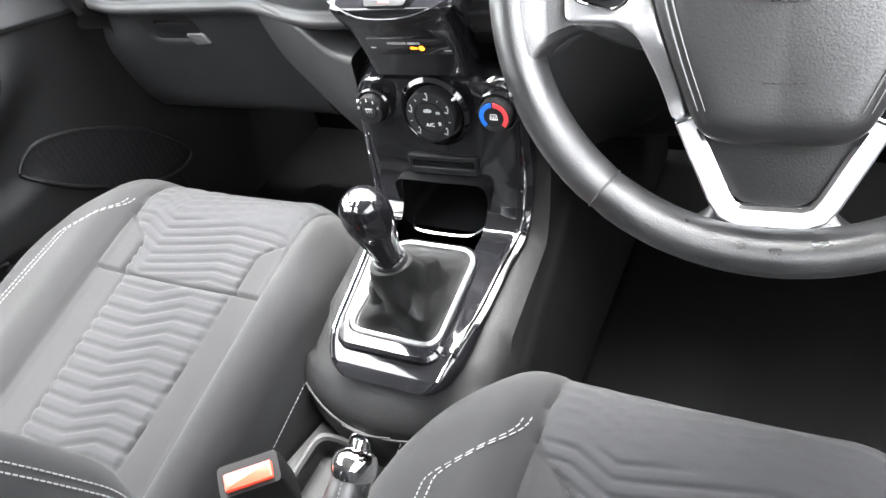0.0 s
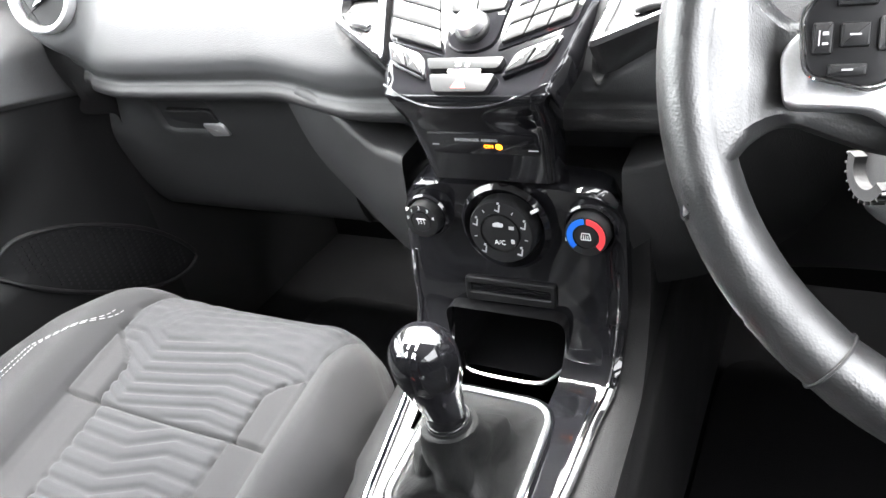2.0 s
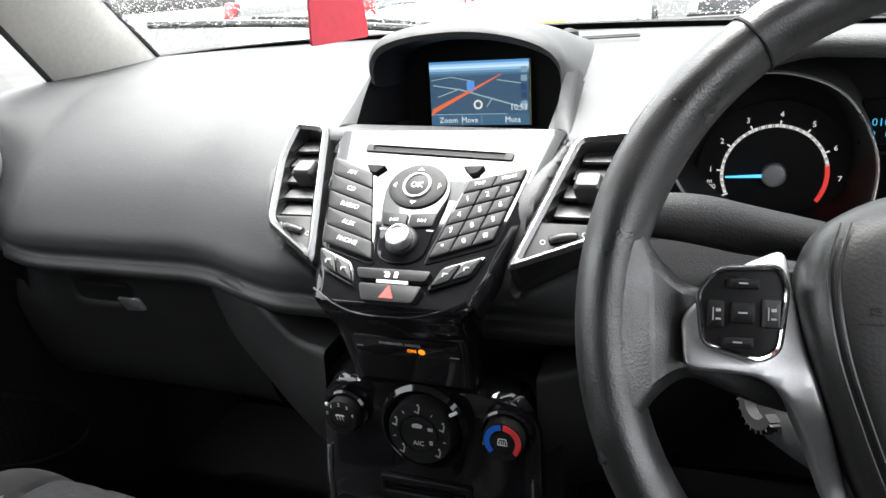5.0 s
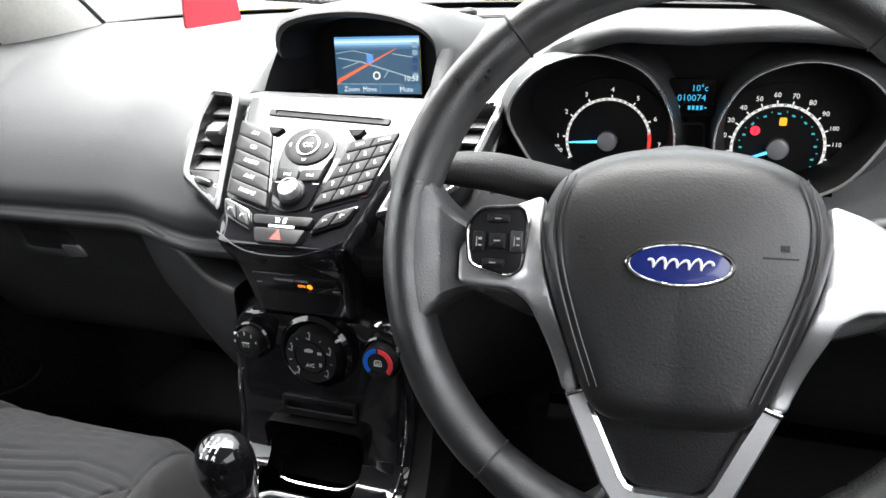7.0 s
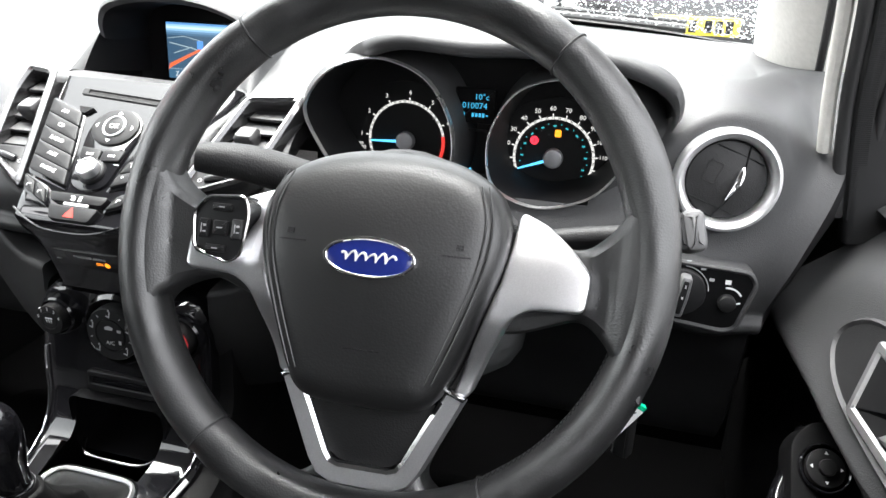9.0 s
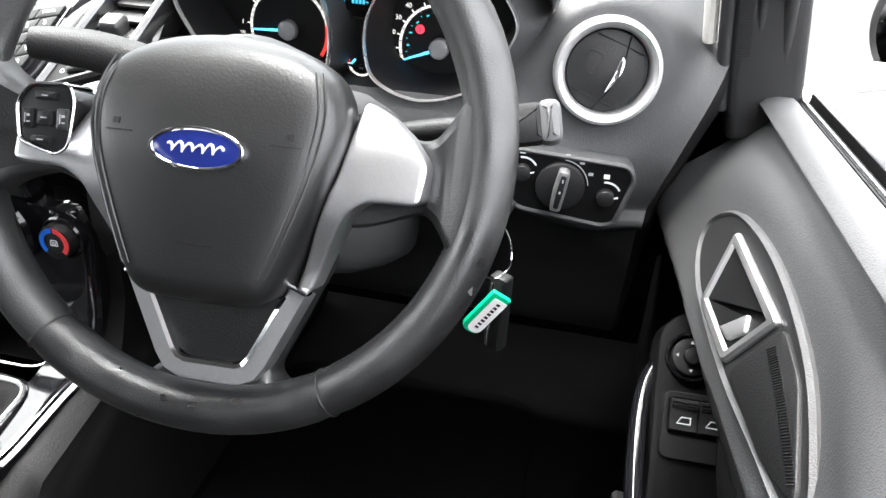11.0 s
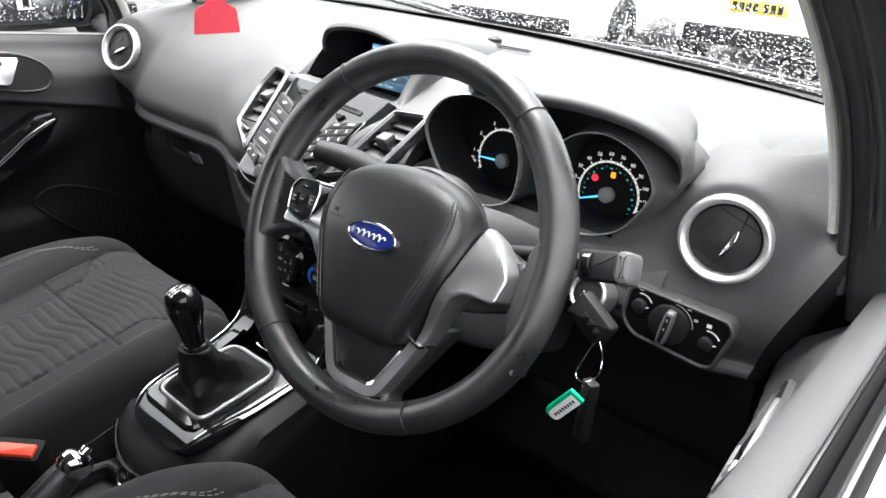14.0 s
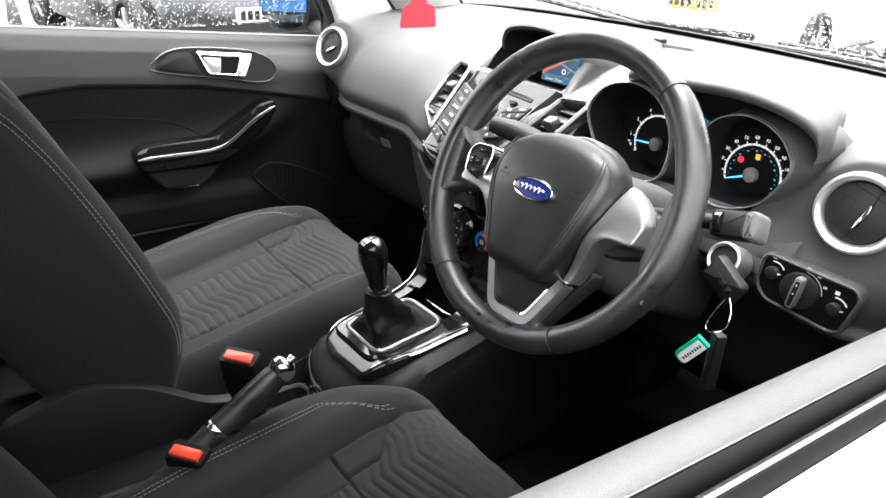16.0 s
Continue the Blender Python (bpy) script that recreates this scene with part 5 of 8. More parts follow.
bm = bmesh.new()
frame_ring(bm, circle(0.0415, 48), circle(0.0335, 48), -0.010, 0.010, HEAT @ pose(0.007, -0.001, 0), 0.004)
part("knob_bezel", bm, GLOSS, heater, "raised gloss black bezel")
for cx, w in ((-0.071, 0.0215), (0.0815, 0.0232)):
    bm = bmesh.new()
    frame_ring(bm, circle(w, 40), circle(w - 0.004, 40), -0.008, 0.006, HEAT @ pose(cx, 0.002, 0), 0.0025)
    part("knob_bezel", bm, GLOSS, heater)
centre, m = dial(0.007, -0.001, 0.0300, 0.017, "air_flow_knob")
bm = bmesh.new()
for i in range(9):
    p = polar(0.0238, -135 + 33.75 * i)
    if i % 2:
        box(bm, (0.0008, 0.0028, 0.0003), m @ pose(p.x, p.y, 0.0178, 0, 0, 135 - 33.75 * i))
    else:
        box(bm, (0.0012, 0.0065, 0.0003), m @ pose(p.x + 0.0016, p.y, 0.0178, 0, 0, -12))
        box(bm, (0.0045, 0.0012, 0.0003), m @ pose(p.x - 0.0006, p.y - 0.0025, 0.0178, 0, 0, -20))
        disc(bm, 0.0011, -0.0002, 0.0002, m @ pose(p.x + 0.0012, p.y + 0.0045, 0.0178), n=10)
tagged(part("symbol_print", bm, GREYPRINT, centre), kind="stuff")
writing("lettering", "A/C", 0.0062, m @ pose(-0.001, -0.009, 0.0178), WHITE, centre)
bm = bmesh.new()
plate(bm, rounded([(-0.006, 0.006), (0.003, 0.006), (0.004, 0.009), (-0.001, 0.0105), (-0.006, 0.009)], 0.001, 3), 0.017, 0.0180, m)
box(bm, (0.0045, 0.003, 0.0004), m @ pose(0.011, 0.006, 0.0179))
box(bm, (0.003, 0.004, 0.0004), m @ pose(0.011, -0.007, 0.0179))
part("recirculation_print", bm, GREYPRINT, centre)
bm = bmesh.new()
box(bm, (0.0028, 0.008, 0.002), HEAT @ pose(0.007 + polar(0.0355, 58).x, polar(0.0355, 58).y, 0.0105, 0, 0, -58), 0.0006)
part("pointer", bm, WHITE, heater, "white pointer beside the knob")

fan, m = dial(-0.071, 0.002, 0.0168, 0.015, "fan_knob")
for i, tx in enumerate("01234"):
    p = polar(0.0133, -75 + 37 * i)
    writing("numeral", tx, 0.0050, m @ pose(p.x, p.y, 0.0158), WHITE, fan)
bm = bmesh.new()
for i in range(3):
    sweep(bm, [m @ Vector((-0.003 + 0.003 * i + 0.0006 * math.sin(k * 1.6), -0.0025 + 0.0011 * k, 0.0157)) for k in range(5)], 0.0003, n=4)
plate(bm, [(-0.005, 0.002), (0.005, 0.002), (0.004, 0.0032), (-0.004, 0.0032)], 0.0152, 0.0158, m)
tagged(part("demist_print", bm, WHITE, fan), kind="stuff")
temp, m = dial(0.0815, 0.002, 0.0182, 0.015, "temperature_knob")
bm = bmesh.new()
arc_band(bm, 0.0112, 0.0160, -135, -4, 0.0148, 0.0160, m)
part("cold_band", bm, material("cold_blue", (0.01, 0.13, 0.62), 0.4), temp, "blue cold band")
bm = bmesh.new()
arc_band(bm, 0.0112, 0.0160, 4, 135, 0.0148, 0.0160, m)
part("hot_band", bm, material("hot_red", (0.72, 0.05, 0.06), 0.4), temp, "red hot band")
bm = bmesh.new()
frame_ring(bm, rounded([(-0.0045, -0.003), (0.0045, -0.003), (0.0035, 0.0035), (-0.0035, 0.0035)], 0.0008, 2), rounded([(-0.0038, -0.0023), (0.0038, -0.0023), (0.0029, 0.0028), (-0.0029, 0.0028)], 0.0006, 2), 0.0150, 0.0160, m, 0.0001)
for i in range(3):
    box(bm, (0.0006, 0.0042, 0.0003), m @ pose(-0.0018 + 0.0018 * i, -0.0006, 0.0158))
part("rear_heat_print", bm, WHITE, temp)
for cx, cy in ((-0.071 + polar(0.0195, -70).x, 0.002 + polar(0.0195, -70).y), (0.0815 + polar(0.0210, -115).x, 0.002 + polar(0.0210, -115).y)):
    bm = bmesh.new()
    box(bm, (0.0032, 0.0032, 0.0015), HEAT @ pose(cx, cy, 0.0065), 0.0005)
    part("pointer", bm, WHITE, heater)
# card slot under the knobs
bm = bmesh.new()
CARD = axes((0.003, 0.1795, 0.630), (1, 0, 0), (0, 0.12, 1))
frame_ring(bm, rounded([(-0.044, -0.014), (0.044, -0.012), (0.044, 0.010), (-0.044, 0.010)], 0.003, 3), rounded([(-0.040, -0.005), (0.040, -0.005), (0.040, 0.004), (-0.040, 0.004)], 0.002, 3), -0.004, 0.004, CARD, 0.001)
card_slot = part("card_slot", bm, BLACK, fascia, "ribbed black card slot")
for i in range(3):
    bm = bmesh.new()
    box(bm, (0.078, 0.0012, 0.004), CARD @ pose(0, -0.0035 + 0.003 * i, 0.001), 0.0004)
    part("slot_rib", bm, GLOSS, card_slot)

# ---- air vents ----


def face_vent(s):
    """An angled dashboard vent beside the audio panel."""
    v = thing("air_vent", "angled air vent with chrome frame and louvres", "air vent", "dashboard vents")
    corners = VENT_OUT[s]
    plane = AUDIO @ pose(0, 0, -0.004 if s < 0 else 0.0)
    pts = turned(rounded([(s * x, y) for x, y in corners], 0.011, 4))
    bm = bmesh.new()
    frame_ring(bm, pts, inset(pts, 0.0078), -0.034, 0.0060, plane, 0.0030)
    part("frame", bm, VENTRIM, v, "dark bright-edged frame")
    hole = inset(pts, 0.0078)
    bm = bmesh.new()
    plate(bm, hole, -0.044, -0.040, plane)
    part("duct", bm, BLACK, v)

    def span(y):
        """Where a level line enters and leaves the vent's mouth."""
        xs = []
        for p, q in zip(hole, hole[1:] + hole[:1]):
            if (p.y - y) * (q.y - y) < 0:
                xs.append(p.x + (q.x - p.x) * (y - p.y) / (q.y - p.y))
        return min(xs), max(xs)
    top = max(p.y for p in hole)
    for i in range(5):
        y = top - 0.011 - 0.0178 * i
        x0, x1 = span(y)
        bm = bmesh.new()
        prof = rounded([(-0.0105, -0.0016), (0.0085, -0.0019), (0.0105, 0.0), (0.0085, 0.0019), (-0.0105, 0.0016)], 0.0008, 2)
        tilt = plane @ pose(0, y, -0.012, -26)
        loft(bm, [[tilt @ Vector((x, p.x, p.y)) for p in prof] for x in np.linspace(x0 + 0.0015, x1 - 0.0015, 4)])
        part("louvre", bm, VANE, v, smooth=50)
    mx = sum(span(top - 0.046)) / 2
    bm = bmesh.new()
    rings = [at3(rounded([(-w, -h), (w, -h), (w, h), (-w, h)], 0.003, 3), z, plane @ pose(mx - 0.004 * s, top - 0.047, -0.004, -20)) for w, h, z in ((0.0085, 0.007, -0.010), (0.0105, 0.0095, 0.0), (0.0105, 0.010, 0.006), (0.0085, 0.008, 0.009))]
    loft(bm, rings)
    part("louvre_tab", bm, VANE, v)
    cut_y = -0.033
    x0, x1 = span(cut_y)
    q = turned([(x0, cut_y), (x1, cut_y)] + [(p.x, p.y) for p in sorted((p for p in hole if p.y < cut_y - 0.002), key=lambda p: math.atan2(p.y - cut_y - 0.01, p.x - (x0 + x1) / 2))][::-1])
    bm = bmesh.new()
    plate(bm, inset(q, 0.0006), -0.014, 0.0020, plane, 0.001)
    w = part("wheel_plate", bm, BUTTON, v)
    cx, cy = (x0 + x1) / 2 - 0.005 * s, cut_y - 0.014
    bm = bmesh.new()
    frame_ring(bm, rounded([(-0.0115, -0.0042), (0.0115, -0.0042), (0.0115, 0.0042), (-0.0115, 0.0042)], 0.003, 3), rounded([(-0.0100, -0.0028), (0.0100, -0.0028), (0.0100, 0.0028), (-0.0100, 0.0028)], 0.002, 3), 0.001, 0.0036, plane @ pose(cx, cy, 0, 0, 0, s * 14), 0.0006)
    part("wheel_slot", bm, GLOSS, w)
    bm = bmesh.new()
    sweep(bm, [plane @ pose(cx, cy, 0, 0, 0, s * 14) @ Vector((x, 0, 0.0046 - 22 * x * x)) for x in np.linspace(-0.0095, 0.0095, 9)], 0.0030, n=10)
    part("thumbwheel", bm, VANE, w)
    for k in (-1, 1):
        bm = bmesh.new()
        frame_ring(bm, circle(0.0022, 14), circle(0.0015, 14), 0.002, 0.0024, plane @ pose(cx + k * 0.0155, cy + k * s * 0.004, 0), 0.0001)
        part("wheel_mark", bm, GREYPRINT, w)
    return v


face_vent(-1), face_vent(1)




def round_vent(s):
    v = thing("round_air_vent", "round dashboard end vent with bright silver ring", "air vent", "round vents")
    vx, vy, vz, across, up = VENTS[s]
    m = axes((vx, vy, vz), (1, across, 0), (0, up, 1)) @ Matrix.Scale(0.94, 4)
    bm = bmesh.new()
    rings = [at3(circle(r, 56), z, m) for r, z in ((0.0485, -0.02), (0.0480, 0.004), (0.0465, 0.0075), (0.044, 0.0082), (0.0405, 0.0066), (0.0378, 0.001), (0.0370, -0.02))]
    loft(bm, rings, cap0=False, cap1=False)
    part("ring", bm, RINGS, v, "bright satin silver ring")
    bm = bmesh.new()
    loft(bm, [at3(circle(r, 56), z, m) for r, z in ((0.0372, -0.016), (0.0370, -0.006), (0.0355, -0.002), (0.02, 0.0025), (0.004, 0.004))])
    part("flap", bm, DASH_SHADED, v)
    t = m @ pose(0, 0, 0, 0, 0, -22 if s > 0 else -60)
    bm = bmesh.new()
    sweep(bm, spline([t @ Vector(p) for p in ((0.004, -0.0365, -0.001), (0.0085, -0.015, 0.0035), (0.0095, 0.0, 0.0042), (0.0085, 0.015, 0.0035), (0.004, 0.0365, -0.001))], 5), 0.0007, n=5)
    for y in (-0.026, 0.026):
        sweep(bm, [t @ Vector((-0.024, y, 0.0005)), t @ Vector((0.024, y, 0.0005))], 0.0006, n=5)
    part("flap_joint", bm, BLACK, v)
    bm = bmesh.new()
    sweep(bm, spline([t @ Vector(p) for p in ((0.0058, -0.0165, 0.0045), (0.0066, -0.005, 0.006), (0.0066, 0.005, 0.006), (0.0058, 0.0165, 0.0045))], 5), [0.0062 * math.sin(math.pi * (0.06 + 0.88 * i / 15)) ** 0.9 for i in range(16)], n=10, flat=0.45)
    part("flap_tab", bm, CHROME, v, "small chrome tab")
    bm = bmesh.new()
    frame_ring(bm, rounded([(-0.0065, -0.010), (0.0065, -0.010), (0.0065, 0.010), (-0.0065, 0.010)], 0.002, 3), rounded([(-0.0058, -0.0093), (0.0058, -0.0093), (0.0058, 0.0093), (-0.0058, 0.0093)], 0.0016, 3), -0.001, 0.0005, t @ pose(-0.0165, 0.002, 0.0027, 0, -7, 0), 0.0002)
    part("finger_pad", bm, DASH_SHADED, v)
    return v


round_vent(-1), round_vent(1)

# ---- navigation screen under its hood ----
display = thing("navigation_display", "colour navigation screen under a dashboard hood", "display")
BRIM = [(-0.0825, 0.982), (-0.0835, 0.996), (-0.077, 1.009), (-0.062, 1.017), (-0.03, 1.0225), (0.015, 1.0235), (0.055, 1.018), (0.088, 1.007), (0.1035, 0.993), (0.106, 0.976)]
arch = spline([Vector(p) for p in BRIM], 5)
bm = bmesh.new()
rings = []
for y, k, dz, fall in ((0.405, 0.93, -0.016, 0), (0.345, 0.95, -0.013, 0), (0.331, 0.965, -0.010, 0), (0.3265, 0.982, -0.005, 0), (0.330, 1.0, 0.0, 0), (0.345, 1.02, 0.003, 0.2), (0.38, 1.05, 0.003, 0.5), (0.42, 1.09, -0.001, 0.85), (0.48, 1.14, -0.012, 1), (0.60, 1.22, -0.032, 1)):
    rings.append([Vector((0.012 + (p.x - 0.012) * k, y, p.y + dz - fall * ramp(1.014, 0.977, p.y) * (p.y - 0.940))) for p in arch])
loft(bm, rings[2:], closed=False)
part("hood", bm, DASH, display, "charcoal plastic hood over the screen", smooth=60)
bm = bmesh.new()
loft(bm, rings[:3], closed=False)
part("hood_lining", bm, BLACK, display, "matt black underside of the hood", smooth=60)
# flanks that run from the hood's tips down to the fascia, and the dark sides of the recess
for lines in (((-0.080, 0.406, 0.925), (-0.078, 0.406, 0.990)), ((-0.090, 0.303, 0.9405), (-0.0825, 0.334, 0.984)), ((-0.103, 0.299, 0.941), (-0.0915, 0.350, 0.983)), ((-0.112, 0.298, 0.934), (-0.100, 0.385, 0.972)), ((-0.124, 0.33, 0.935), (-0.108, 0.43, 0.966))), \
             (((0.094, 0.406, 0.925), (0.100, 0.406, 0.985)), ((0.1015, 0.303, 0.935), (0.1055, 0.334, 0.978)), ((0.113, 0.297, 0.934), (0.116, 0.350, 0.977)), ((0.121, 0.292, 0.926), (0.113, 0.375, 0.966)), ((0.130, 0.33, 0.925), (0.117, 0.43, 0.950))):
    cols = [spline([Vector(p), Vector(p).lerp(Vector(q), 0.5) + Vector((0, -0.002, 0)), Vector(q)], 5) for p, q in lines]
    bm = bmesh.new()
    loft(bm, [list(r) for r in zip(*[spline(list(c), 3) for c in zip(*cols[1:])])], closed=False)
    part("hood_flank", bm, DASH, display, smooth=70)
    bm = bmesh.new()
    loft(bm, cols[:2], closed=False)
    part("recess_side", bm, BLACK, display)
bm = bmesh.new()
plate(bm, [(-0.100, -0.07), (0.105, -0.07), (0.105, 0.030), (0.080, 0.050), (-0.068, 0.052), (-0.085, 0.035)], -0.004, 0.0, axes((0, 0.408, 0.955), (1, 0, 0), (0, 0.06, 1)))
part("back_panel", bm, BLACK, display)
bm = bmesh.new()
loft(bm, [[Vector((x, y, z - 0.034 * x)) for x in np.linspace(xl, xr, 9)] for xl, xr, y, z in ((-0.107, 0.116, 0.279, 0.927), (-0.108, 0.117, 0.2805, 0.9325), (-0.110, 0.119, 0.287, 0.9355), (-0.093, 0.104, 0.302, 0.9378), (-0.090, 0.1015, 0.308, 0.9345), (-0.086, 0.098, 0.33, 0.926), (-0.08, 0.094, 0.40, 0.912))], closed=False)
part("shelf", bm, DASH, display, "charcoal shelf below the screen", smooth=60)
SCR = axes((0.0015, 0.4035, 0.952), (1, 0, 0), (0, 0.08, 1))
SW, SH = 0.0535, 0.0325
bm = bmesh.new()
box(bm, (2 * SW + 0.004, 2 * SH + 0.004, 0.003), SCR @ pose(0, 0, -0.001), 0.001)
part("bezel", bm, BLACK, display)


def lit(name, colour, power):
    return material(name, (0.01, 0.01, 0.01), 0.3, emit=colour, power=power * 0.075, vary=0.0)


def screen_piece(name, pts, colour, h, power=1.0, closed=True):
    bm = bmesh.new()
    plate(bm, pts, 0.0004, 0.0006 + h * 0.0001, SCR)
    return part(name, bm, lit(name + "_light", colour, power), display)


screen_piece("map_ground", [(-SW, -SH), (SW, -SH), (SW, SH), (-SW, SH)], (0.045, 0.10, 0.17), 1)
for i in range(6):
    y0 = SH - 0.0024 * i
    c = [(0.10, 0.30, 0.62), (0.35, 0.62, 0.92), (0.60, 0.82, 1.0), (0.28, 0.52, 0.78), (0.13, 0.27, 0.44), (0.07, 0.16, 0.27)][i]
    screen_piece("map_sky", [(-SW, y0 - 0.0024), (SW, y0 - 0.0024), (SW, y0), (-SW, y0)], c, 2)
screen_piece("key_bar", [(-SW, -SH), (SW, -SH), (SW, -SH + 0.011), (-SW, -SH + 0.011)], (0.05, 0.13, 0.22), 3)
for x in (-0.0195, 0.002, 0.0285):
    screen_piece("bar_line", [(x, -SH), (x + 0.0006, -SH), (x + 0.0006, -SH + 0.010), (x, -SH + 0.010)], (0.25, 0.36, 0.45), 4)
screen_piece("bar_edge", [(-SW, -SH + 0.011), (0.03, -SH + 0.011), (0.03, -SH + 0.0116), (-SW, -SH + 0.0116)], (0.35, 0.45, 0.52), 4)
screen_piece("route_line", [(-SW, -0.0225), (-SW + 0.002, -0.0155), (0.0255, 0.0195), (0.0235, 0.0175), (-SW + 0.006, -0.0185)], (0.85, 0.16, 0.06), 6)
for a, b, w in (((-0.05, 0.009), (-0.02, 0.004), 0.0006), ((-0.02, 0.004), (0.05, -0.016), 0.0007), ((-0.045, -0.003), (-0.02, 0.005), 0.0005), ((0.008, -0.014), (0.014, -0.006), 0.0005), ((-0.052, 0.014), (-0.03, 0.017), 0.0004), ((-0.03, 0.017), (-0.005, 0.012), 0.0004), ((0.02, 0.013), (0.045, 0.009), 0.0005)):
    d = (Vector(b) - Vector(a)).normalized()
    n2 = Vector((-d.y, d.x)) * w
    screen_piece("map_road", [Vector(a) - n2, Vector(b) - n2, Vector(b) + n2, Vector(a) + n2], (0.32, 0.42, 0.47), 5)
screen_piece("position_sign", rounded([(-0.0125, 0.003), (-0.0045, 0.003), (-0.0045, 0.0125), (-0.0125, 0.0125)], 0.001, 3), (0.10, 0.32, 0.80), 7)
bm = bmesh.new()
frame_ring(bm, circle(0.0048, 28, -0.001, -0.0115), circle(0.0030, 28, -0.001, -0.0115), 0.0004, 0.0014, SCR, 0.0001)
part("position_ring", bm, lit("ring_light", (0.8, 0.8, 0.72), 1), display)
for i in range(5):
    screen_piece("side_key", rounded([(SW - 0.0085, 0.0255 - 0.0085 * i), (SW - 0.002, 0.0255 - 0.0085 * i), (SW - 0.002, 0.0195 - 0.0085 * i), (SW - 0.0085, 0.0195 - 0.0085 * i)], 0.001, 2), (0.02, 0.05, 0.16) if i in (2, 3) else (0.22, 0.34, 0.44), 7)
LCDW = lit("screen_letters", (0.75, 0.82, 0.85), 1)
for tx, x, y, size in (("Zoom", -0.034, -SH + 0.0052, 0.0082), ("Move", -0.0105, -SH + 0.0052, 0.0082), ("Mute", 0.036, -SH + 0.0052, 0.0082), ("10:53", 0.0425, -0.0150, 0.0085)):
    writing("screen_lettering", tx, size, SCR @ pose(x, y, 0.0016), LCDW, display)
bm = bmesh.new()
box(bm, (0.0012, 2 * SH, 0.0006), SCR @ pose(SW + 0.0012, 0, 0.0008))
part("screen_edge", bm, material("edge_yellow", (0.5, 0.45, 0.12), 0.4), display)


# ---- instrument cluster ----
cluster = thing("instrument_cluster", "two round black instrument dials with blue pointers", "instrument cluster")
bm = bmesh.new()
plate(bm, [(-0.178, -0.05), (0.178, -0.05), (0.178, 0.03), (0.15, 0.078), (0.10, 0.098), (-0.10, 0.098), (-0.15, 0.075), (-0.178, 0.03)], -0.01, 0.0, axes((0.356, 0.322, 0.89), (1, 0, 0), (0, 0.05, 1)))
part("back_panel", bm, BLACK, cluster)
TACH = [(0.199, 0.936), (0.226, 0.969), (0.272, 0.982), (0.318, 0.968), (0.343, 0.932), (0.347, 0.895), (0.335, 0.866), (0.29, 0.852), (0.238, 0.868), (0.208, 0.905)]


BRIGHT = material("rim_silver", (0.72, 0.72, 0.72), 0.28, metal=0.9)


def dial_ring(pts, side):
    line = spline([Vector(p) for p in pts], 6, closed=True)
    c = sum(line, Vector((0, 0))) / len(line)

    def ring(y, k):
        return [Vector((c.x + (p.x - c.x) * k, y + 0.04 * (p.y - 0.9), c.y + (p.y - c.y) * k)) for p in line]
    bm = bmesh.new()
    loft(bm, [ring(0.2655, 1.052), ring(0.2590, 1.050), ring(0.2560, 1.042), ring(0.2560, 1.028), ring(0.2600, 1.018)], cap0=False, cap1=False)
    r = part("dial_rim", bm, BRIGHT, cluster, "thin silver dial rim", smooth=60)
    bm = bmesh.new()
    flank = []
    for y, k, y2, d in ((0.345, 1.22, 0.345, 1.15), (0.31, 1.13, 0.305, 1.0), (0.295, 1.10, 0.286, 0.8), (0.280, 1.075, 0.273, 0.45), (0.2635, 1.052, 0.2635, 0.0)):
        row = []
        for p, q in zip(ring(y, k), ring(y2, 1.052)):
            w = ramp(-0.15, 0.35, side * (q.x - c.x) / 0.07)
            row.append(p.lerp(q + Vector((side * (0.027 if side > 0 else 0.016) * d, 0, 0)), w))
        flank.append(row)
    loft(bm, flank, cap0=False, cap1=False)
    part("dial_pod", bm, DASH, r, "charcoal pod behind the rim", smooth=60)
    bm = bmesh.new()
    loft(bm, [ring(0.2605, 1.019), ring(0.29, 0.96), ring(0.3175, 0.90)], cap0=False, cap1=False)
    part("dial_cone", bm, BLACK, r, smooth=60)


dial_ring([(0.2697 + (x - 0.273) * 0.955, 0.917 + (z - 0.917) * 0.965) for x, z in TACH], -1)
dial_ring([(0.4415 + (0.439 - x) * -0.855, 0.9165 + (z - 0.917) * 0.865) for x, z in ((0.712 - x, z) for x, z in TACH)], 1)

ICE = lit("pointer_blue", (0.10, 0.55, 1.0), 1.6)
LITW = lit("dial_white", (0.85, 0.85, 0.82), 0.9)
LITR = lit("dial_red", (0.9, 0.05, 0.04), 0.8)
CYAN = lit("dial_cyan", (0.05, 0.55, 0.60), 0.7)


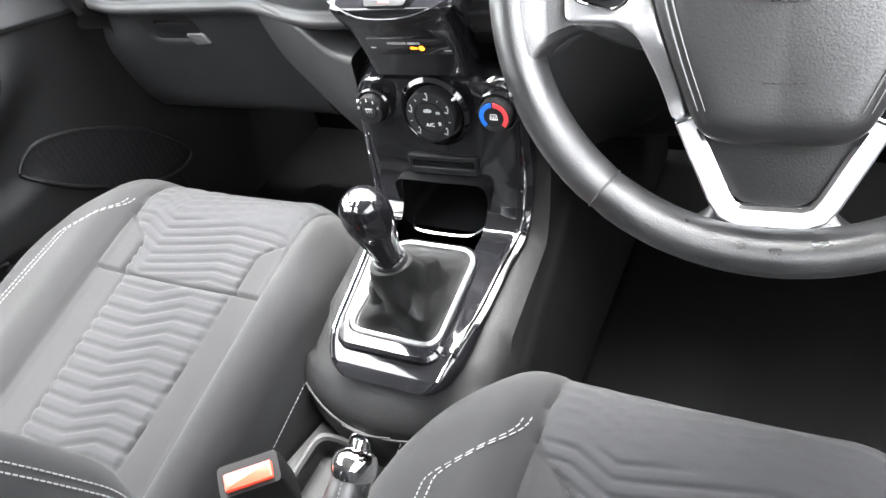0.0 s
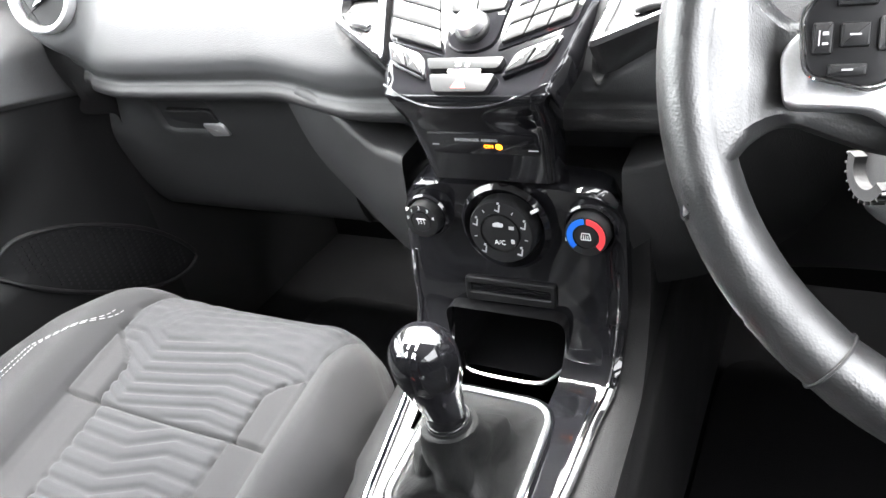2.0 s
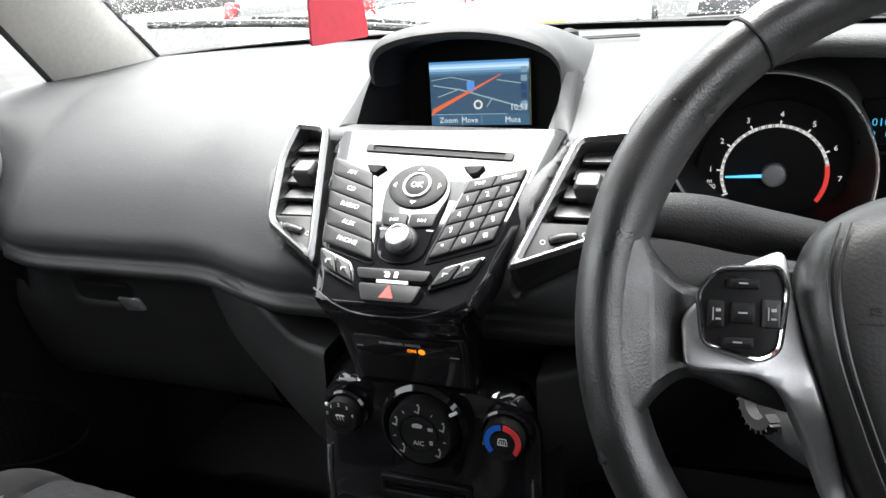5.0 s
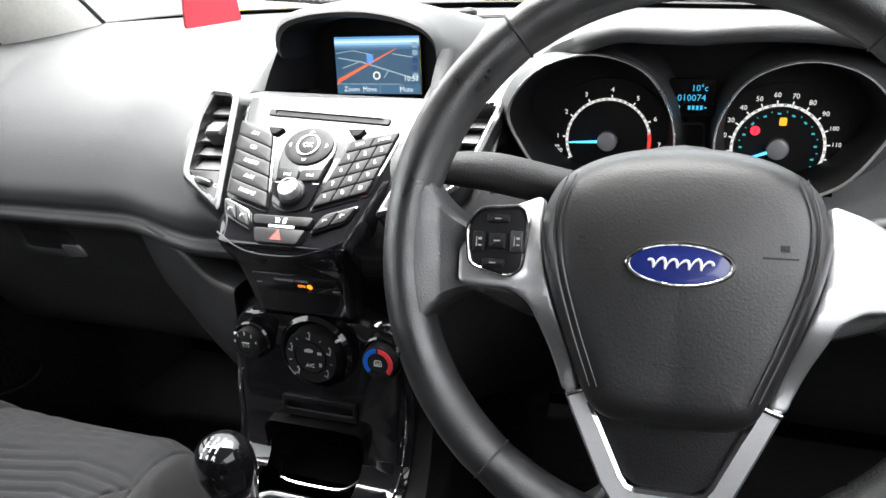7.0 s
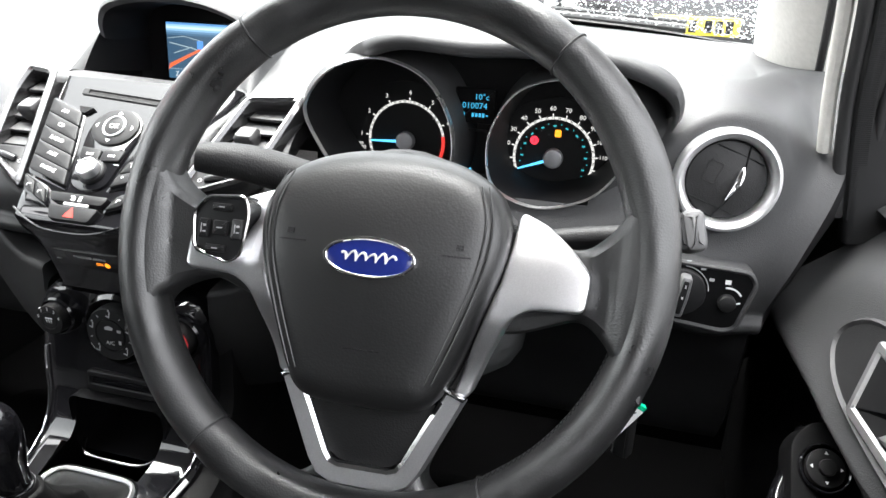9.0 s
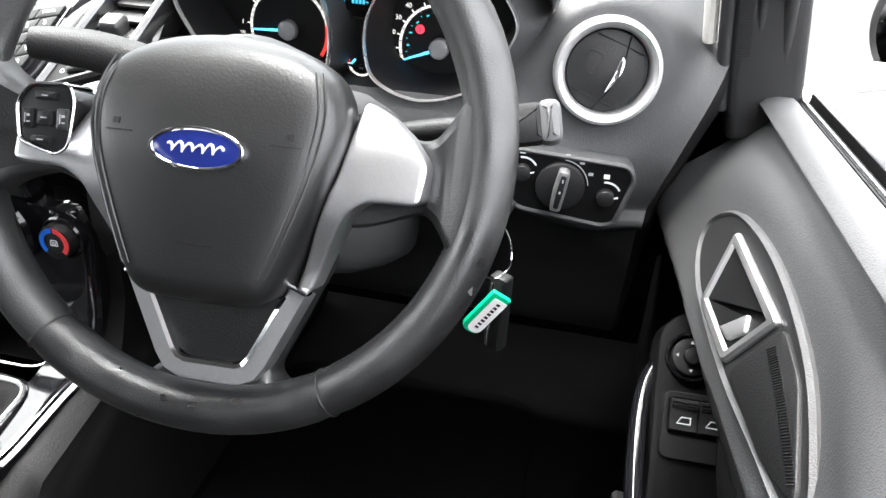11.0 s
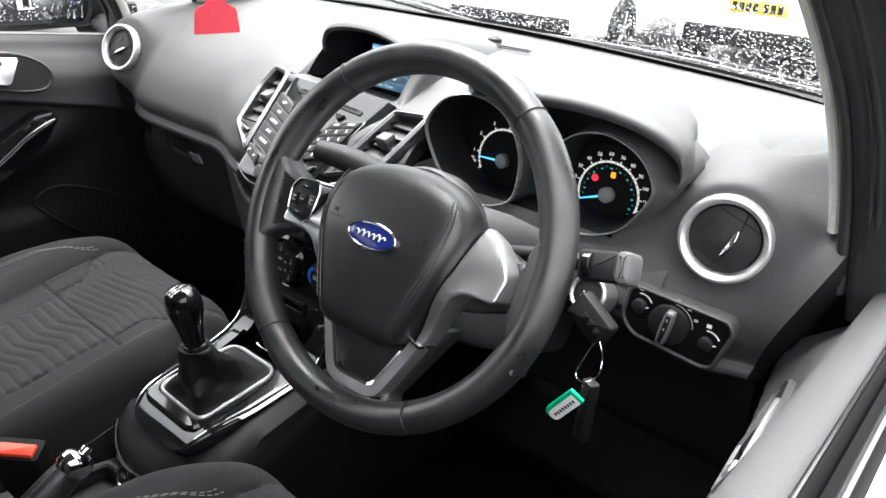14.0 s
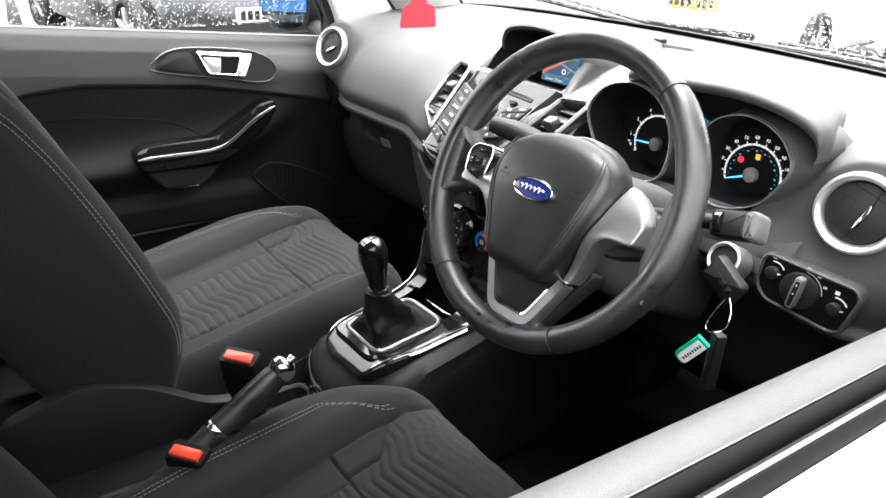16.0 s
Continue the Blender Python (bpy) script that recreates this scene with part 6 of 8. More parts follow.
def gauge(cx, cz, r, a0, a1, n, names, red_from, needle, fine):
    m = axes((cx, 0.3185, cz), (1, 0, 0), (0, 0.05, 1))
    g = thing("gauge", "black dial with white scale and blue pointer", "gauge", "dials")
    bm = bmesh.new()
    disc(bm, r * 1.5, -0.004, -0.001, m, 0.0, 48)
    part("dial_face", bm, BLACK, g)
    bm = bmesh.new()
    for i in range(n * fine + 1):
        a = a0 + (a1 - a0) * i / (n * fine)
        b = a + (a1 - a0) / (n * fine) - 1.6
        if i < n * fine and b <= red_from + 1:
            arc_band(bm, r - 0.0014, r + 0.0010, a + 1.6, b, 0, 0.0004, m, n=4)
        p = polar(r + (0.0012 if i % fine == 0 else -0.0002), a)
        if a <= red_from + 0.1:
            box(bm, (0.0012 if i % fine == 0 else 0.0006, 0.0056 if i % fine == 0 else 0.003, 0.0004), m @ pose(p.x, p.y, 0.0003, 0, 0, -a))
    tagged(part("scale", bm, LITW, g, "white scale"), kind="stuff")
    if red_from < a1:
        bm = bmesh.new()
        arc_band(bm, r - 0.0022, r + 0.0012, red_from, a1, 0, 0.0005, m, n=16)
        part("red_band", bm, LITR, g, "red band of the scale")
    for i, tx in enumerate(names):
        if tx:
            p = polar(r + 0.0088, a0 + (a1 - a0) * i / n)
            writing("numeral", tx, 0.0062 if len(tx) < 3 else 0.0054, m @ pose(p.x, p.y, 0.0004), LITW, g)
    a = radians(needle)
    bm = bmesh.new()
    tip, tail = polar(r - 0.003, needle), polar(0.008, needle)
    sweep(bm, [m @ Vector((*tail, 0.006)), m @ Vector((*tip, 0.005))], [0.0015, 0.0008], n=6)
    part("pointer", bm, ICE, g, "lit blue pointer")
    bm = bmesh.new()
    disc(bm, 0.0095, 0.0, 0.0085, m, 0.0025, 32, dome=0.001)
    part("hub", bm, material("hub_grey", (0.26, 0.26, 0.27), 0.3), g, "grey pointer hub")
    return g, m


tach, m = gauge(0.279, 0.8925, 0.0397, -116, 124, 8, list("012345678"), 79, -93, 4)
writing("unit", "rpm", 0.0058, m @ pose(-0.0515, -0.0065, 0.0004), LITW, tach)
writing("unit", "x1000", 0.0058, m @ pose(-0.0510, -0.0112, 0.0004), LITW, tach)
speedo, m = gauge(0.4298, 0.8895, 0.0388, -113, 121, 13, [str(10 * i) for i in range(14)], 121, -111, 2)
writing("unit", "mph", 0.0050, m @ pose(-0.0470, -0.0115, 0.0004), LITW, speedo)
bm = bmesh.new()
for i in range(11):
    p = polar(0.0310, -112 + 22 * i)
    box(bm, (0.0028, 0.0016, 0.0004), m @ pose(p.x, p.y, 0.0003, 0, 0, 112 - 22 * i if abs(i - 5) < 3 else 0))
    q = polar(0.0330, -101 + 22 * i)
    box(bm, (0.0007, 0.0016, 0.0004), m @ pose(q.x, q.y, 0.0003, 0, 0, 101 - 22 * i))
tagged(part("inner_scale", bm, CYAN, speedo, "small cyan inner scale"), kind="stuff")
bm = bmesh.new()
disc(bm, 0.0042, 0, 0.0006, m @ pose(-0.0198, 0.0155, 0), n=24)
lamp = part("brake_lamp", bm, lit("brake_red", (1.0, 0.03, 0.06), 1.6), speedo, "lit red brake lamp")
bm = bmesh.new()
box(bm, (0.0008, 0.004, 0.0003), m @ pose(-0.0198, 0.0155, 0.0008))
part("lamp_mark", bm, BLACK, lamp)
bm = bmesh.new()
plate(bm, rounded([(-0.003, -0.0035), (0.003, -0.0035), (0.003, 0.0035), (-0.003, 0.0035)], 0.001, 2), 0, 0.0006, m @ pose(0.0026, 0.0240, 0))
part("fuel_lamp", bm, lit("fuel_amber", (1.0, 0.35, 0.02), 1.5), speedo, "lit amber fuel lamp")
bm = bmesh.new()
p = axes((0.3545, 0.300, 0.938), (1, 0, 0), (0, 0.05, 1))
box(bm, (0.040, 0.034, 0.004), p, 0.002)
info = part("information_display", bm, DEEP, cluster, "black information display")
LCD = lit("lcd_blue", (0.06, 0.50, 0.80), 0.9)
writing("lcd_lettering", "10°c", 0.0078, p @ pose(0.006, 0.0085, 0.0022), LCD, info)
writing("lcd_lettering", "010074", 0.0082, p @ pose(-0.0005, 0.0, 0.0022), LCD, info)
bm = bmesh.new()
for i in range(5):
    box(bm, (0.0022, 0.0036 if i < 4 else 0.001, 0.0003), p @ pose(-0.002 + 0.0034 * i, -0.0085, 0.0022))
box(bm, (0.004, 0.004, 0.0003), p @ pose(-0.012, -0.0085, 0.0022))
tagged(part("fuel_bars", bm, LCD, info), kind="stuff")
bm = bmesh.new()
FG = axes((0.3560, 0.3065, 0.8715), (1, 0, 0), (0, 0.05, 1))
for i in range(6):
    arc_band(bm, 0.0112, 0.0132, -96 - 20 * i, -113 - 20 * i, 0, 0.0004, FG, n=4)
fuel = part("fuel_scale", bm, LITW, cluster, "small curved white fuel scale")
bm = bmesh.new()
arc_band(bm, 0.0112, 0.0132, -78, -93, 0, 0.0004, FG, n=4)
part("red_mark", bm, LITR, fuel)
bm = bmesh.new()
sweep(bm, [FG @ Vector((-0.0112, -0.0035, 0.002)), FG @ Vector((-0.0052, 0.0028, 0.002))], [0.0009, 0.0013], n=6)
part("fuel_pointer", bm, ICE, fuel, "lit blue fuel pointer")
bm = bmesh.new()
box(bm, (0.0026, 0.0034, 0.0005), FG @ pose(-0.0005, -0.0035, 0.0003))
box(bm, (0.0040, 0.0007, 0.0005), FG @ pose(0.0, -0.0058, 0.0003))
box(bm, (0.0006, 0.0034, 0.0005), FG @ pose(0.0018, -0.0038, 0.0003))
part("pump_mark", bm, GREYPRINT, fuel)
bm = bmesh.new()
frame_ring(bm, rounded([(-0.015, -0.026), (0.015, -0.026), (0.013, 0.020), (-0.013, 0.020)], 0.004, 3), rounded([(-0.013, -0.024), (0.013, -0.024), (0.011, 0.018), (-0.011, 0.018)], 0.003, 3), 0, 0.002, axes((0.3545, 0.302, 0.895), (1, 0, 0), (0, 0.05, 1)), 0.0005)
part("centre_trim", bm, DARK, cluster)

# hood over the dials
HOODC = [(0.172, 0.905), (0.186, 0.945), (0.215, 0.975), (0.245, 0.992), (0.285, 1.006), (0.32, 1.006), (0.356, 1.004), (0.40, 1.006), (0.44, 1.005), (0.480, 1.000), (0.513, 0.991), (0.533, 0.980), (0.540, 0.968), (0.541, 0.956), (0.539, 0.948)]
arch = spline([Vector(p) for p in HOODC], 6)
bm = bmesh.new()
rings = []
HOOD_TAPER = [(0.25, 1.0), (0.268, 0.995), (0.29, 0.96), (0.32, 0.89), (0.36, 0.80), (0.43, 0.68), (0.54, 0.52)]
for y, k, dz in ((0.318, 0.965, -0.016), (0.262, 0.965, -0.016), (0.253, 0.970, -0.013), (0.250, 0.982, -0.006), (0.254, 1.0, 0.0), (0.275, 1.0, 0.0015), (0.31, 1.0, 0.0), (0.36, 1.0, -0.005), (0.43, 1.0, -0.016), (0.54, 1.0, -0.036)):
    ring = []
    for p in arch:
        back = y + 0.062 * ramp(0.275, 0.205, p.x) * ramp(0.36, 0.30, y)
        grow = k * (1.0 if k < 1 else between(HOOD_TAPER, y))
        ring.append(Vector((0.366 + (p.x - 0.366) * grow, back, p.y + dz * ramp(0.90, 0.98, p.y) - (0.03 * ramp(0.27, 0.36, y) * ramp(0.985, 0.955, p.y) if k >= 1 else 0))))
    rings.append(ring)
loft(bm, rings, closed=False)
part("hood", bm, DASH, cluster, "charcoal hood over the dials", smooth=60)
bm = bmesh.new()
loft(bm, [[Vector((x, y, z)) for x in np.linspace(0.18, 0.54, 9)] for y, z in ((0.32, 0.857), (0.268, 0.855), (0.252, 0.84), (0.245, 0.80))], closed=False)
part("apron", bm, DASH, cluster, "charcoal apron below the dials")

# light switch panel
lights = thing("light_switch_panel", "black headlamp switch panel set in the dashboard", "switch panel")
LP = axes((0.566, 0.2415, 0.802), (1, 0.08, 0), (0, 0.05, 1))
out = turned(rounded([(-0.055, 0.030), (0.052, 0.022), (0.058, 0.012), (0.046, -0.031), (0.036, -0.034), (-0.045, -0.024), (-0.058, -0.008)], 0.010, 4))
out = [p * 0.94 for p in out]
bm = bmesh.new()
frame_ring(bm, inset(out, -0.0045), out, -0.02, 0.0020, LP, 0.0018)
part("surround", bm, DASH, lights, "charcoal surround of the switch panel")
bm = bmesh.new()
plate(bm, out, -0.01, -0.0005, LP)
part("face", bm, DEEP, lights)
bm = bmesh.new()
disc(bm, 0.0215, -0.001, 0.006, LP @ pose(-0.006, 0.0005, 0), 0.002, 40)
sw = part("rotary_switch", bm, BUTTON, lights)
bm = bmesh.new()
plate(bm, rounded([(-0.0045, -0.019), (0.0045, -0.019), (0.0055, 0.0), (0.0045, 0.019), (-0.0045, 0.019), (-0.0055, 0.0)], 0.003, 3), 0.004, 0.017, LP @ pose(-0.006, 0.0005, 0, 0, 0, -8), 0.002)
bar = part("switch_bar", bm, material("bar_grey", (0.16, 0.16, 0.163), 0.35, metal=0.4), sw, "grey grip bar of the switch")
bm = bmesh.new()
plate(bm, rounded([(-0.0022, -0.0155), (0.0022, -0.0155), (0.0028, 0.0), (0.0022, 0.0155), (-0.0022, 0.0155), (-0.0028, 0.0)], 0.0015, 3), 0.0165, 0.0176, LP @ pose(-0.006, 0.0005, 0, 0, 0, -8), 0.0004)
part("bar_inlay", bm, BLACK, bar)
bm = bmesh.new()
arc_band(bm, 0.0235, 0.0242, 5, 85, 0, 0.0006, LP @ pose(-0.006, 0.0005, 0))
for a in (8, 36, 62):
    q = polar(0.0285, a)
    box(bm, (0.0042, 0.0026, 0.0004), LP @ pose(-0.006 + q.x, q.y, 0.0002))
box(bm, (0.0012, 0.003, 0.0004), LP @ pose(-0.0045, 0.011, 0.0178))
box(bm, (0.0016, 0.0022, 0.0004), LP @ pose(-0.006, 0.0005, 0.0178))
tagged(part("print", bm, GREYPRINT, sw), kind="stuff")
for x, y in ((0.034, -0.006), (-0.040, 0.010)):
    bm = bmesh.new()
    disc(bm, 0.0075, -0.001, 0.007, LP @ pose(x, y, 0), 0.0015, 24)
    d = part("dimmer_wheel", bm, DARK, lights)
    bm = bmesh.new()
    box(bm, (0.0055, 0.0012, 0.0006), LP @ pose(x + 0.008, y + 0.001, 0.0045, 0, 0, 15))
    arc_band(bm, 0.0125, 0.0140, -10, 60, 0, 0.0006, LP @ pose(x, y, 0))
    box(bm, (0.005, 0.004, 0.0004), LP @ pose(x - 0.001, y + 0.0185, 0.0002))
    part("print", bm, WHITE, d)

# ignition lock, key and tags
key_set = thing("car_key", "black car key in the lock with green tag", "key")
LOCK = axes((0.478, 0.214, 0.815), (1, 0, 0.0), (0, 0.42, 0.9))
bm = bmesh.new()
frame_ring(bm, circle(0.021, 32), circle(0.0165, 32), -0.03, 0.006, LOCK, 0.002)
part("lock_ring", bm, SATIN, column, "silver ignition lock ring")
bm = bmesh.new()
disc(bm, 0.0165, -0.02, 0.003, LOCK, 0.001, 28)
part("lock_face", bm, BLACK, column)
FOB = axes((0.499, 0.186, 0.804), (0.85, -0.22, -0.44), (0.30, 0.10, 0.95))
bm = bmesh.new()
box(bm, (0.052, 0.034, 0.014), FOB, 0.006)
fob = part("fob", bm, DARK, key_set, "black remote key fob")
bm = bmesh.new()
for i in range(3):
    box(bm, (0.0075, 0.009, 0.0012), FOB @ pose(-0.004 + 0.010 * i, 0.0, 0.0072), 0.0006)
part("fob_button", bm, BUTTON, fob)
bm = bmesh.new()
box(bm, (0.02, 0.008, 0.003), axes((0.480, 0.205, 0.812), (0.78, -0.50, -0.36), (0.3, 0.1, 0.95)))
part("blade", bm, CHROME, key_set)
bm = bmesh.new()
sweep(bm, spline([(0.523, 0.162, 0.798), (0.531, 0.158, 0.784), (0.533, 0.150, 0.768), (0.523, 0.142, 0.760), (0.512, 0.145, 0.762), (0.514, 0.155, 0.780), (0.519, 0.162, 0.795)], 4), 0.0009, n=6)
part("key_ring", bm, CHROME, key_set, "bent steel wire ring")
TAG = axes((0.5215, 0.110, 0.7475), (0.762, 0.275, -0.573), (0.57, 0.11, 0.81))
bm = bmesh.new()
plate(bm, rounded([(-0.0085, -0.021), (0.0085, -0.021), (0.0085, 0.021), (-0.0085, 0.021)], [0.008, 0.008, 0.001, 0.001], 4), -0.002, 0.002, TAG, 0.0008)
tag = part("tag", bm, material("tag_green", (0.0, 0.42, 0.20), 0.35), key_set, "green plastic key tag")
bm = bmesh.new()
plate(bm, rounded([(-0.0045, -0.019), (0.008, -0.019), (0.008, 0.017), (-0.0045, 0.017)], [0.006, 0.007, 0.001, 0.001], 4), 0.002, 0.0024, TAG)
part("tag_card", bm, WHITE, tag, "white paper insert")
bm = bmesh.new()
for i in range(8):
    box(bm, (0.0032, 0.0022, 0.0002), TAG @ pose(0.002, -0.013 + 0.0037 * i, 0.0026))
tagged(part("tag_print", bm, BLACK, tag), kind="stuff")
SPARE = axes((0.5265, 0.150, 0.722), (0.9, -0.42, 0.0), (-0.10, 0.06, 0.95))
bm = bmesh.new()
box(bm, (0.017, 0.072, 0.011), SPARE, 0.003)
spare = part("spare_fob", bm, DARK, key_set, "black folded spare key")
bm = bmesh.new()
sweep(bm, [SPARE @ Vector((-0.004, 0.030, 0.006)), SPARE @ Vector((-0.004, -0.033, 0.006))], 0.0011, n=6)
part("spare_blade", bm, CHROME, spare)


# ---- doors ----
def sill(y):
    return 0.934 - 0.077 * y


RIDGE = [(-0.85, 0.80), (-0.42, 0.812), (-0.34, 0.835), (-0.24, 0.843), (0.0, 0.822), (0.21, 0.785), (0.40, 0.75)]


def door_skin(y, z, driver=False):
    """How far from the car's middle the door's inner face lies."""
    h = sill(y) - z
    x = between([(-0.01, 0.735), (0.0, 0.727), (0.012, 0.7185), (0.04, 0.707), (0.09, 0.699), (0.16, 0.697), (0.40, 0.695), (0.70, 0.69)], h)
    if driver:
        x += between([(0.0, 0.011), (0.012, 0.0100), (0.04, 0.001), (0.075, -0.012), (0.11, -0.014), (0.16, -0.005), (0.2, 0.0)], h)
    r = between(RIDGE, y)
    x += 0.016 * ramp(r + 0.006, r - 0.006, z)
    arm = between([(-0.85, 0.66), (-0.2, 0.672), (0.03, 0.69), (0.17, 0.75), (0.25, 0.77)], y)
    x -= 0.09 * max(0.0, y + 0.02) * ramp(0.02, 0.08, h)
    x -= (0.022 if driver else 0.036) * math.exp(-((z - arm + 0.015) / 0.042) ** 2) * ramp(0.26, 0.10, y) * ramp(-0.95, -0.5, y)
    x -= 0.020 * ramp(0.60, 0.56, z) * ramp(0.20, 0.05, y)
    x += 0.018 * ramp(0.512, 0.503, z) * ramp(0.05, -0.02, y)
    if driver:
        x += 0.045 * ramp(0.815, 0.785, z) * ramp(-0.15, -0.05, y)
        r = math.hypot((y - 0.04) / 0.185, (z - 0.866) / 0.060)
        x += (0.707 - 0.06 * y + 0.33 * (z - 0.87) - x) * (1 - ramp(0.75, 1.5, r))
    return x


def make_door(s, low=0.0, inward=0.0, ahead=0.0, cap=0.0):
    label = "passenger door with dark trim and chrome pull" if s < 0 else "driver door with window down and switch panel"
    d = thing("door_1" if s < 0 else "door_2", "dark plastic " + label, "car door", "front doors", "structure", pose(-s * inward, ahead, -low))
    k = -s  # along the door: forward is +u on the passenger's side

    def D(u, v, w=0.0):
        return Vector((s * (door_skin(u, v, s > 0) - w), u, v))

    bm = bmesh.new()
    ys = np.linspace(-0.86, 0.345 - ahead, 150)
    rows = []
    for y in ys:
        top, ridge = sill(y) + 0.004 + cap, between(RIDGE, y)
        zs = list(np.linspace(top, ridge + 0.007, 30)) + list(np.linspace(ridge + 0.005, ridge - 0.007, 7)) + list(np.linspace(ridge - 0.011, 0.30, 76))
        rows.append([bm.verts.new((s * door_skin(y, z, s > 0), y, z)) for z in zs])
    for a, b in zip(rows, rows[1:]):
        for i in range(len(a) - 1):
            # faces under the ridge take the near-black tone as painted shade
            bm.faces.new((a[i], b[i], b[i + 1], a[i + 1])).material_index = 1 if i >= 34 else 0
    part("trim_panel", bm, [DASH, DOOR_SHADED], d, "charcoal grained trim panel", smooth=70)

    # sill cap, rubber and painted outer skin
    def strip(name, sect, mat, label=""):
        bm = bmesh.new()
        rings = [[Vector((s * x, y, sill(y) + z + cap - (0.03 if s < 0 and x > 0.7865 else 0))) for x, z in sect] for y in np.linspace(-0.87, 0.35 - ahead, 12)]
        loft(bm, rings, closed=False)
        return part(name, bm, mat, d, label, smooth=50)
    strip("sill_cap", [(0.726, 0.0), (0.731, 0.005), (0.740, 0.0075), (0.752, 0.0075), (0.757, 0.004), (0.757, -0.02)] if s > 0 else [(0.726, 0.0), (0.729, 0.0025), (0.733, 0.002), (0.742, -0.004), (0.757, -0.014), (0.757, -0.03)], DASH)
    strip("window_seal", [(0.757, -0.01), (0.758, 0.006), (0.762, 0.008), (0.767, 0.004), (0.768, -0.006), (0.774, -0.006), (0.775, 0.006), (0.782, 0.007), (0.786, 0.0), (0.787, -0.02)] if s > 0 else [(0.757, -0.03), (0.758, -0.012), (0.768, -0.014), (0.786, -0.02), (0.787, -0.04)], DEEP, "black rubber window seal")
    if s > 0:
        strip("seal_strip", [(0.7575, 0.0045), (0.7590, 0.0078), (0.7605, 0.0082)], VENTRIM)
        strip("seal_strip", [(0.7760, 0.0062), (0.7785, 0.0082), (0.7810, 0.0074)], VENTRIM)
    strip("outer_skin", [(0.787, -0.004), (0.795, -0.006), (0.815, -0.03), (0.835, -0.12), (0.845, -0.3), (0.83, -0.60), (0.80, -0.66), (0.69, -0.66)], PAINT_W, "white painted outer skin wet with rain")

    m = axes((-0.6955, 0, 0.87), (k * 0.09, k, 0), (-0.17, 0, 1)) if s < 0 else axes((0.7055, 0, 0.87), (-k * 0.06, k, 0), (0.33, 0, 1))

    def P(pts, r=0.006, n=4):
        return turned(rounded(turned([(k * y, (z - 0.87)) for y, z in pts]), r, n))

    def smooth(pts):
        return turned(spline([Vector((k * y, z - 0.87)) for y, z in pts], 4, closed=True))
    if s > 0:
        bowl = smooth([(-0.150, 0.862), (-0.125, 0.879), (-0.07, 0.899), (0.0, 0.907), (0.07, 0.904), (0.13, 0.890), (0.160, 0.864), (0.150, 0.841), (0.10, 0.828), (0.0, 0.831), (-0.08, 0.842), (-0.135, 0.850)])
    else:
        bowl = smooth([(-0.112, 0.866), (-0.098, 0.884), (-0.070, 0.902), (-0.03, 0.909), (0.04, 0.906), (0.11, 0.897), (0.152, 0.878), (0.168, 0.853), (0.156, 0.829), (0.12, 0.823), (0.03, 0.838), (-0.07, 0.853)])
    bm = bmesh.new()
    frame_ring(bm, bowl, inset(bowl, 0.005), -0.02, 0.0040, m, 0.0025)
    part("bowl_rim", bm, DASH, d)
    bm = bmesh.new()
    plate(bm, inset(bowl, 0.005), -0.02, 0.0015, m)
    part("bowl_face", bm, DASH_SHADED, d)
    if s > 0:
        q = P([(-0.020, 0.893), (0.102, 0.887), (0.083, 0.831), (0.003, 0.838)], 0.006)
        inn = P([(-0.006, 0.884), (0.084, 0.879), (0.071, 0.8405), (0.011, 0.846)], 0.004)
    else:
        q = P([(-0.011, 0.899), (0.115, 0.887), (0.092, 0.838), (0.011, 0.849)], 0.008)
        inn = P([(0.000, 0.890), (0.083, 0.882), (0.072, 0.846), (0.018, 0.854)], 0.005)
    bm = bmesh.new()
    if s > 0:
        inn = inset(q, 0.0085)
    frame_ring(bm, q, inn, -0.012, 0.011 if s < 0 else 0.0055, m, 0.002)
    part("pull_bezel", bm, CHROME if s < 0 else SATIN, d, "bright silver pull bezel")
    bm = bmesh.new()
    plate(bm, inn, -0.02, 0.0032, m)
    part("pull_well", bm, BLACK, d)
    bm = bmesh.new()
    plate(bm, P([(0.004, 0.887), (0.044, 0.883), (0.040, 0.852), (0.020, 0.855)], 0.004) if s < 0 else P([(0.002, 0.866), (0.012, 0.874), (0.034, 0.845), (0.014, 0.849)], 0.003), 0.002, 0.006, m, 0.0015)
    part("pull_lever", bm, SATIN, d, "satin silver door pull")
    bm = bmesh.new()
    plate(bm, P([(-0.132, 0.863), (-0.070, 0.891), (-0.026, 0.895), (-0.008, 0.841), (-0.09, 0.848)] if s > 0 else [(-0.100, 0.867), (-0.064, 0.895), (-0.022, 0.900), (-0.002, 0.849)], 0.010), 0.0, 0.0045, m, 0.0015)
    tweeter = part("speaker_cover", bm, DARK, d, "fine ribbed speaker cover")
    if s > 0:
        bm = bmesh.new()
        for i in range(48):
            f = i / 47
            a, b = Vector((k * (-0.122 + 0.088 * f), -0.002 + 0.023 * f - 0.006 * f * f, 0.0048)), Vector((k * (-0.118 + 0.089 * f), -0.007 + 0.020 * f - 0.005 * f * f, 0.0048))
            sweep(bm, [m @ a, m @ b], 0.0005, n=4)
        tagged(part("speaker_rib", bm, BUTTON, tweeter), kind="stuff")

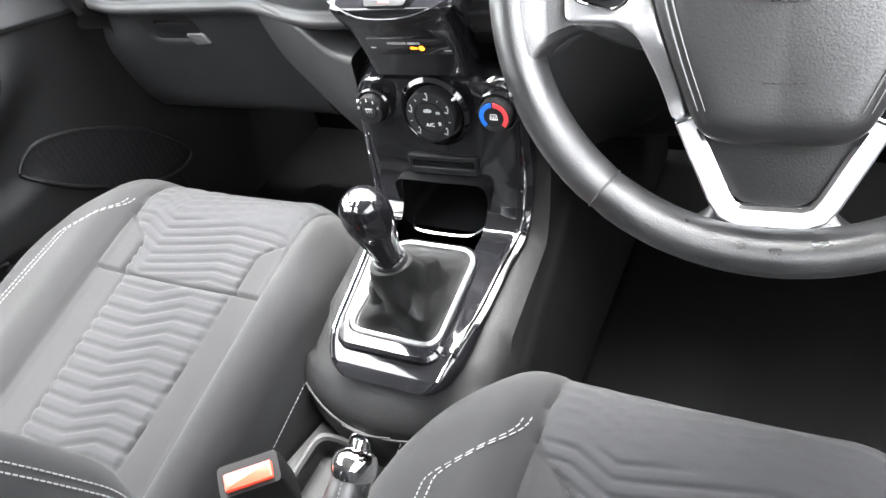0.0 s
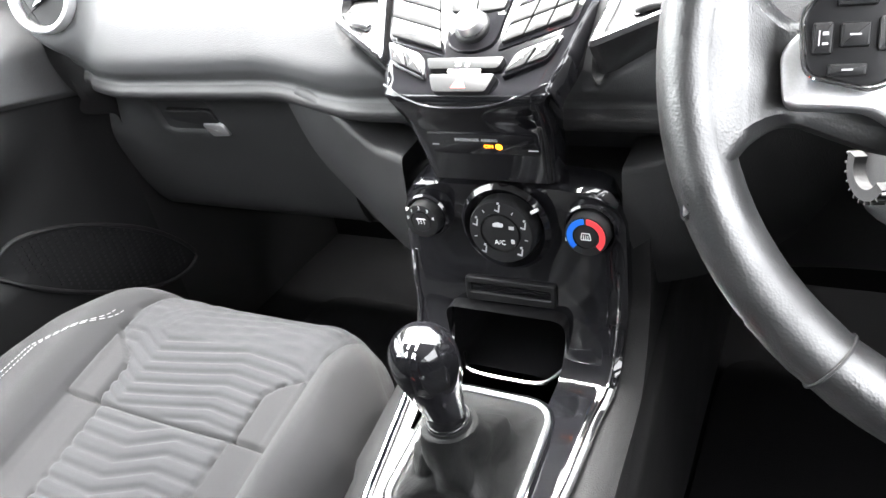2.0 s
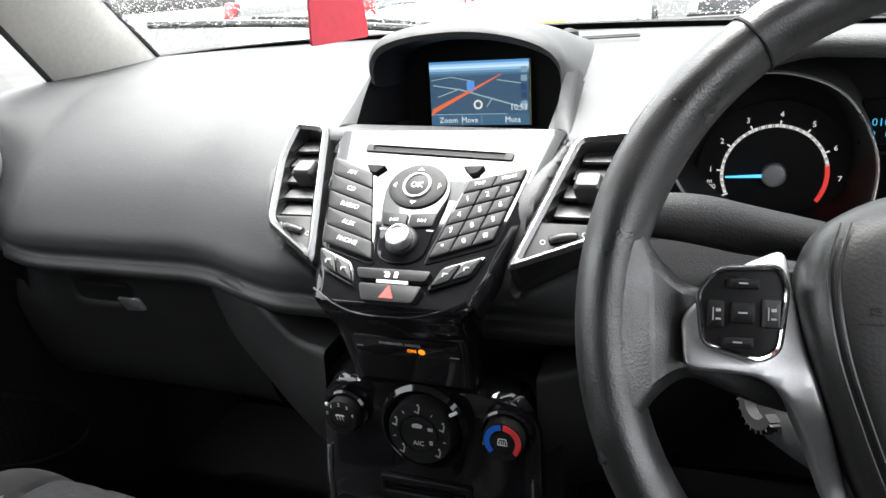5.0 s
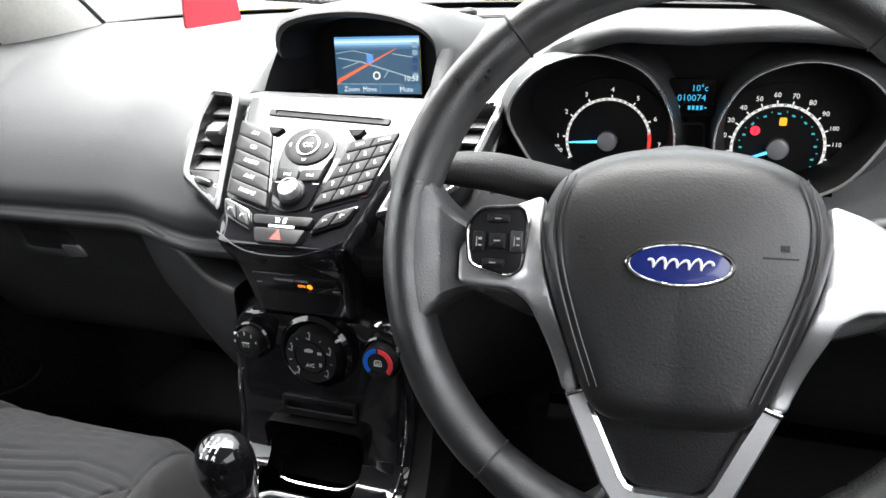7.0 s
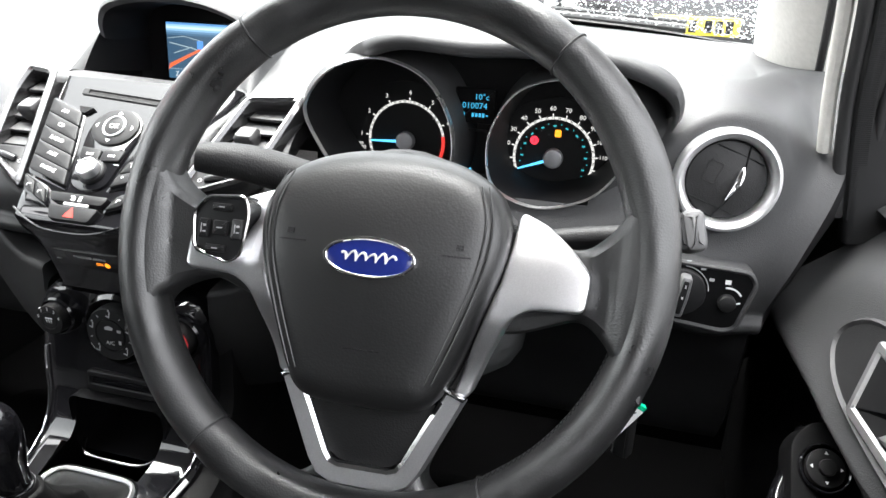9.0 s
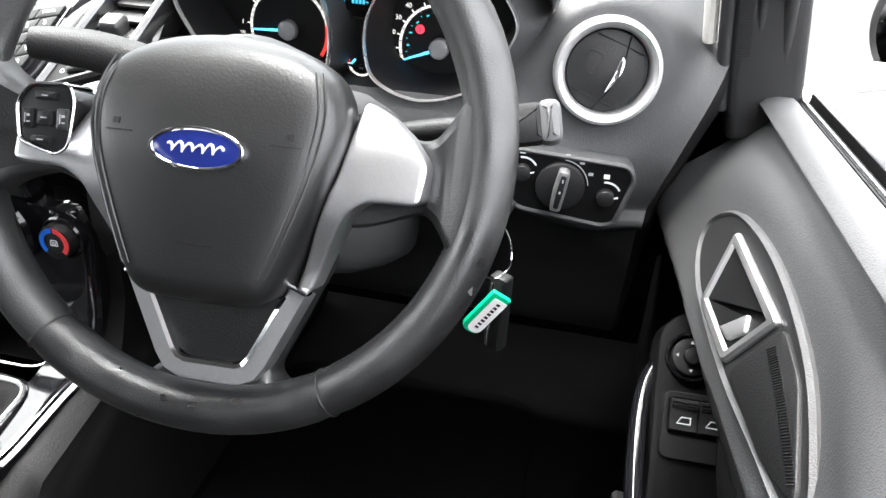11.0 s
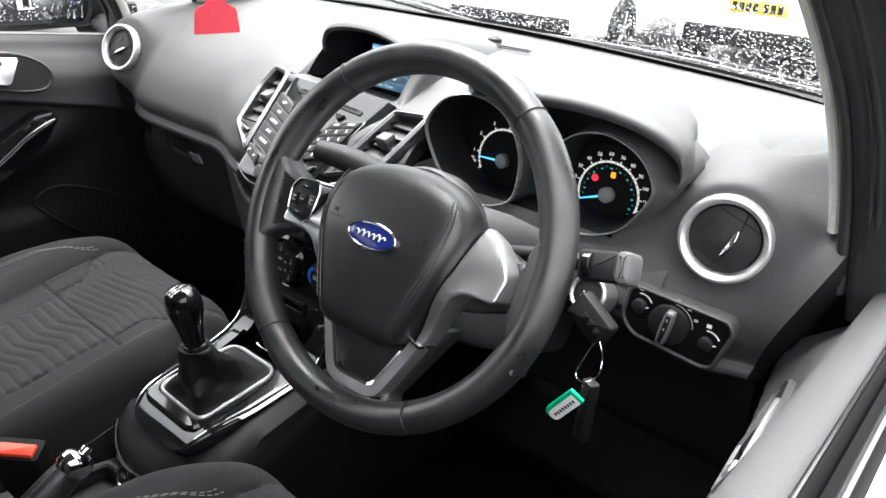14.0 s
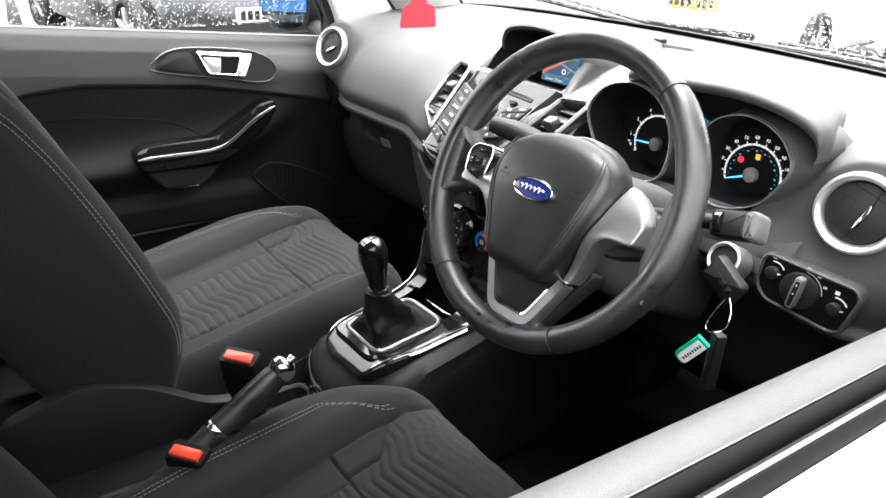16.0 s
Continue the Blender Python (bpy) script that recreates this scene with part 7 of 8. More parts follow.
    # armrest with a gloss grab handle that kinks upwards
    if s < 0:
        am = axes((-0.664, 0, 0.70), (0, 1, 0), (-0.06, 0, 1))

        def A(pts, r=0.006):
            return turned(rounded(turned([(y, z - 0.70) for y, z in pts]), r, 4))
        bm = bmesh.new()
        plate(bm, A([(-0.168, 0.706), (-0.145, 0.717), (0.000, 0.719), (0.030, 0.733), (0.119, 0.784), (0.150, 0.787), (0.161, 0.772), (0.129, 0.726), (0.075, 0.688), (0.024, 0.663), (-0.057, 0.658), (-0.155, 0.660), (-0.172, 0.684)], 0.010), -0.030, 0.010, am, 0.007)
        plate_ = part("armrest", bm, GLOSS, d, "gloss black armrest plate")
        for pts in ([(-0.150, 0.700), (-0.142, 0.712), (-0.002, 0.713), (-0.018, 0.699)], [(0.004, 0.707), (0.020, 0.7255), (0.112, 0.776), (0.124, 0.770), (0.088, 0.742), (0.040, 0.709)]):
            bm = bmesh.new()
            plate(bm, A(pts, 0.004), 0.008, 0.0106, am)
            part("dark_tray", bm, TRAYBLACK, plate_)
        bm = bmesh.new()
        box(bm, (0.016, 0.009, 0.004), am @ pose(0.098, 0.0610, 0.0115, 0, 0, 32), 0.002)
        part("window_switch", bm, BUTTON, plate_)
        bm = bmesh.new()
        line = spline([Vector((-0.646, y, z)) for y, z in ((-0.168, 0.690), (-0.10, 0.690), (-0.018, 0.690), (0.024, 0.699), (0.060, 0.722), (0.095, 0.748), (0.146, 0.775))], 5)
        sweep(bm, line, [0.0075 * min(1.0, 0.4 + 0.25 * min(i, len(line) - 1 - i)) for i in range(len(line))], n=12, flat=1.0, up=(0, 0, 1))
        part("grab_handle", bm, GLOSS, d, "gloss black grab handle")
        pocket = A([(-0.152, 0.658), (0.012, 0.656), (-0.010, 0.625), (-0.036, 0.611), (-0.115, 0.614)], 0.010)
        bm = bmesh.new()
        frame_ring(bm, pocket, inset(pocket, 0.0042), -0.03, 0.004, am, 0.002)
        part("pocket_rim", bm, GLOSS, d)
        bm = bmesh.new()
        plate(bm, inset(pocket, 0.0042), -0.03, -0.004, am)
        part("pocket_well", bm, DARK, d)
    else:
        line = [(-0.165, 0.672), (-0.08, 0.676), (0.0, 0.682), (0.06, 0.692), (0.12, 0.713), (0.155, 0.729), (0.186, 0.742)]
        near = 0.632 if s < 0 else 0.662
        pts = spline([Vector((s * (near + 0.030 * ramp(0.10, 0.19, y)), y, z)) for y, z in line], 6)
        bm = bmesh.new()
        sweep(bm, pts, 0.0125 if s < 0 else 0.0075, n=12, flat=1.25, up=(0, 0, 1))
        part("grab_handle", bm, GLOSS, d, "gloss black grab handle")
        bm = bmesh.new()
        top = spline([Vector((s * (0.66 if s < 0 else 0.692), y, z - (0.0 if s < 0 else 0.050))) for y, z in [(-0.16, 0.695), (-0.05, 0.702), (0.03, 0.712), (0.07, 0.728), (0.12, 0.754), (0.165, 0.770)]], 5)
        loft(bm, [[p + Vector((s * w, 0, h)) for w, h in ((-0.020, -0.010), (-0.016, -0.002), (0.028, 0.0), (0.034, -0.012), (0.03, -0.030), (-0.014, -0.022))] for p in top])
        part("armrest", bm, GLOSS if s < 0 else DARK, d, "gloss black armrest plate" if s < 0 else "dark plastic armrest")
        bm = bmesh.new()
        pocket = P([(-0.135, 0.662), (0.045, 0.672), (0.02, 0.622), (-0.115, 0.608)], 0.016)
        pm = axes((s * (0.646 if s < 0 else 0.676), 0, 0.87), (0, k, 0), (s * 0.10, 0, 1))
        frame_ring(bm, pocket, inset(pocket, 0.006), -0.02, 0.008, pm, 0.003)
        part("pocket_rim", bm, DARK, d)
        bm = bmesh.new()
        plate(bm, inset(pocket, 0.006), -0.02, 0.001, pm)
        part("pocket_well", bm, BLACK, d)
    # padded insert line and map pocket lip
    bm = bmesh.new()
    sweep(bm, [D(y, z, 0.0005) for y, z in spline([Vector(p) for p in [(-0.50, 0.765), (-0.305, 0.778), (-0.17, 0.768), (-0.072, 0.747), (-0.01, 0.714)]], 6)], 0.0016, n=6)
    part("insert_seam", bm, BLACK, d)
    bm = bmesh.new()
    sweep(bm, [D(y, z, 0.002) for y, z in spline([Vector(p) for p in [(-0.6, 0.512), (-0.3, 0.512), (-0.02, 0.506), (0.0, 0.49)]], 6)], 0.0045, n=8)
    part("map_pocket_lip", bm, DARK, d)
    return d


passenger_door = make_door(-1)

# loudspeaker grille low on the passenger's door
low = [(0.104, 0.606), (0.15, 0.626), (0.235, 0.598), (0.33, 0.535), (0.385, 0.46), (0.345, 0.44), (0.27, 0.462), (0.175, 0.524), (0.115, 0.580)]
edge = spline([Vector(p) for p in low], 6, closed=True)


def grille_at(p, w):
    return Vector((-door_skin(p.x, p.y) + w, p.x, p.y))


bm = bmesh.new()
sweep(bm, [grille_at(p, 0.003) for p in edge], 0.0035, closed=True, n=8)
part("grille_rim", bm, DARK, passenger_door)
centre_ = sum(edge, Vector((0, 0))) / len(edge)
bm = bmesh.new()
loft(bm, [[grille_at(p.lerp(centre_, f), 0.0035) for p in edge] for f in (0.0, 0.3, 0.6, 0.9)])
grille = part("speaker_grille", bm, BLACK, passenger_door, "black perforated speaker grille")
bm = bmesh.new()
for i in range(26):
    for j in range(26):
        p = Vector((0.11 + 0.0105 * i, 0.45 + 0.0068 * j))
        inside = all(((b.x - a.x) * (p.y - a.y) - (b.y - a.y) * (p.x - a.x)) < -1e-4 for a, b in zip(edge, edge[1:] + edge[:1]))
        if inside:
            box(bm, (0.0016, 0.0045, 0.0036), Matrix.Translation(grille_at(p, 0.0040)))
tagged(part("grille_bump", bm, BUTTON, grille), kind="stuff")

driver_door = make_door(1, 0.060, 0.007, 0.05, 0.018)

# switches on the driver's armrest
SWP = axes((0.698, 0.130, 0.747), (0.98, 0.10, -0.06), (-0.03, 0.74, 0.67))
bm = bmesh.new()
plate(bm, rounded([(-0.028, -0.17), (0.034, -0.17), (0.034, 0.020), (0.018, 0.040), (-0.008, 0.040), (-0.026, 0.022)], 0.014, 4), -0.03, -0.002, SWP, 0.003)
part("switch_panel", bm, DEEP, driver_door, "dark switch panel on the armrest")
bm = bmesh.new()
frame_ring(bm, circle(0.0210, 36), circle(0.0185, 36), -0.004, 0.004, SWP, 0.0012)
part("mirror_switch_ring", bm, GLOSS, driver_door)
bm = bmesh.new()
disc(bm, 0.0160, -0.004, 0.004, SWP, 0.0015, 36, dome=0.001)
disc(bm, 0.0070, 0.002, 0.009, SWP, 0.0015, 24)
msw = part("mirror_switch", bm, BUTTON, driver_door, "round mirror adjuster")
bm = bmesh.new()
for a in (0, 90, 180, 270):
    p = polar(0.0120, a)
    plate(bm, [(-0.0016, -0.001), (0.0016, -0.001), (0, 0.0015)], 0.0046, 0.0052, SWP @ pose(p.x, p.y, 0, 0, 0, -a))
tagged(part("print", bm, WHITE, msw), kind="stuff")
bm = bmesh.new()
frame_ring(bm, rounded([(-0.021, -0.086), (0.036, -0.086), (0.036, -0.030), (-0.019, -0.030)], 0.008, 4), rounded([(-0.015, -0.066), (0.032, -0.066), (0.032, -0.036), (-0.015, -0.036)], 0.004, 4), -0.006, 0.0015, SWP, 0.001)
part("switch_recess", bm, BLACK, driver_door)
for x in (-0.003, 0.021):
    prof = ((-0.064, -0.004), (-0.062, 0.005), (-0.052, 0.003), (-0.040, 0.007), (-0.037, 0.006), (-0.035, -0.004))
    bm = bmesh.new()
    loft(bm, [[SWP @ Vector((x + u, y, z)) for y, z in prof] for u in (-0.0112, 0.0112)])
    w = part("window_switch", bm, BUTTON, driver_door, "rocker window switch")
    for i in range(3):
        bm = bmesh.new()
        box(bm, (0.021, 0.0007, 0.0012), SWP @ pose(x, -0.040 - 0.0022 * i, 0.0066 - 0.0006 * i))
        part("grip_rib", bm, GLOSS, w)
    bm = bmesh.new()
    frame_ring(bm, [(-0.006, -0.003), (0.006, -0.003), (0.006, 0.003), (-0.002, 0.003)], [(-0.0052, -0.0022), (0.0052, -0.0022), (0.0052, 0.0022), (-0.0016, 0.0022)], 0, 0.0006, SWP @ pose(x, -0.054, 0.0038, 6), 0.0001)
    part("window_mark", bm, WHITE, w)


# kick panels beside the footwells
for s in (-1, 1):
    bm = bmesh.new()
    plate(bm, [(0.33, 0.25), (0.85, 0.25), (0.85, 0.93), (0.33, 0.88)], 0, 0.03, axes((s * 0.715, 0, 0), (0, 1, 0), (0, 0, 1)))
    solid("wall_kick_left" if s < 0 else "wall_kick_right", bm, DARK, "dark plastic kick panel in the footwell", "wall", kind="structure", smooth=0)


# weather strips on the front of the door openings
for s in (-1, 1):
    strips = thing("weather_strip", "black rubber weather strip with ribbed band and pale edge", "weather strip", "weather strips", "structure")
    line = spline([Vector((s * x, y, z)) for x, y, z in ((0.722, 0.322, 0.86), (0.706, 0.306, 0.96), (0.688, 0.250, 1.06), (0.653, 0.162, 1.17), (0.598, 0.042, 1.30))], 8)

    def beside(off, back):
        return [p + Vector((s * off, back, 0)) for p in line]
    bm = bmesh.new()
    sweep(bm, [p for p in beside(-0.045, 0.012) if p.z > 0.905], 0.0062, n=10, flat=1.3, up=(0, 1, 0))
    part("pale_edge", bm, CREAM, strips, "pale grey pillar edge")
    for off, r in ((-0.033, 0.006), (-0.006, 0.004), (0.016, 0.0055)):
        bm = bmesh.new()
        sweep(bm, beside(off, 0.002), r, n=10)
        part("bead", bm, RUBBER, strips)
    bm = bmesh.new()
    sweep(bm, beside(-0.019, 0.001), 0.0085, n=12, flat=0.5, up=(0, 1, 0))
    band = part("ribbed_band", bm, RUBBER, strips)
    bm = bmesh.new()
    path = beside(-0.019, -0.003)
    for p, q in zip(path, path[1:]):
        for k in range(8):
            c = p.lerp(q, k / 8)
            box(bm, (0.012, 0.0016, 0.0011), axes(c, (1, 0, 0.15 * s), (0, 1, 0)))
    tagged(part("rib", bm, BUTTON, band), kind="stuff")


# door mirrors
MIRROR = material("mirror_silver", (0.9, 0.9, 0.9), 0.01, metal=1.0, vary=0.0)
for s in (-1, 1):
    mir = thing("door_mirror", "door mirror in a painted housing spotted with rain", "door mirror", "door mirrors")
    m = axes((s * 0.935, 0.305, 0.985), (-s * 0.93 * s, -0.36 * s, 0), (0, 0.05, 1)) if s > 0 else axes((-0.935, 0.308, 0.973), (0.93, 0.36, 0), (0, -0.01, 1))
    if s > 0:
        m = axes((0.965, 0.60, 0.885), (0.93, -0.36, 0), (0, 0.05, 1))
    line = spline([Vector((x, y)) for x, y in ((-0.085, 0.0), (-0.07, 0.055), (0.0, 0.072), (0.07, 0.062), (0.088, 0.0), (0.07, -0.055), (0.0, -0.070), (-0.06, -0.05))], 5, closed=True)
    bm = bmesh.new()
    loft(bm, [at3([p * k for p in line], z, m) for k, z in ((0.97, 0.003), (1.04, 0.0), (1.07, -0.02), (1.0, -0.07), (0.7, -0.11), (0.3, -0.125))])
    part("housing", bm, BLACK if s < 0 else DARK, mir)
    bm = bmesh.new()
    plate(bm, [p * 0.95 for p in line], 0.0, 0.004, m)
    part("mirror_glass", bm, MIRROR, mir, "mirror glass")
    bm = bmesh.new()
    sweep(bm, [(-0.80, 0.36, 0.90), (-0.90, 0.36, 0.925)] if s < 0 else [(0.80, 0.52, 0.80), (0.87, 0.60, 0.825), (0.95, 0.64, 0.83)], 0.022, n=10, flat=0.8)
    part("mount", bm, BLACK if s < 0 else PAINT_W, mir)

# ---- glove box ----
# dash charcoal darkened for the shade under the lip
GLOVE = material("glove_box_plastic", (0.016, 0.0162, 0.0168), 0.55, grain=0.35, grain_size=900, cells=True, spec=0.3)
glove = thing("glove_box", "charcoal plastic glove box lid below the dashboard", "glove box")
bm = bmesh.new()
rows = []
for x in np.linspace(-0.665, -0.25, 40):
    line = [p for p in dash_line(x) if 0.545 < p[1] < 0.768 and p[0] < 0.45]
    ys, zs = [p[0] for p in line][::-1], [p[1] for p in line][::-1]
    if zs[0] > zs[-1]:
        ys, zs = ys[::-1], zs[::-1]
    row = []
    zlist = np.linspace(0.56, 0.764, 30)
    for z in zlist:
        y = float(np.interp(z, zs, ys)) - 0.005
        dent = ramp(-0.540, -0.528, x) * ramp(-0.432, -0.442, x) * ramp(0.712, 0.72, z) * ramp(0.762, 0.752, z)
        row.append(Vector((x + 0.035 * (0.764 - z) / 0.2 * ramp(-0.45, -0.25, x) * -1, y + 0.022 * dent, z)))
    rows.append([row[0] + Vector((0, 0.02, 0))] + row + [row[-1] + Vector((0, 0.02, 0))])
rows = [[p + Vector((0, 0.02, 0)) for p in rows[0]]] + rows + [[p + Vector((0.0, 0.02, 0)) for p in rows[-1]]]
loft(bm, rows, closed=False)
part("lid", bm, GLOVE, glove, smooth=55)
bm = bmesh.new()
GL = axes((-0.455, 0.317, 0.723), (1, 0, 0), (0, -0.35, 1))
plate(bm, rounded([(-0.060, 0.026), (0.018, 0.024), (0.024, 0.004), (0.010, -0.004), (-0.055, 0.008)], 0.006, 3), -0.004, 0.004, GL, 0.002)
part("latch", bm, DARK, glove)
bm = bmesh.new()
plate(bm, rounded([(-0.006, 0.005), (0.028, 0.005), (0.032, -0.015), (0.0, -0.017)], 0.005, 3), -0.004, 0.007, GL, 0.003)
part("latch_tip", bm, SATIN, glove, "worn satin latch tip")

# ---- hanging card ----
card = thing("hanging_air_freshener", "red card air freshener hanging on a thread", "air freshener")
CM = axes((0.032, 0.071, 1.033), (0.12, 0.99, 0), (0, 0, 1))
CARDRED = material("card_red", (0.75, 0.045, 0.075), 0.55)
half = [(0.0285, 0.0), (0.0255, 0.025), (0.0225, 0.029), (0.0120, 0.033), (0.0140, 0.046), (0.0270, 0.066), (0.0315, 0.085), (0.0290, 0.104), (0.018, 0.119), (0, 0.124)]
bm = bmesh.new()
plate(bm, rounded(turned(half_to_full(half)), 0.003, 3), -0.0008, 0.0008, CM)
part("card", bm, CARDRED, card)
bm = bmesh.new()
plate(bm, rounded([(-0.024, 0.071), (0.024, 0.074), (0.024, 0.092), (-0.024, 0.089)], 0.001, 2), 0.0008, 0.0012, CM)
lab = part("card_label", bm, WHITE, card, "white label with red print")
bm = bmesh.new()
for i in range(7):
    box(bm, (0.0042, 0.0048, 0.0002), CM @ pose(-0.0185 + 0.0062 * i, 0.0855 + 0.0003 * i, 0.0013))
for i in range(6):
    box(bm, (0.0040, 0.0046, 0.0002), CM @ pose(-0.0155 + 0.0060 * i, 0.0772 + 0.0003 * i, 0.0013))
part("label_print", bm, CARDRED, lab)
bm = bmesh.new()
sweep(bm, [(0.032, 0.071, 1.155), (0.02, 0.04, 1.28), (0.012, 0.012, 1.385)], 0.0006, n=5)
part("thread", bm, THREAD, card)

# sunlight sensor and slot on the dashboard top
bm = bmesh.new()
disc(bm, 0.012, 0.0, 0.007, pose(0.06, 0.575, 0.990), 0.003, 24, dome=0.003)
solid("light_sensor", bm, BUTTON, "small round light sensor on the dashboard", "sensor")
bm = bmesh.new()
frame_ring(bm, rounded([(-0.055, -0.006), (0.055, -0.006), (0.055, 0.006), (-0.055, 0.006)], 0.003, 3), rounded([(-0.052, -0.003), (0.052, -0.003), (0.052, 0.003), (-0.052, 0.003)], 0.002, 3), 0, 0.002, pose(0.09, 0.552, 0.9885, 7, 0, 4), 0.0006)
solid("demister_slot", bm, DARK, "narrow demister slot in the dashboard top", "vent")

# floor mats
for x in (-0.34, 0.36):
    bm = bmesh.new()
    plate(bm, rounded([(x - 0.22, -0.1), (x + 0.20, -0.1), (x + 0.20, 0.55), (x - 0.22, 0.55)], 0.06, 5), 0.270, 0.279, Matrix(), 0.003)
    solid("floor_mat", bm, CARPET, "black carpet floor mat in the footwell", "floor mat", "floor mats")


# ---- car park ----
TYRE = material("tyre_rubber", (0.015, 0.015, 0.015), 0.8, grain=0.4, grain_size=150)
ALLOY = material("alloy", (0.5, 0.5, 0.52), 0.35, metal=0.8)
TINT = material("dark_glass", (0.01, 0.012, 0.014), 0.05, coat=1.0)
LAMP_R = material("lamp_red", (0.45, 0.02, 0.02), 0.15, coat=0.8)
LAMP_W = material("lamp_clear", (0.55, 0.57, 0.6), 0.12, coat=0.8)
YELLOW = material("plate_yellow", (0.75, 0.60, 0.05), 0.4)
WHITEP = material("plate_white", (0.78, 0.78, 0.76), 0.4)


def parked_car(m, paint, label, rear_to_us, rear_yellow=True):
    """A small hatchback; y runs to its front, the origin is on the ground under its middle."""
    c = thing("parked_car", label, "car", "parked cars", m=m)
    bm = bmesh.new()
    body = [(-1.98, 0.42, 0.56, 0.30), (-1.95, 0.62, 0.84, 0.25), (-1.88, 0.76, 0.94, 0.23), (-1.5, 0.83, 0.97, 0.22), (-0.6, 0.86, 0.95, 0.20), (0.4, 0.86, 0.92, 0.20), (0.95, 0.84, 0.90, 0.20), (1.5, 0.80, 0.80, 0.22), (1.85, 0.68, 0.68, 0.24), (1.98, 0.50, 0.56, 0.30)]
    loft(bm, [[Vector((p.x, y, p.y)) for p in rounded([(-w, z0), (w, z0), (w * 1.0, (z0 + z1) * 0.55), (w * 0.93, z1), (-w * 0.93, z1), (-w, (z0 + z1) * 0.55)], 0.08, 4)] for y, w, z1, z0 in body])
    part("body", bm, paint, c, smooth=50)
    bm = bmesh.new()
    loft(bm, [[Vector((w * u, y, z)) for u in np.linspace(-1, 1, 9)] for y, w, z in ((-1.88, 0.66, 0.93), (-1.62, 0.58, 1.30), (-1.45, 0.55, 1.40), (-0.7, 0.57, 1.455), (-0.15, 0.56, 1.42), (0.10, 0.57, 1.36), (0.85, 0.70, 0.90))], closed=False)
    part("glass_house", bm, TINT, c)
    bm = bmesh.new()
    for s in (-1, 1):
        loft(bm, [[Vector((s * (w0 if k == 0 else w1), y, z0 if k == 0 else z1)) for k in (0, 1)] for y, w0, z0, w1, z1 in ((-1.86, 0.72, 0.92, 0.66, 0.94), (-1.45, 0.79, 0.95, 0.55, 1.39), (-0.7, 0.80, 0.93, 0.57, 1.445), (0.05, 0.80, 0.91, 0.57, 1.37), (0.85, 0.76, 0.88, 0.70, 0.90))], closed=False)
    part("side_glass", bm, TINT, c)
    bm = bmesh.new()
    loft(bm, [[Vector((w * u, y, z)) for u in np.linspace(-1, 1, 9)] for y, w, z in ((-1.50, 0.56, 1.385), (-1.3, 0.57, 1.435), (-0.7, 0.58, 1.467), (-0.15, 0.57, 1.435), (0.02, 0.57, 1.395))], closed=False)
    part("roof", bm, paint, c)
    for s in (-1, 1):
        for y in (-1.22, 1.27):
            w = axes((s * 0.78, y, 0.30), (0, 1, 0), (0, 0, 1)) if s > 0 else axes((-0.78, y, 0.30), (0, -1, 0), (0, 0, 1))
            bm = bmesh.new()
            loft(bm, [at3(circle(r, 28), z, w) for r, z in ((0.20, -0.12), (0.29, -0.11), (0.305, -0.05), (0.305, 0.06), (0.29, 0.095), (0.21, 0.10), (0.20, 0.07))])
            wheel_ = part("wheel", bm, TYRE, c)
            bm = bmesh.new()
            for a in range(5):
                box(bm, (0.05, 0.17, 0.03), w @ pose(0, 0, 0.085, 0, 0, 72 * a) @ pose(0, 0.09, 0), 0.01)
            disc(bm, 0.05, 0.06, 0.10, w, 0.01, 20)
            part("rim", bm, ALLOY, wheel_)
        bm = bmesh.new()
        box(bm, (0.13, 0.20, 0.07), axes((s * 0.66, -1.84, 0.97), (1, 0.35 * s, 0), (0, 0.25, 1)), 0.02)
        part("tail_lamp", bm, LAMP_R, c)
        bm = bmesh.new()
        box(bm, (0.28, 0.13, 0.09), axes((s * 0.56, 1.80, 0.68), (1, -0.45 * s, 0), (0, -0.5, 1)), 0.02)
        part("headlamp", bm, LAMP_W, c)
    for y, s, mat in ((-1.995, -1, YELLOW), (1.995, 1, WHITEP)):
        pm = axes((0, y, 0.62 if s < 0 else 0.46), (-s, 0, 0), (0, 0, 1))
        pm = axes((0, y, 0.62 if s < 0 else 0.46), (1, 0, 0), (0, 0, 1)) if s < 0 else axes((0, y, 0.46), (-1, 0, 0), (0, 0, 1))
        bm = bmesh.new()
        box(bm, (0.52, 0.112, 0.02), pm, 0.008)
        pl_ = part("number_plate", bm, mat, c)
        bm = bmesh.new()
        for i in range(7):
            box(bm, (0.045, 0.075, 0.002), pm @ pose(-0.205 + 0.062 * i + (0.03 if i > 3 else 0), 0, 0.011))
        part("plate_bar", bm, BLACK, pl_)
    bm = bmesh.new()
    pm = axes((0, 1.90, 0.60), (-1, 0, 0), (0, -0.3, 1))
    frame_ring(bm, rounded([(-0.42, -0.09), (0.42, -0.09), (0.36, 0.05), (-0.36, 0.05)], 0.03, 3), rounded([(-0.39, -0.07), (0.39, -0.07), (0.34, 0.03), (-0.34, 0.03)], 0.02, 3), -0.02, 0.04, pm, 0.008)
    for i in range(5):
        box(bm, (0.72, 0.010, 0.03), pm @ pose(0, -0.055 + 0.02 * i, 0.01), 0.003)
    part("grille", bm, CHROME, c)
    bm = bmesh.new()
    box(bm, (1.45, 0.10, 0.14), pose(0, -1.93, 0.38), 0.03)
    part("rear_bumper", bm, paint, c)
    bm = bmesh.new()
    box(bm, (1.30, 0.13, 0.17), pose(0, -1.945, 0.345), 0.04)
    part("rear_valance", bm, BLACK, c, "black plastic rear valance")
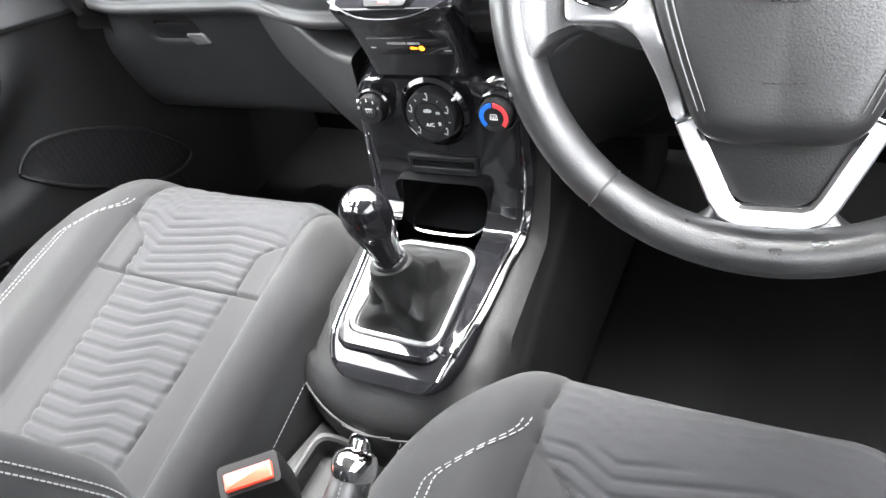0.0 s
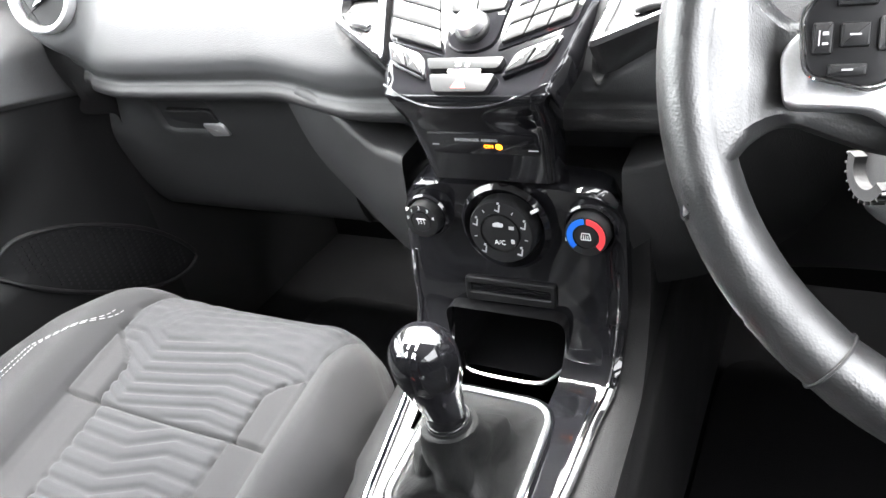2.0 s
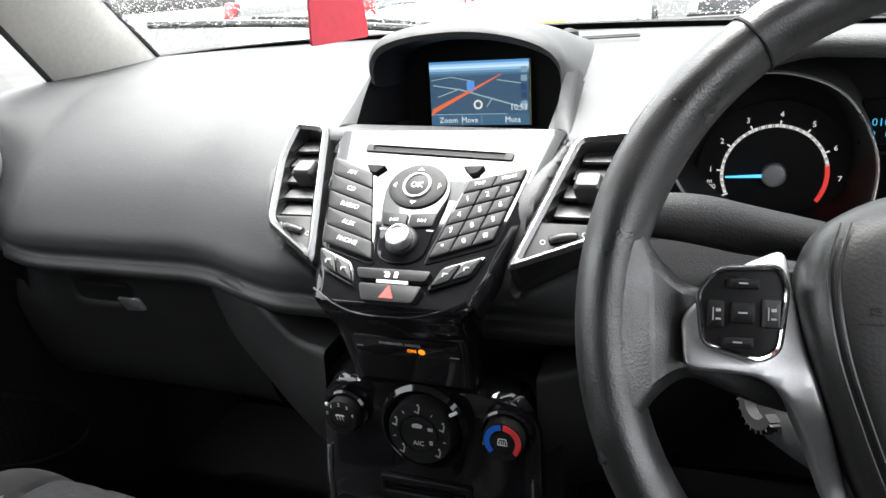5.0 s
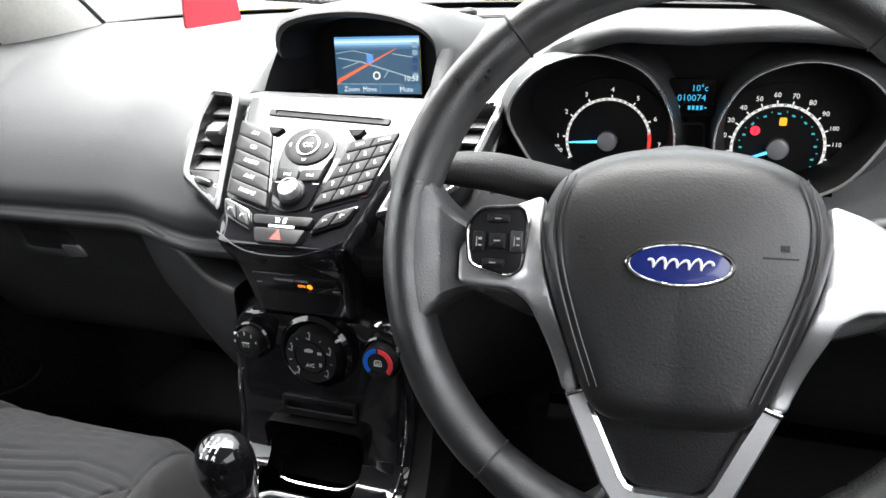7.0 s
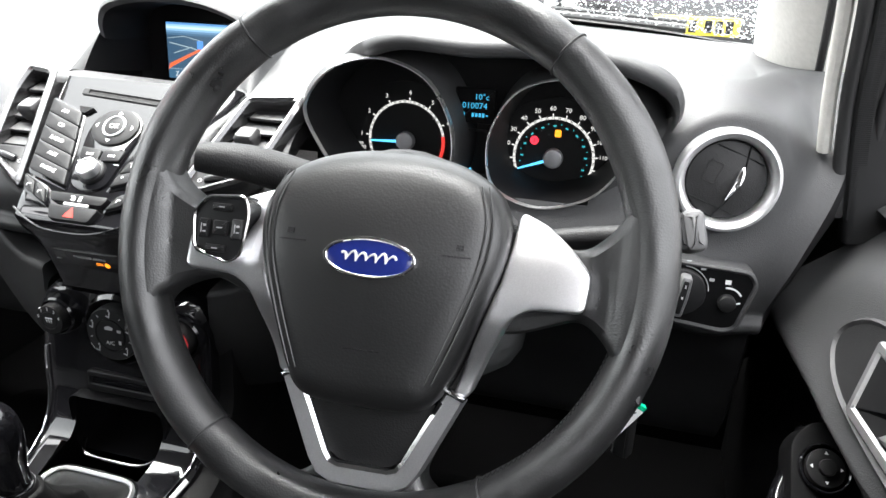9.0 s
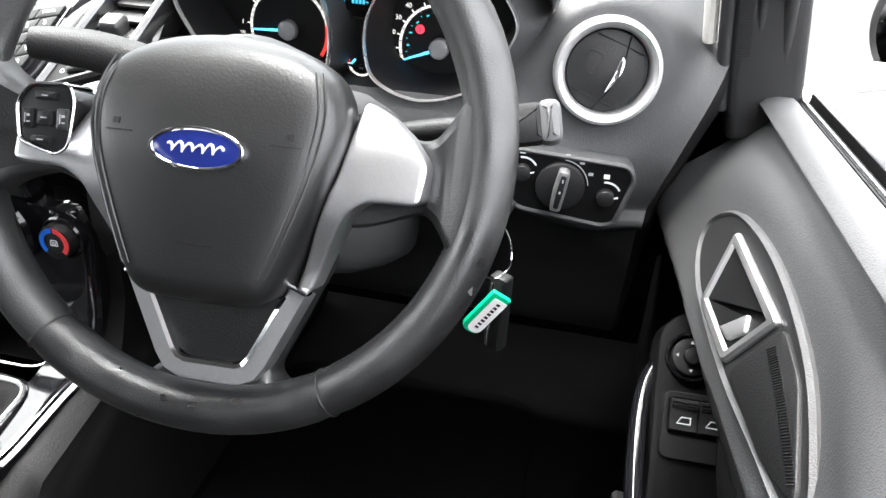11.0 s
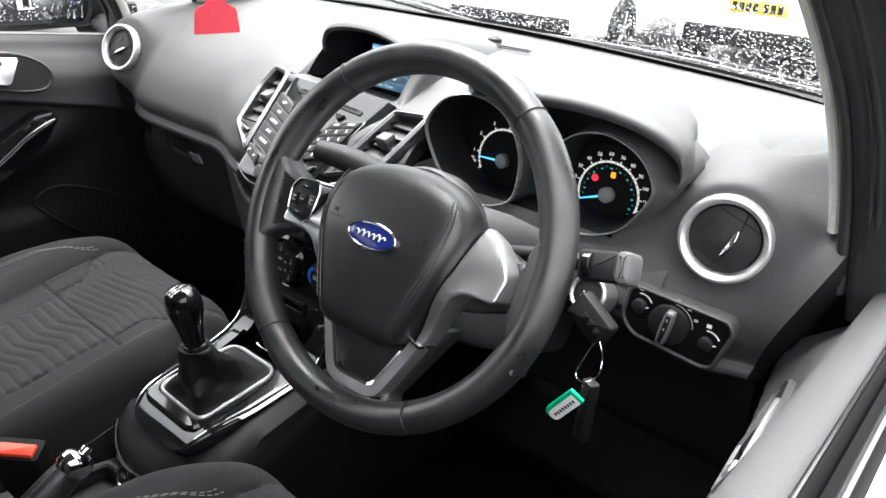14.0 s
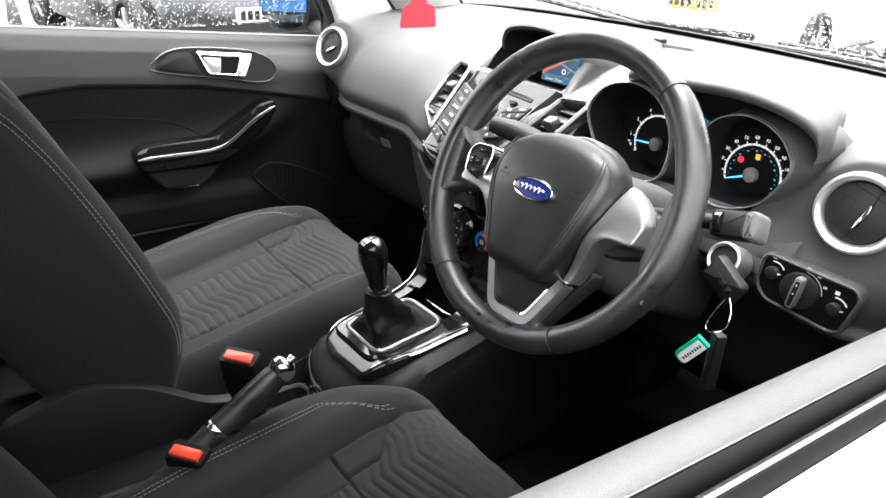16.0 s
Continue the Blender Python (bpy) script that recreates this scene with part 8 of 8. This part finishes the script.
    bm = bmesh.new()
    box(bm, (1.40, 0.10, 0.14), pose(0, 1.92, 0.34), 0.03)
    part("front_bumper", bm, BLACK, c)
    return c


def paint(name, colour):
    return material(name, colour, 0.2, metal=0.0, coat=1.0, vary=0.03)


parked_car(pose(0.75, 6.55, 0), paint("black_paint", (0.012, 0.012, 0.014)), "black hatchback parked with its rear towards us", True)
parked_car(pose(-3.55, 7.35, 0, 0, 0, 6), PAINT_W, "white hatchback parked across the lane", True)
parked_car(pose(-1.55, 8.6, 0, 0, 0, 2), PAINT_W, "white hatchback parked in the row", True)
parked_car(pose(-6.9, 1.75, 0, 0, 0, -84), paint("graphite_paint", (0.03, 0.03, 0.033)), "dark grey car facing across the lane", False)
parked_car(pose(-7.0, -0.75, 0, 0, 0, -84), PAINT_W, "white car facing across the lane", False)
parked_car(pose(-3.4, -6.6, 0, 0, 0, -6), paint("blue_paint", (0.03, 0.16, 0.42)), "light blue hatchback parked behind", False)
parked_car(pose(4.2, 3.6, 0, 0, 0, 10), PAINT_W, "white hatchback parked in the next bay", False)

# windscreen wipers at rest
for x0, x1, y0, y1, z0, z1 in ((-0.615, -0.10, 0.634, 0.728, 1.038, 0.990), (0.02, 0.55, 0.738, 0.708, 0.986, 0.978)):
    wp = thing("windscreen_wiper", "black windscreen wiper lying on wet glass", "wiper", "wipers")
    pts = [Vector((x0 + (x1 - x0) * f, y0 + (y1 - y0) * f + 0.012 * math.sin(math.pi * f), z0 + (z1 - z0) * f + 0.006 * math.sin(math.pi * f))) for f in np.linspace(0, 1, 14)]
    bm = bmesh.new()
    sweep(bm, pts, 0.006, n=8)
    part("blade", bm, RUBBER, wp)
    bm = bmesh.new()
    sweep(bm, [p + Vector((0, 0.012, 0.004)) for p in pts[4:]], 0.007, n=8)
    part("arm", bm, BLACK, wp)

# rain drops on the glass
DROP = glass_material("rain_water")
rng = random.Random(5)


def drops(name, spot, count, parent):
    bm = bmesh.new()
    for _ in range(count):
        p, nrm, up = spot()
        r = 0.0006 + 0.0012 * rng.random() ** 2.5
        m = axes(p, up.cross(nrm), up)
        k = 1.0 + 0.5 * rng.random()
        loft(bm, [[m @ Vector((g * r * math.cos(a), g * r * k * math.sin(a), h * r)) for a in (math.pi * i / 3 for i in range(6))] for g, h in ((1.0, 0.0), (0.80, 0.28), (0.25, 0.45))])
    ob = tagged(part(name, bm, DROP, parent, smooth=80), "clear rain drops on the glass", kind="stuff")
    ob.visible_shadow = False
    return ob


def screen_spot():
    i, f = rng.random() * (len(foot) - 1), 0.02 + 0.62 * rng.random() ** 1.25
    j = int(i)
    a, b = foot[j].lerp(foot[j + 1], i - j), head[j].lerp(head[j + 1], i - j)
    up = (b - a).normalized()
    x = (foot[j + 1] - foot[j]).normalized()
    nrm = x.cross(up).normalized()
    if nrm.y < 0:
        nrm = -nrm
    return a.lerp(b, f) + nrm * 0.002, nrm, up


def side_spot():
    y, z = -0.8 + 1.08 * rng.random(), 0.945 + 0.35 * rng.random() ** 1.5
    y = min(y, 0.27 - 0.75 * max(0.0, z - 1.02))
    x0, x1 = -0.748, -0.55
    return Vector((x0 + (x1 - x0) * ramp(0.9, 1.6, z) * 1.4 - 0.002, y, z)), Vector((-1, 0, 0.1)), Vector((0.1, 0, 1)).normalized()


drops("rain_drops", screen_spot, 19000, windscreen)
drops("rain_drops", side_spot, 6500, window_l)


def quarter_spot():
    f, g = rng.random(), rng.random()
    y, z = 0.36 + 0.115 * f - 0.10 * g * (1 - 0.4 * f), 0.945 + 0.015 * f + 0.19 * g * (1 - f)
    return Vector((-0.748 + 0.198 * ramp(0.9, 1.6, z) * 1.4 - 0.002, y, z)), Vector((-1, 0, 0.1)), Vector((0.1, 0, 1)).normalized()


drops("rain_drops", quarter_spot, 700, quarter_light)


def skin_spot():
    y = -0.8 + 1.05 * rng.random()
    f = rng.random()
    return Vector((0.795 + 0.030 * f, y, sill(y) + 0.018 - 0.006 - 0.055 * f ** 1.3 + 0.001)), Vector((0.8, 0, 0.6)).normalized(), Vector((-0.6, 0, 0.8)).normalized()


tagged(drops("rain_drops", skin_spot, 900, driver_door), "clear rain drops on white paint", kind="stuff")
